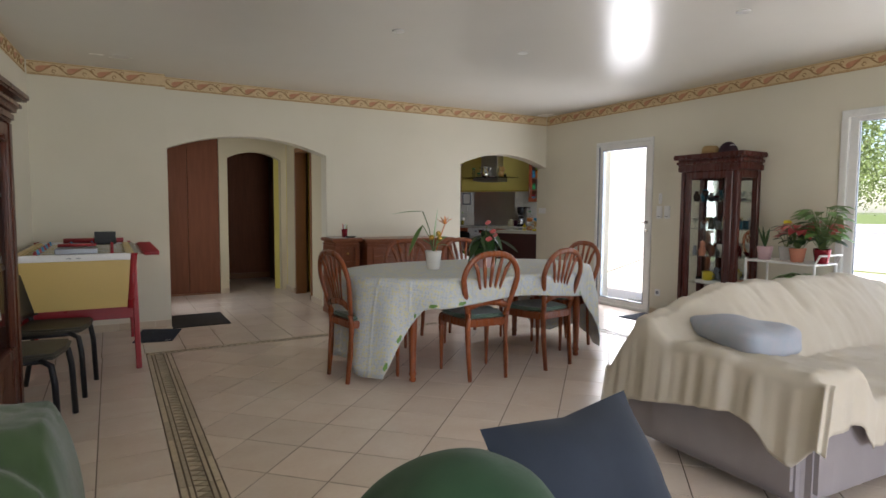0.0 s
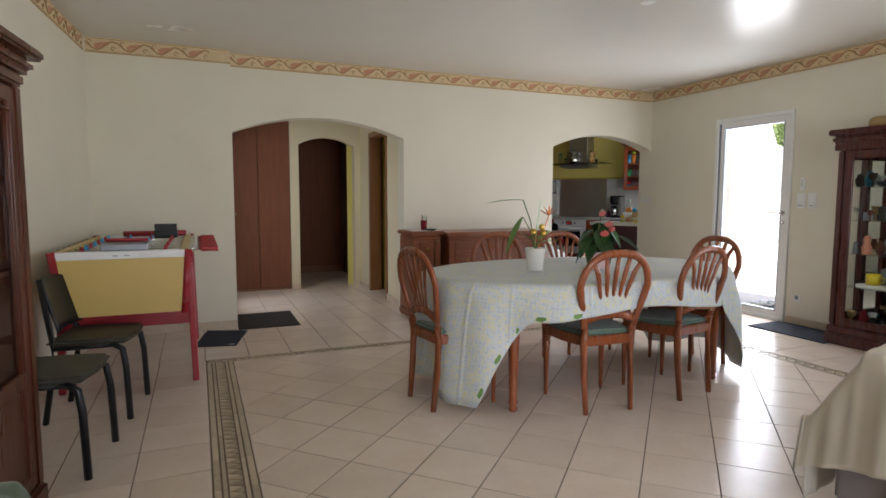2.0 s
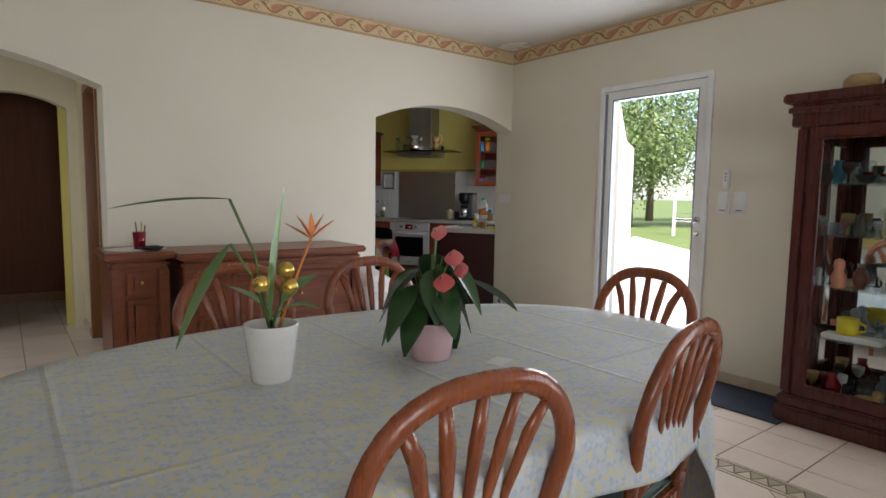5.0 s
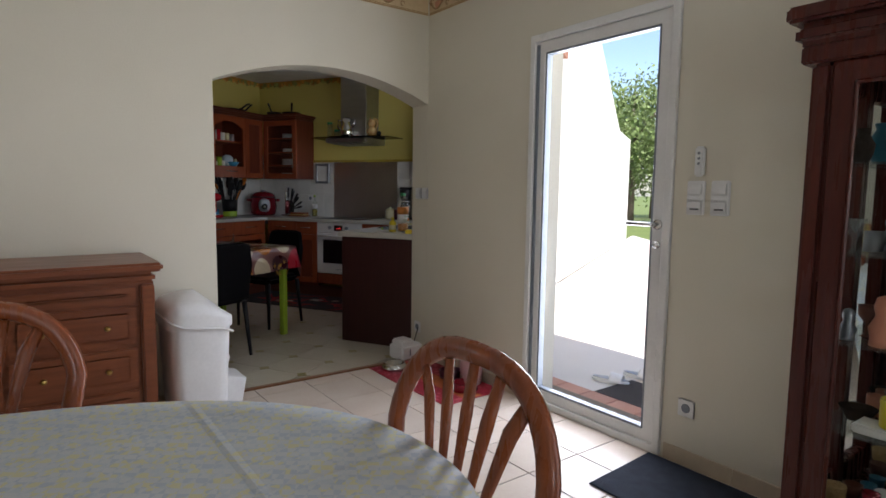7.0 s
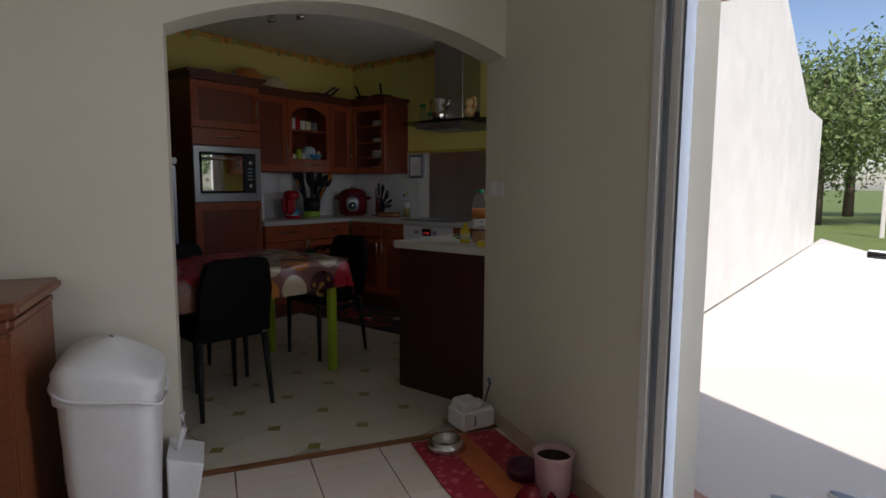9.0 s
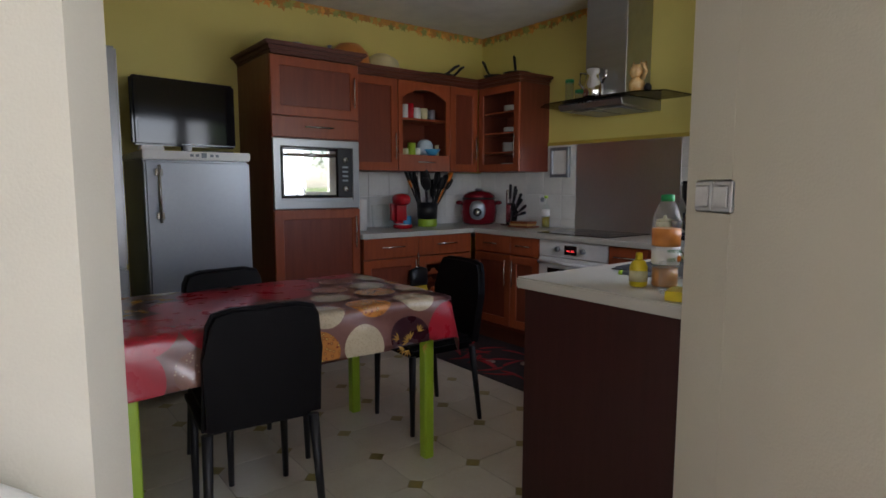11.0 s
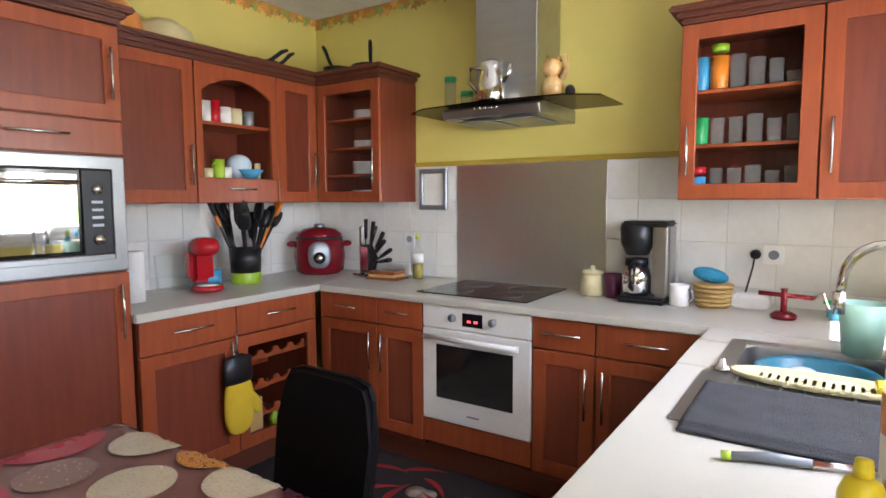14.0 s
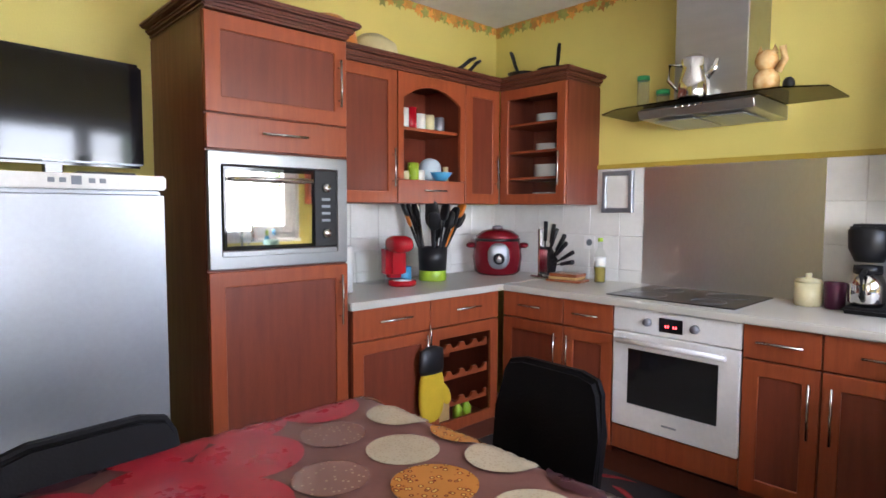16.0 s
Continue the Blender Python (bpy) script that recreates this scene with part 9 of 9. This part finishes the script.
for i in range(-26, 27):
    for j in range(-26, 27):
        cx, cy = ox + (i - j) * h, oy + (i + j + 1) * h
        p = clip_poly([(cx, cy - h), (cx + h, cy), (cx, cy + h), (cx - h, cy)], IX0, IY0, IX1, IY1)
        if p:
            polys.append(p)
for x0, x1, y0, y1, gx, gy in ((-1.6, 0.275, -3.2, 4.84, 0.275, 4.84), (4.505, 5.67, -3.2, 4.84, 4.70, 4.97), (-1.0, 3.0, 4.84, 6.2, 0.59, 4.97), (3.0, 5.67, 4.84, 6.06, 4.70, 4.97),
                               (0.57, 2.48, 6.2, 9.75, 0.59, 6.30), (0.275, 4.505, -3.2, -2.6, 0.47, -2.6), (2.48, 3.1, 6.3, 7.6, 2.5, 6.4)):
    for i in range(-16, 17):
        for j in range(-28, 28):
            p = clip_poly([(gx + i * T, gy + j * T), (gx + (i + 1) * T, gy + j * T), (gx + (i + 1) * T, gy + (j + 1) * T), (gx + i * T, gy + (j + 1) * T)], x0, y0, x1, y1)
            if p:
                polys.append(p)
polys = [p for p in polys if abs(sum(a[0] * b[1] - b[0] * a[1] for a, b in zip(p, p[1:] + p[:1]))) > 0.004]
near, far = [], []
for p in polys:
    cx, cy = sum(q[0] for q in p) / len(p), sum(q[1] for q in p) / len(p)
    (near if 0.9 < cy < 6.2 and -0.6 < cx < 5.7 else far).append((p, abs(cy - 3.2) + 0.5 * abs(cx - 2.4)))
near.sort(key=lambda q: q[1])
far += near[295:]
shared = {}
for p, _ in near[:295]:
    s, (cx, cy) = shrunk(ccw(p), 0.0028)
    key = tuple((round(x - cx, 3), round(y - cy, 3)) for x, y in s)
    if key not in shared:
        shared[key] = mesh_of("tile", Build().prism([(x - cx, y - cy) for x, y in s], -0.003, 0.0, None, 0.0012), M["tile"])
    ob = new("tile", shared[key])
    ob.parent, ob.location = floor, (cx, cy, 0)
rest = Build()
for p, _ in far:
    s, _c = shrunk(ccw(p), 0.0028)
    rest.prism(s, -0.003, 0.0)
tagged(part("tile_field", rest, M["tile_rest"], floor), kind="stuff")

# mosaic borders of the floor
fr, fd = Build(), Build()


def mosaic(x0, y0, x1, y1, along_y):
    """Narrow border: plain strips at both sides, triangles between them."""
    w = (x1 - x0) if along_y else (y1 - y0)
    length = (y1 - y0) if along_y else (x1 - x0)

    def at(s, t):
        return (x0 + t, y0 + s) if along_y else (x0 + s, y0 + t)
    wide = w > 0.14
    bands = ((0.0, 0.16), (0.20, 0.30), (0.70, 0.80), (0.84, 1.0)) if wide else ((0.0, 0.14), (0.86, 1.0))
    for a, c in bands:
        s = 0.0
        while s < length - 0.01:
            e = min(s + 0.30, length)
            fr.prism(ccw([at(s + 0.002, a * w + 0.001), at(e - 0.002, a * w + 0.001), at(e - 0.002, c * w - 0.001), at(s + 0.002, c * w - 0.001)]), -0.003, 0.0005)
            s = e
    lo, hi = (0.34 * w, 0.66 * w) if wide else (0.20 * w, 0.80 * w)
    p = hi - lo
    s = 0.0
    while s + p < length:
        g = 0.004
        fr.prism(ccw([at(s + g, lo), at(s + p - g, lo), at(s + p / 2, hi - 2 * g)]), -0.003, 0.0005)
        fd.prism(ccw([at(s + p / 2 + g, hi), at(s + 1.5 * p - g, hi), at(s + p, lo + 2 * g)]), -0.003, 0.0005)
        s += p


mosaic(0.28, IY0, 0.46, 4.745, True)
mosaic(4.375, IY0, 4.50, 4.745, True)
mosaic(0.28, 4.75, 4.50, 4.835, False)
tagged(part("mosaic_border", fr, M["frieze"], floor), kind="stuff")
tagged(part("mosaic_triangle", fd, M["frieze_dark"], floor), kind="stuff")

# kitchen: clipped squares and cabochons
P, C = 0.315, 0.042
inside = [(-3.95, -2.5), (-3.95, 0), (0, 0), (0, -3.3), (-2.36, -3.3)]
oct_mesh = mesh_of("kitchen_tile", Build().prism(ccw([(s * (P / 2 - 0.0015) if k else s * (P / 2 - C), t * (P / 2 - C) if k else t * (P / 2 - 0.0015)) for s, t, k in ((-1, -1, 0), (1, -1, 0), (1, -1, 1), (1, 1, 1), (1, 1, 0), (-1, 1, 0), (-1, 1, 1), (-1, -1, 1))]), 0.0, 0.003, None, 0.001), M["ktile"])
cab_mesh = mesh_of("cabochon", Build().prism(ccw([(C - 0.002, 0), (0, C - 0.002), (-C + 0.002, 0), (0, -C + 0.002)]), 0.0, 0.003), M["cab"])
yth = 6.10
for i in range(13):
    for j in range(11):
        x, y = -2.68 + (i - 4) * P + P / 2, -2.60 + (j - 2) * P + P / 2
        for me, dx, dy in ((oct_mesh, 0, 0), (cab_mesh, -P / 2, -P / 2)):
            w = kp(x + dx, y + dy)
            r = 0.2 if me is oct_mesh else 0.03
            if w.y < yth + (0.0 if me is cab_mesh else -0.12) or x + dx > -0.45 or y + dy > -0.4 or y + dy < -3.26 or x + dx < -3.9:
                continue
            if me is oct_mesh and w.y < yth + 0.21:
                pts = [kp(x + dx + v.co.x, y + dy + v.co.y) for v in me.vertices if v.co.z > 0.002]
                if min(q.y for q in pts) < yth:
                    sq = [(x - P / 2 + 0.0015, y - P / 2 + 0.0015), (x + P / 2 - 0.0015, y - P / 2 + 0.0015), (x + P / 2 - 0.0015, y + P / 2 - 0.0015), (x - P / 2 + 0.0015, y + P / 2 - 0.0015)]
                    wp = clip_poly([tuple(kp(a, c))[:2] for a, c in sq], 4.0, yth, 5.66, 9.0)
                    if len(wp) > 2:
                        inv = KM.inverted()
                        lp = [tuple(inv @ Vector((a, c, 0)))[:2] for a, c in wp]
                        part("kitchen_tile", Build().prism(ccw(lp), 0.0005, 0.003), M["ktile"], kfloor)
                    continue
            ob = new("kitchen_tile" if me is oct_mesh else "cabochon", me)
            ob.parent, ob.location = kfloor, (x + dx, y + dy, 0.0005 if me is oct_mesh else 0.0008)
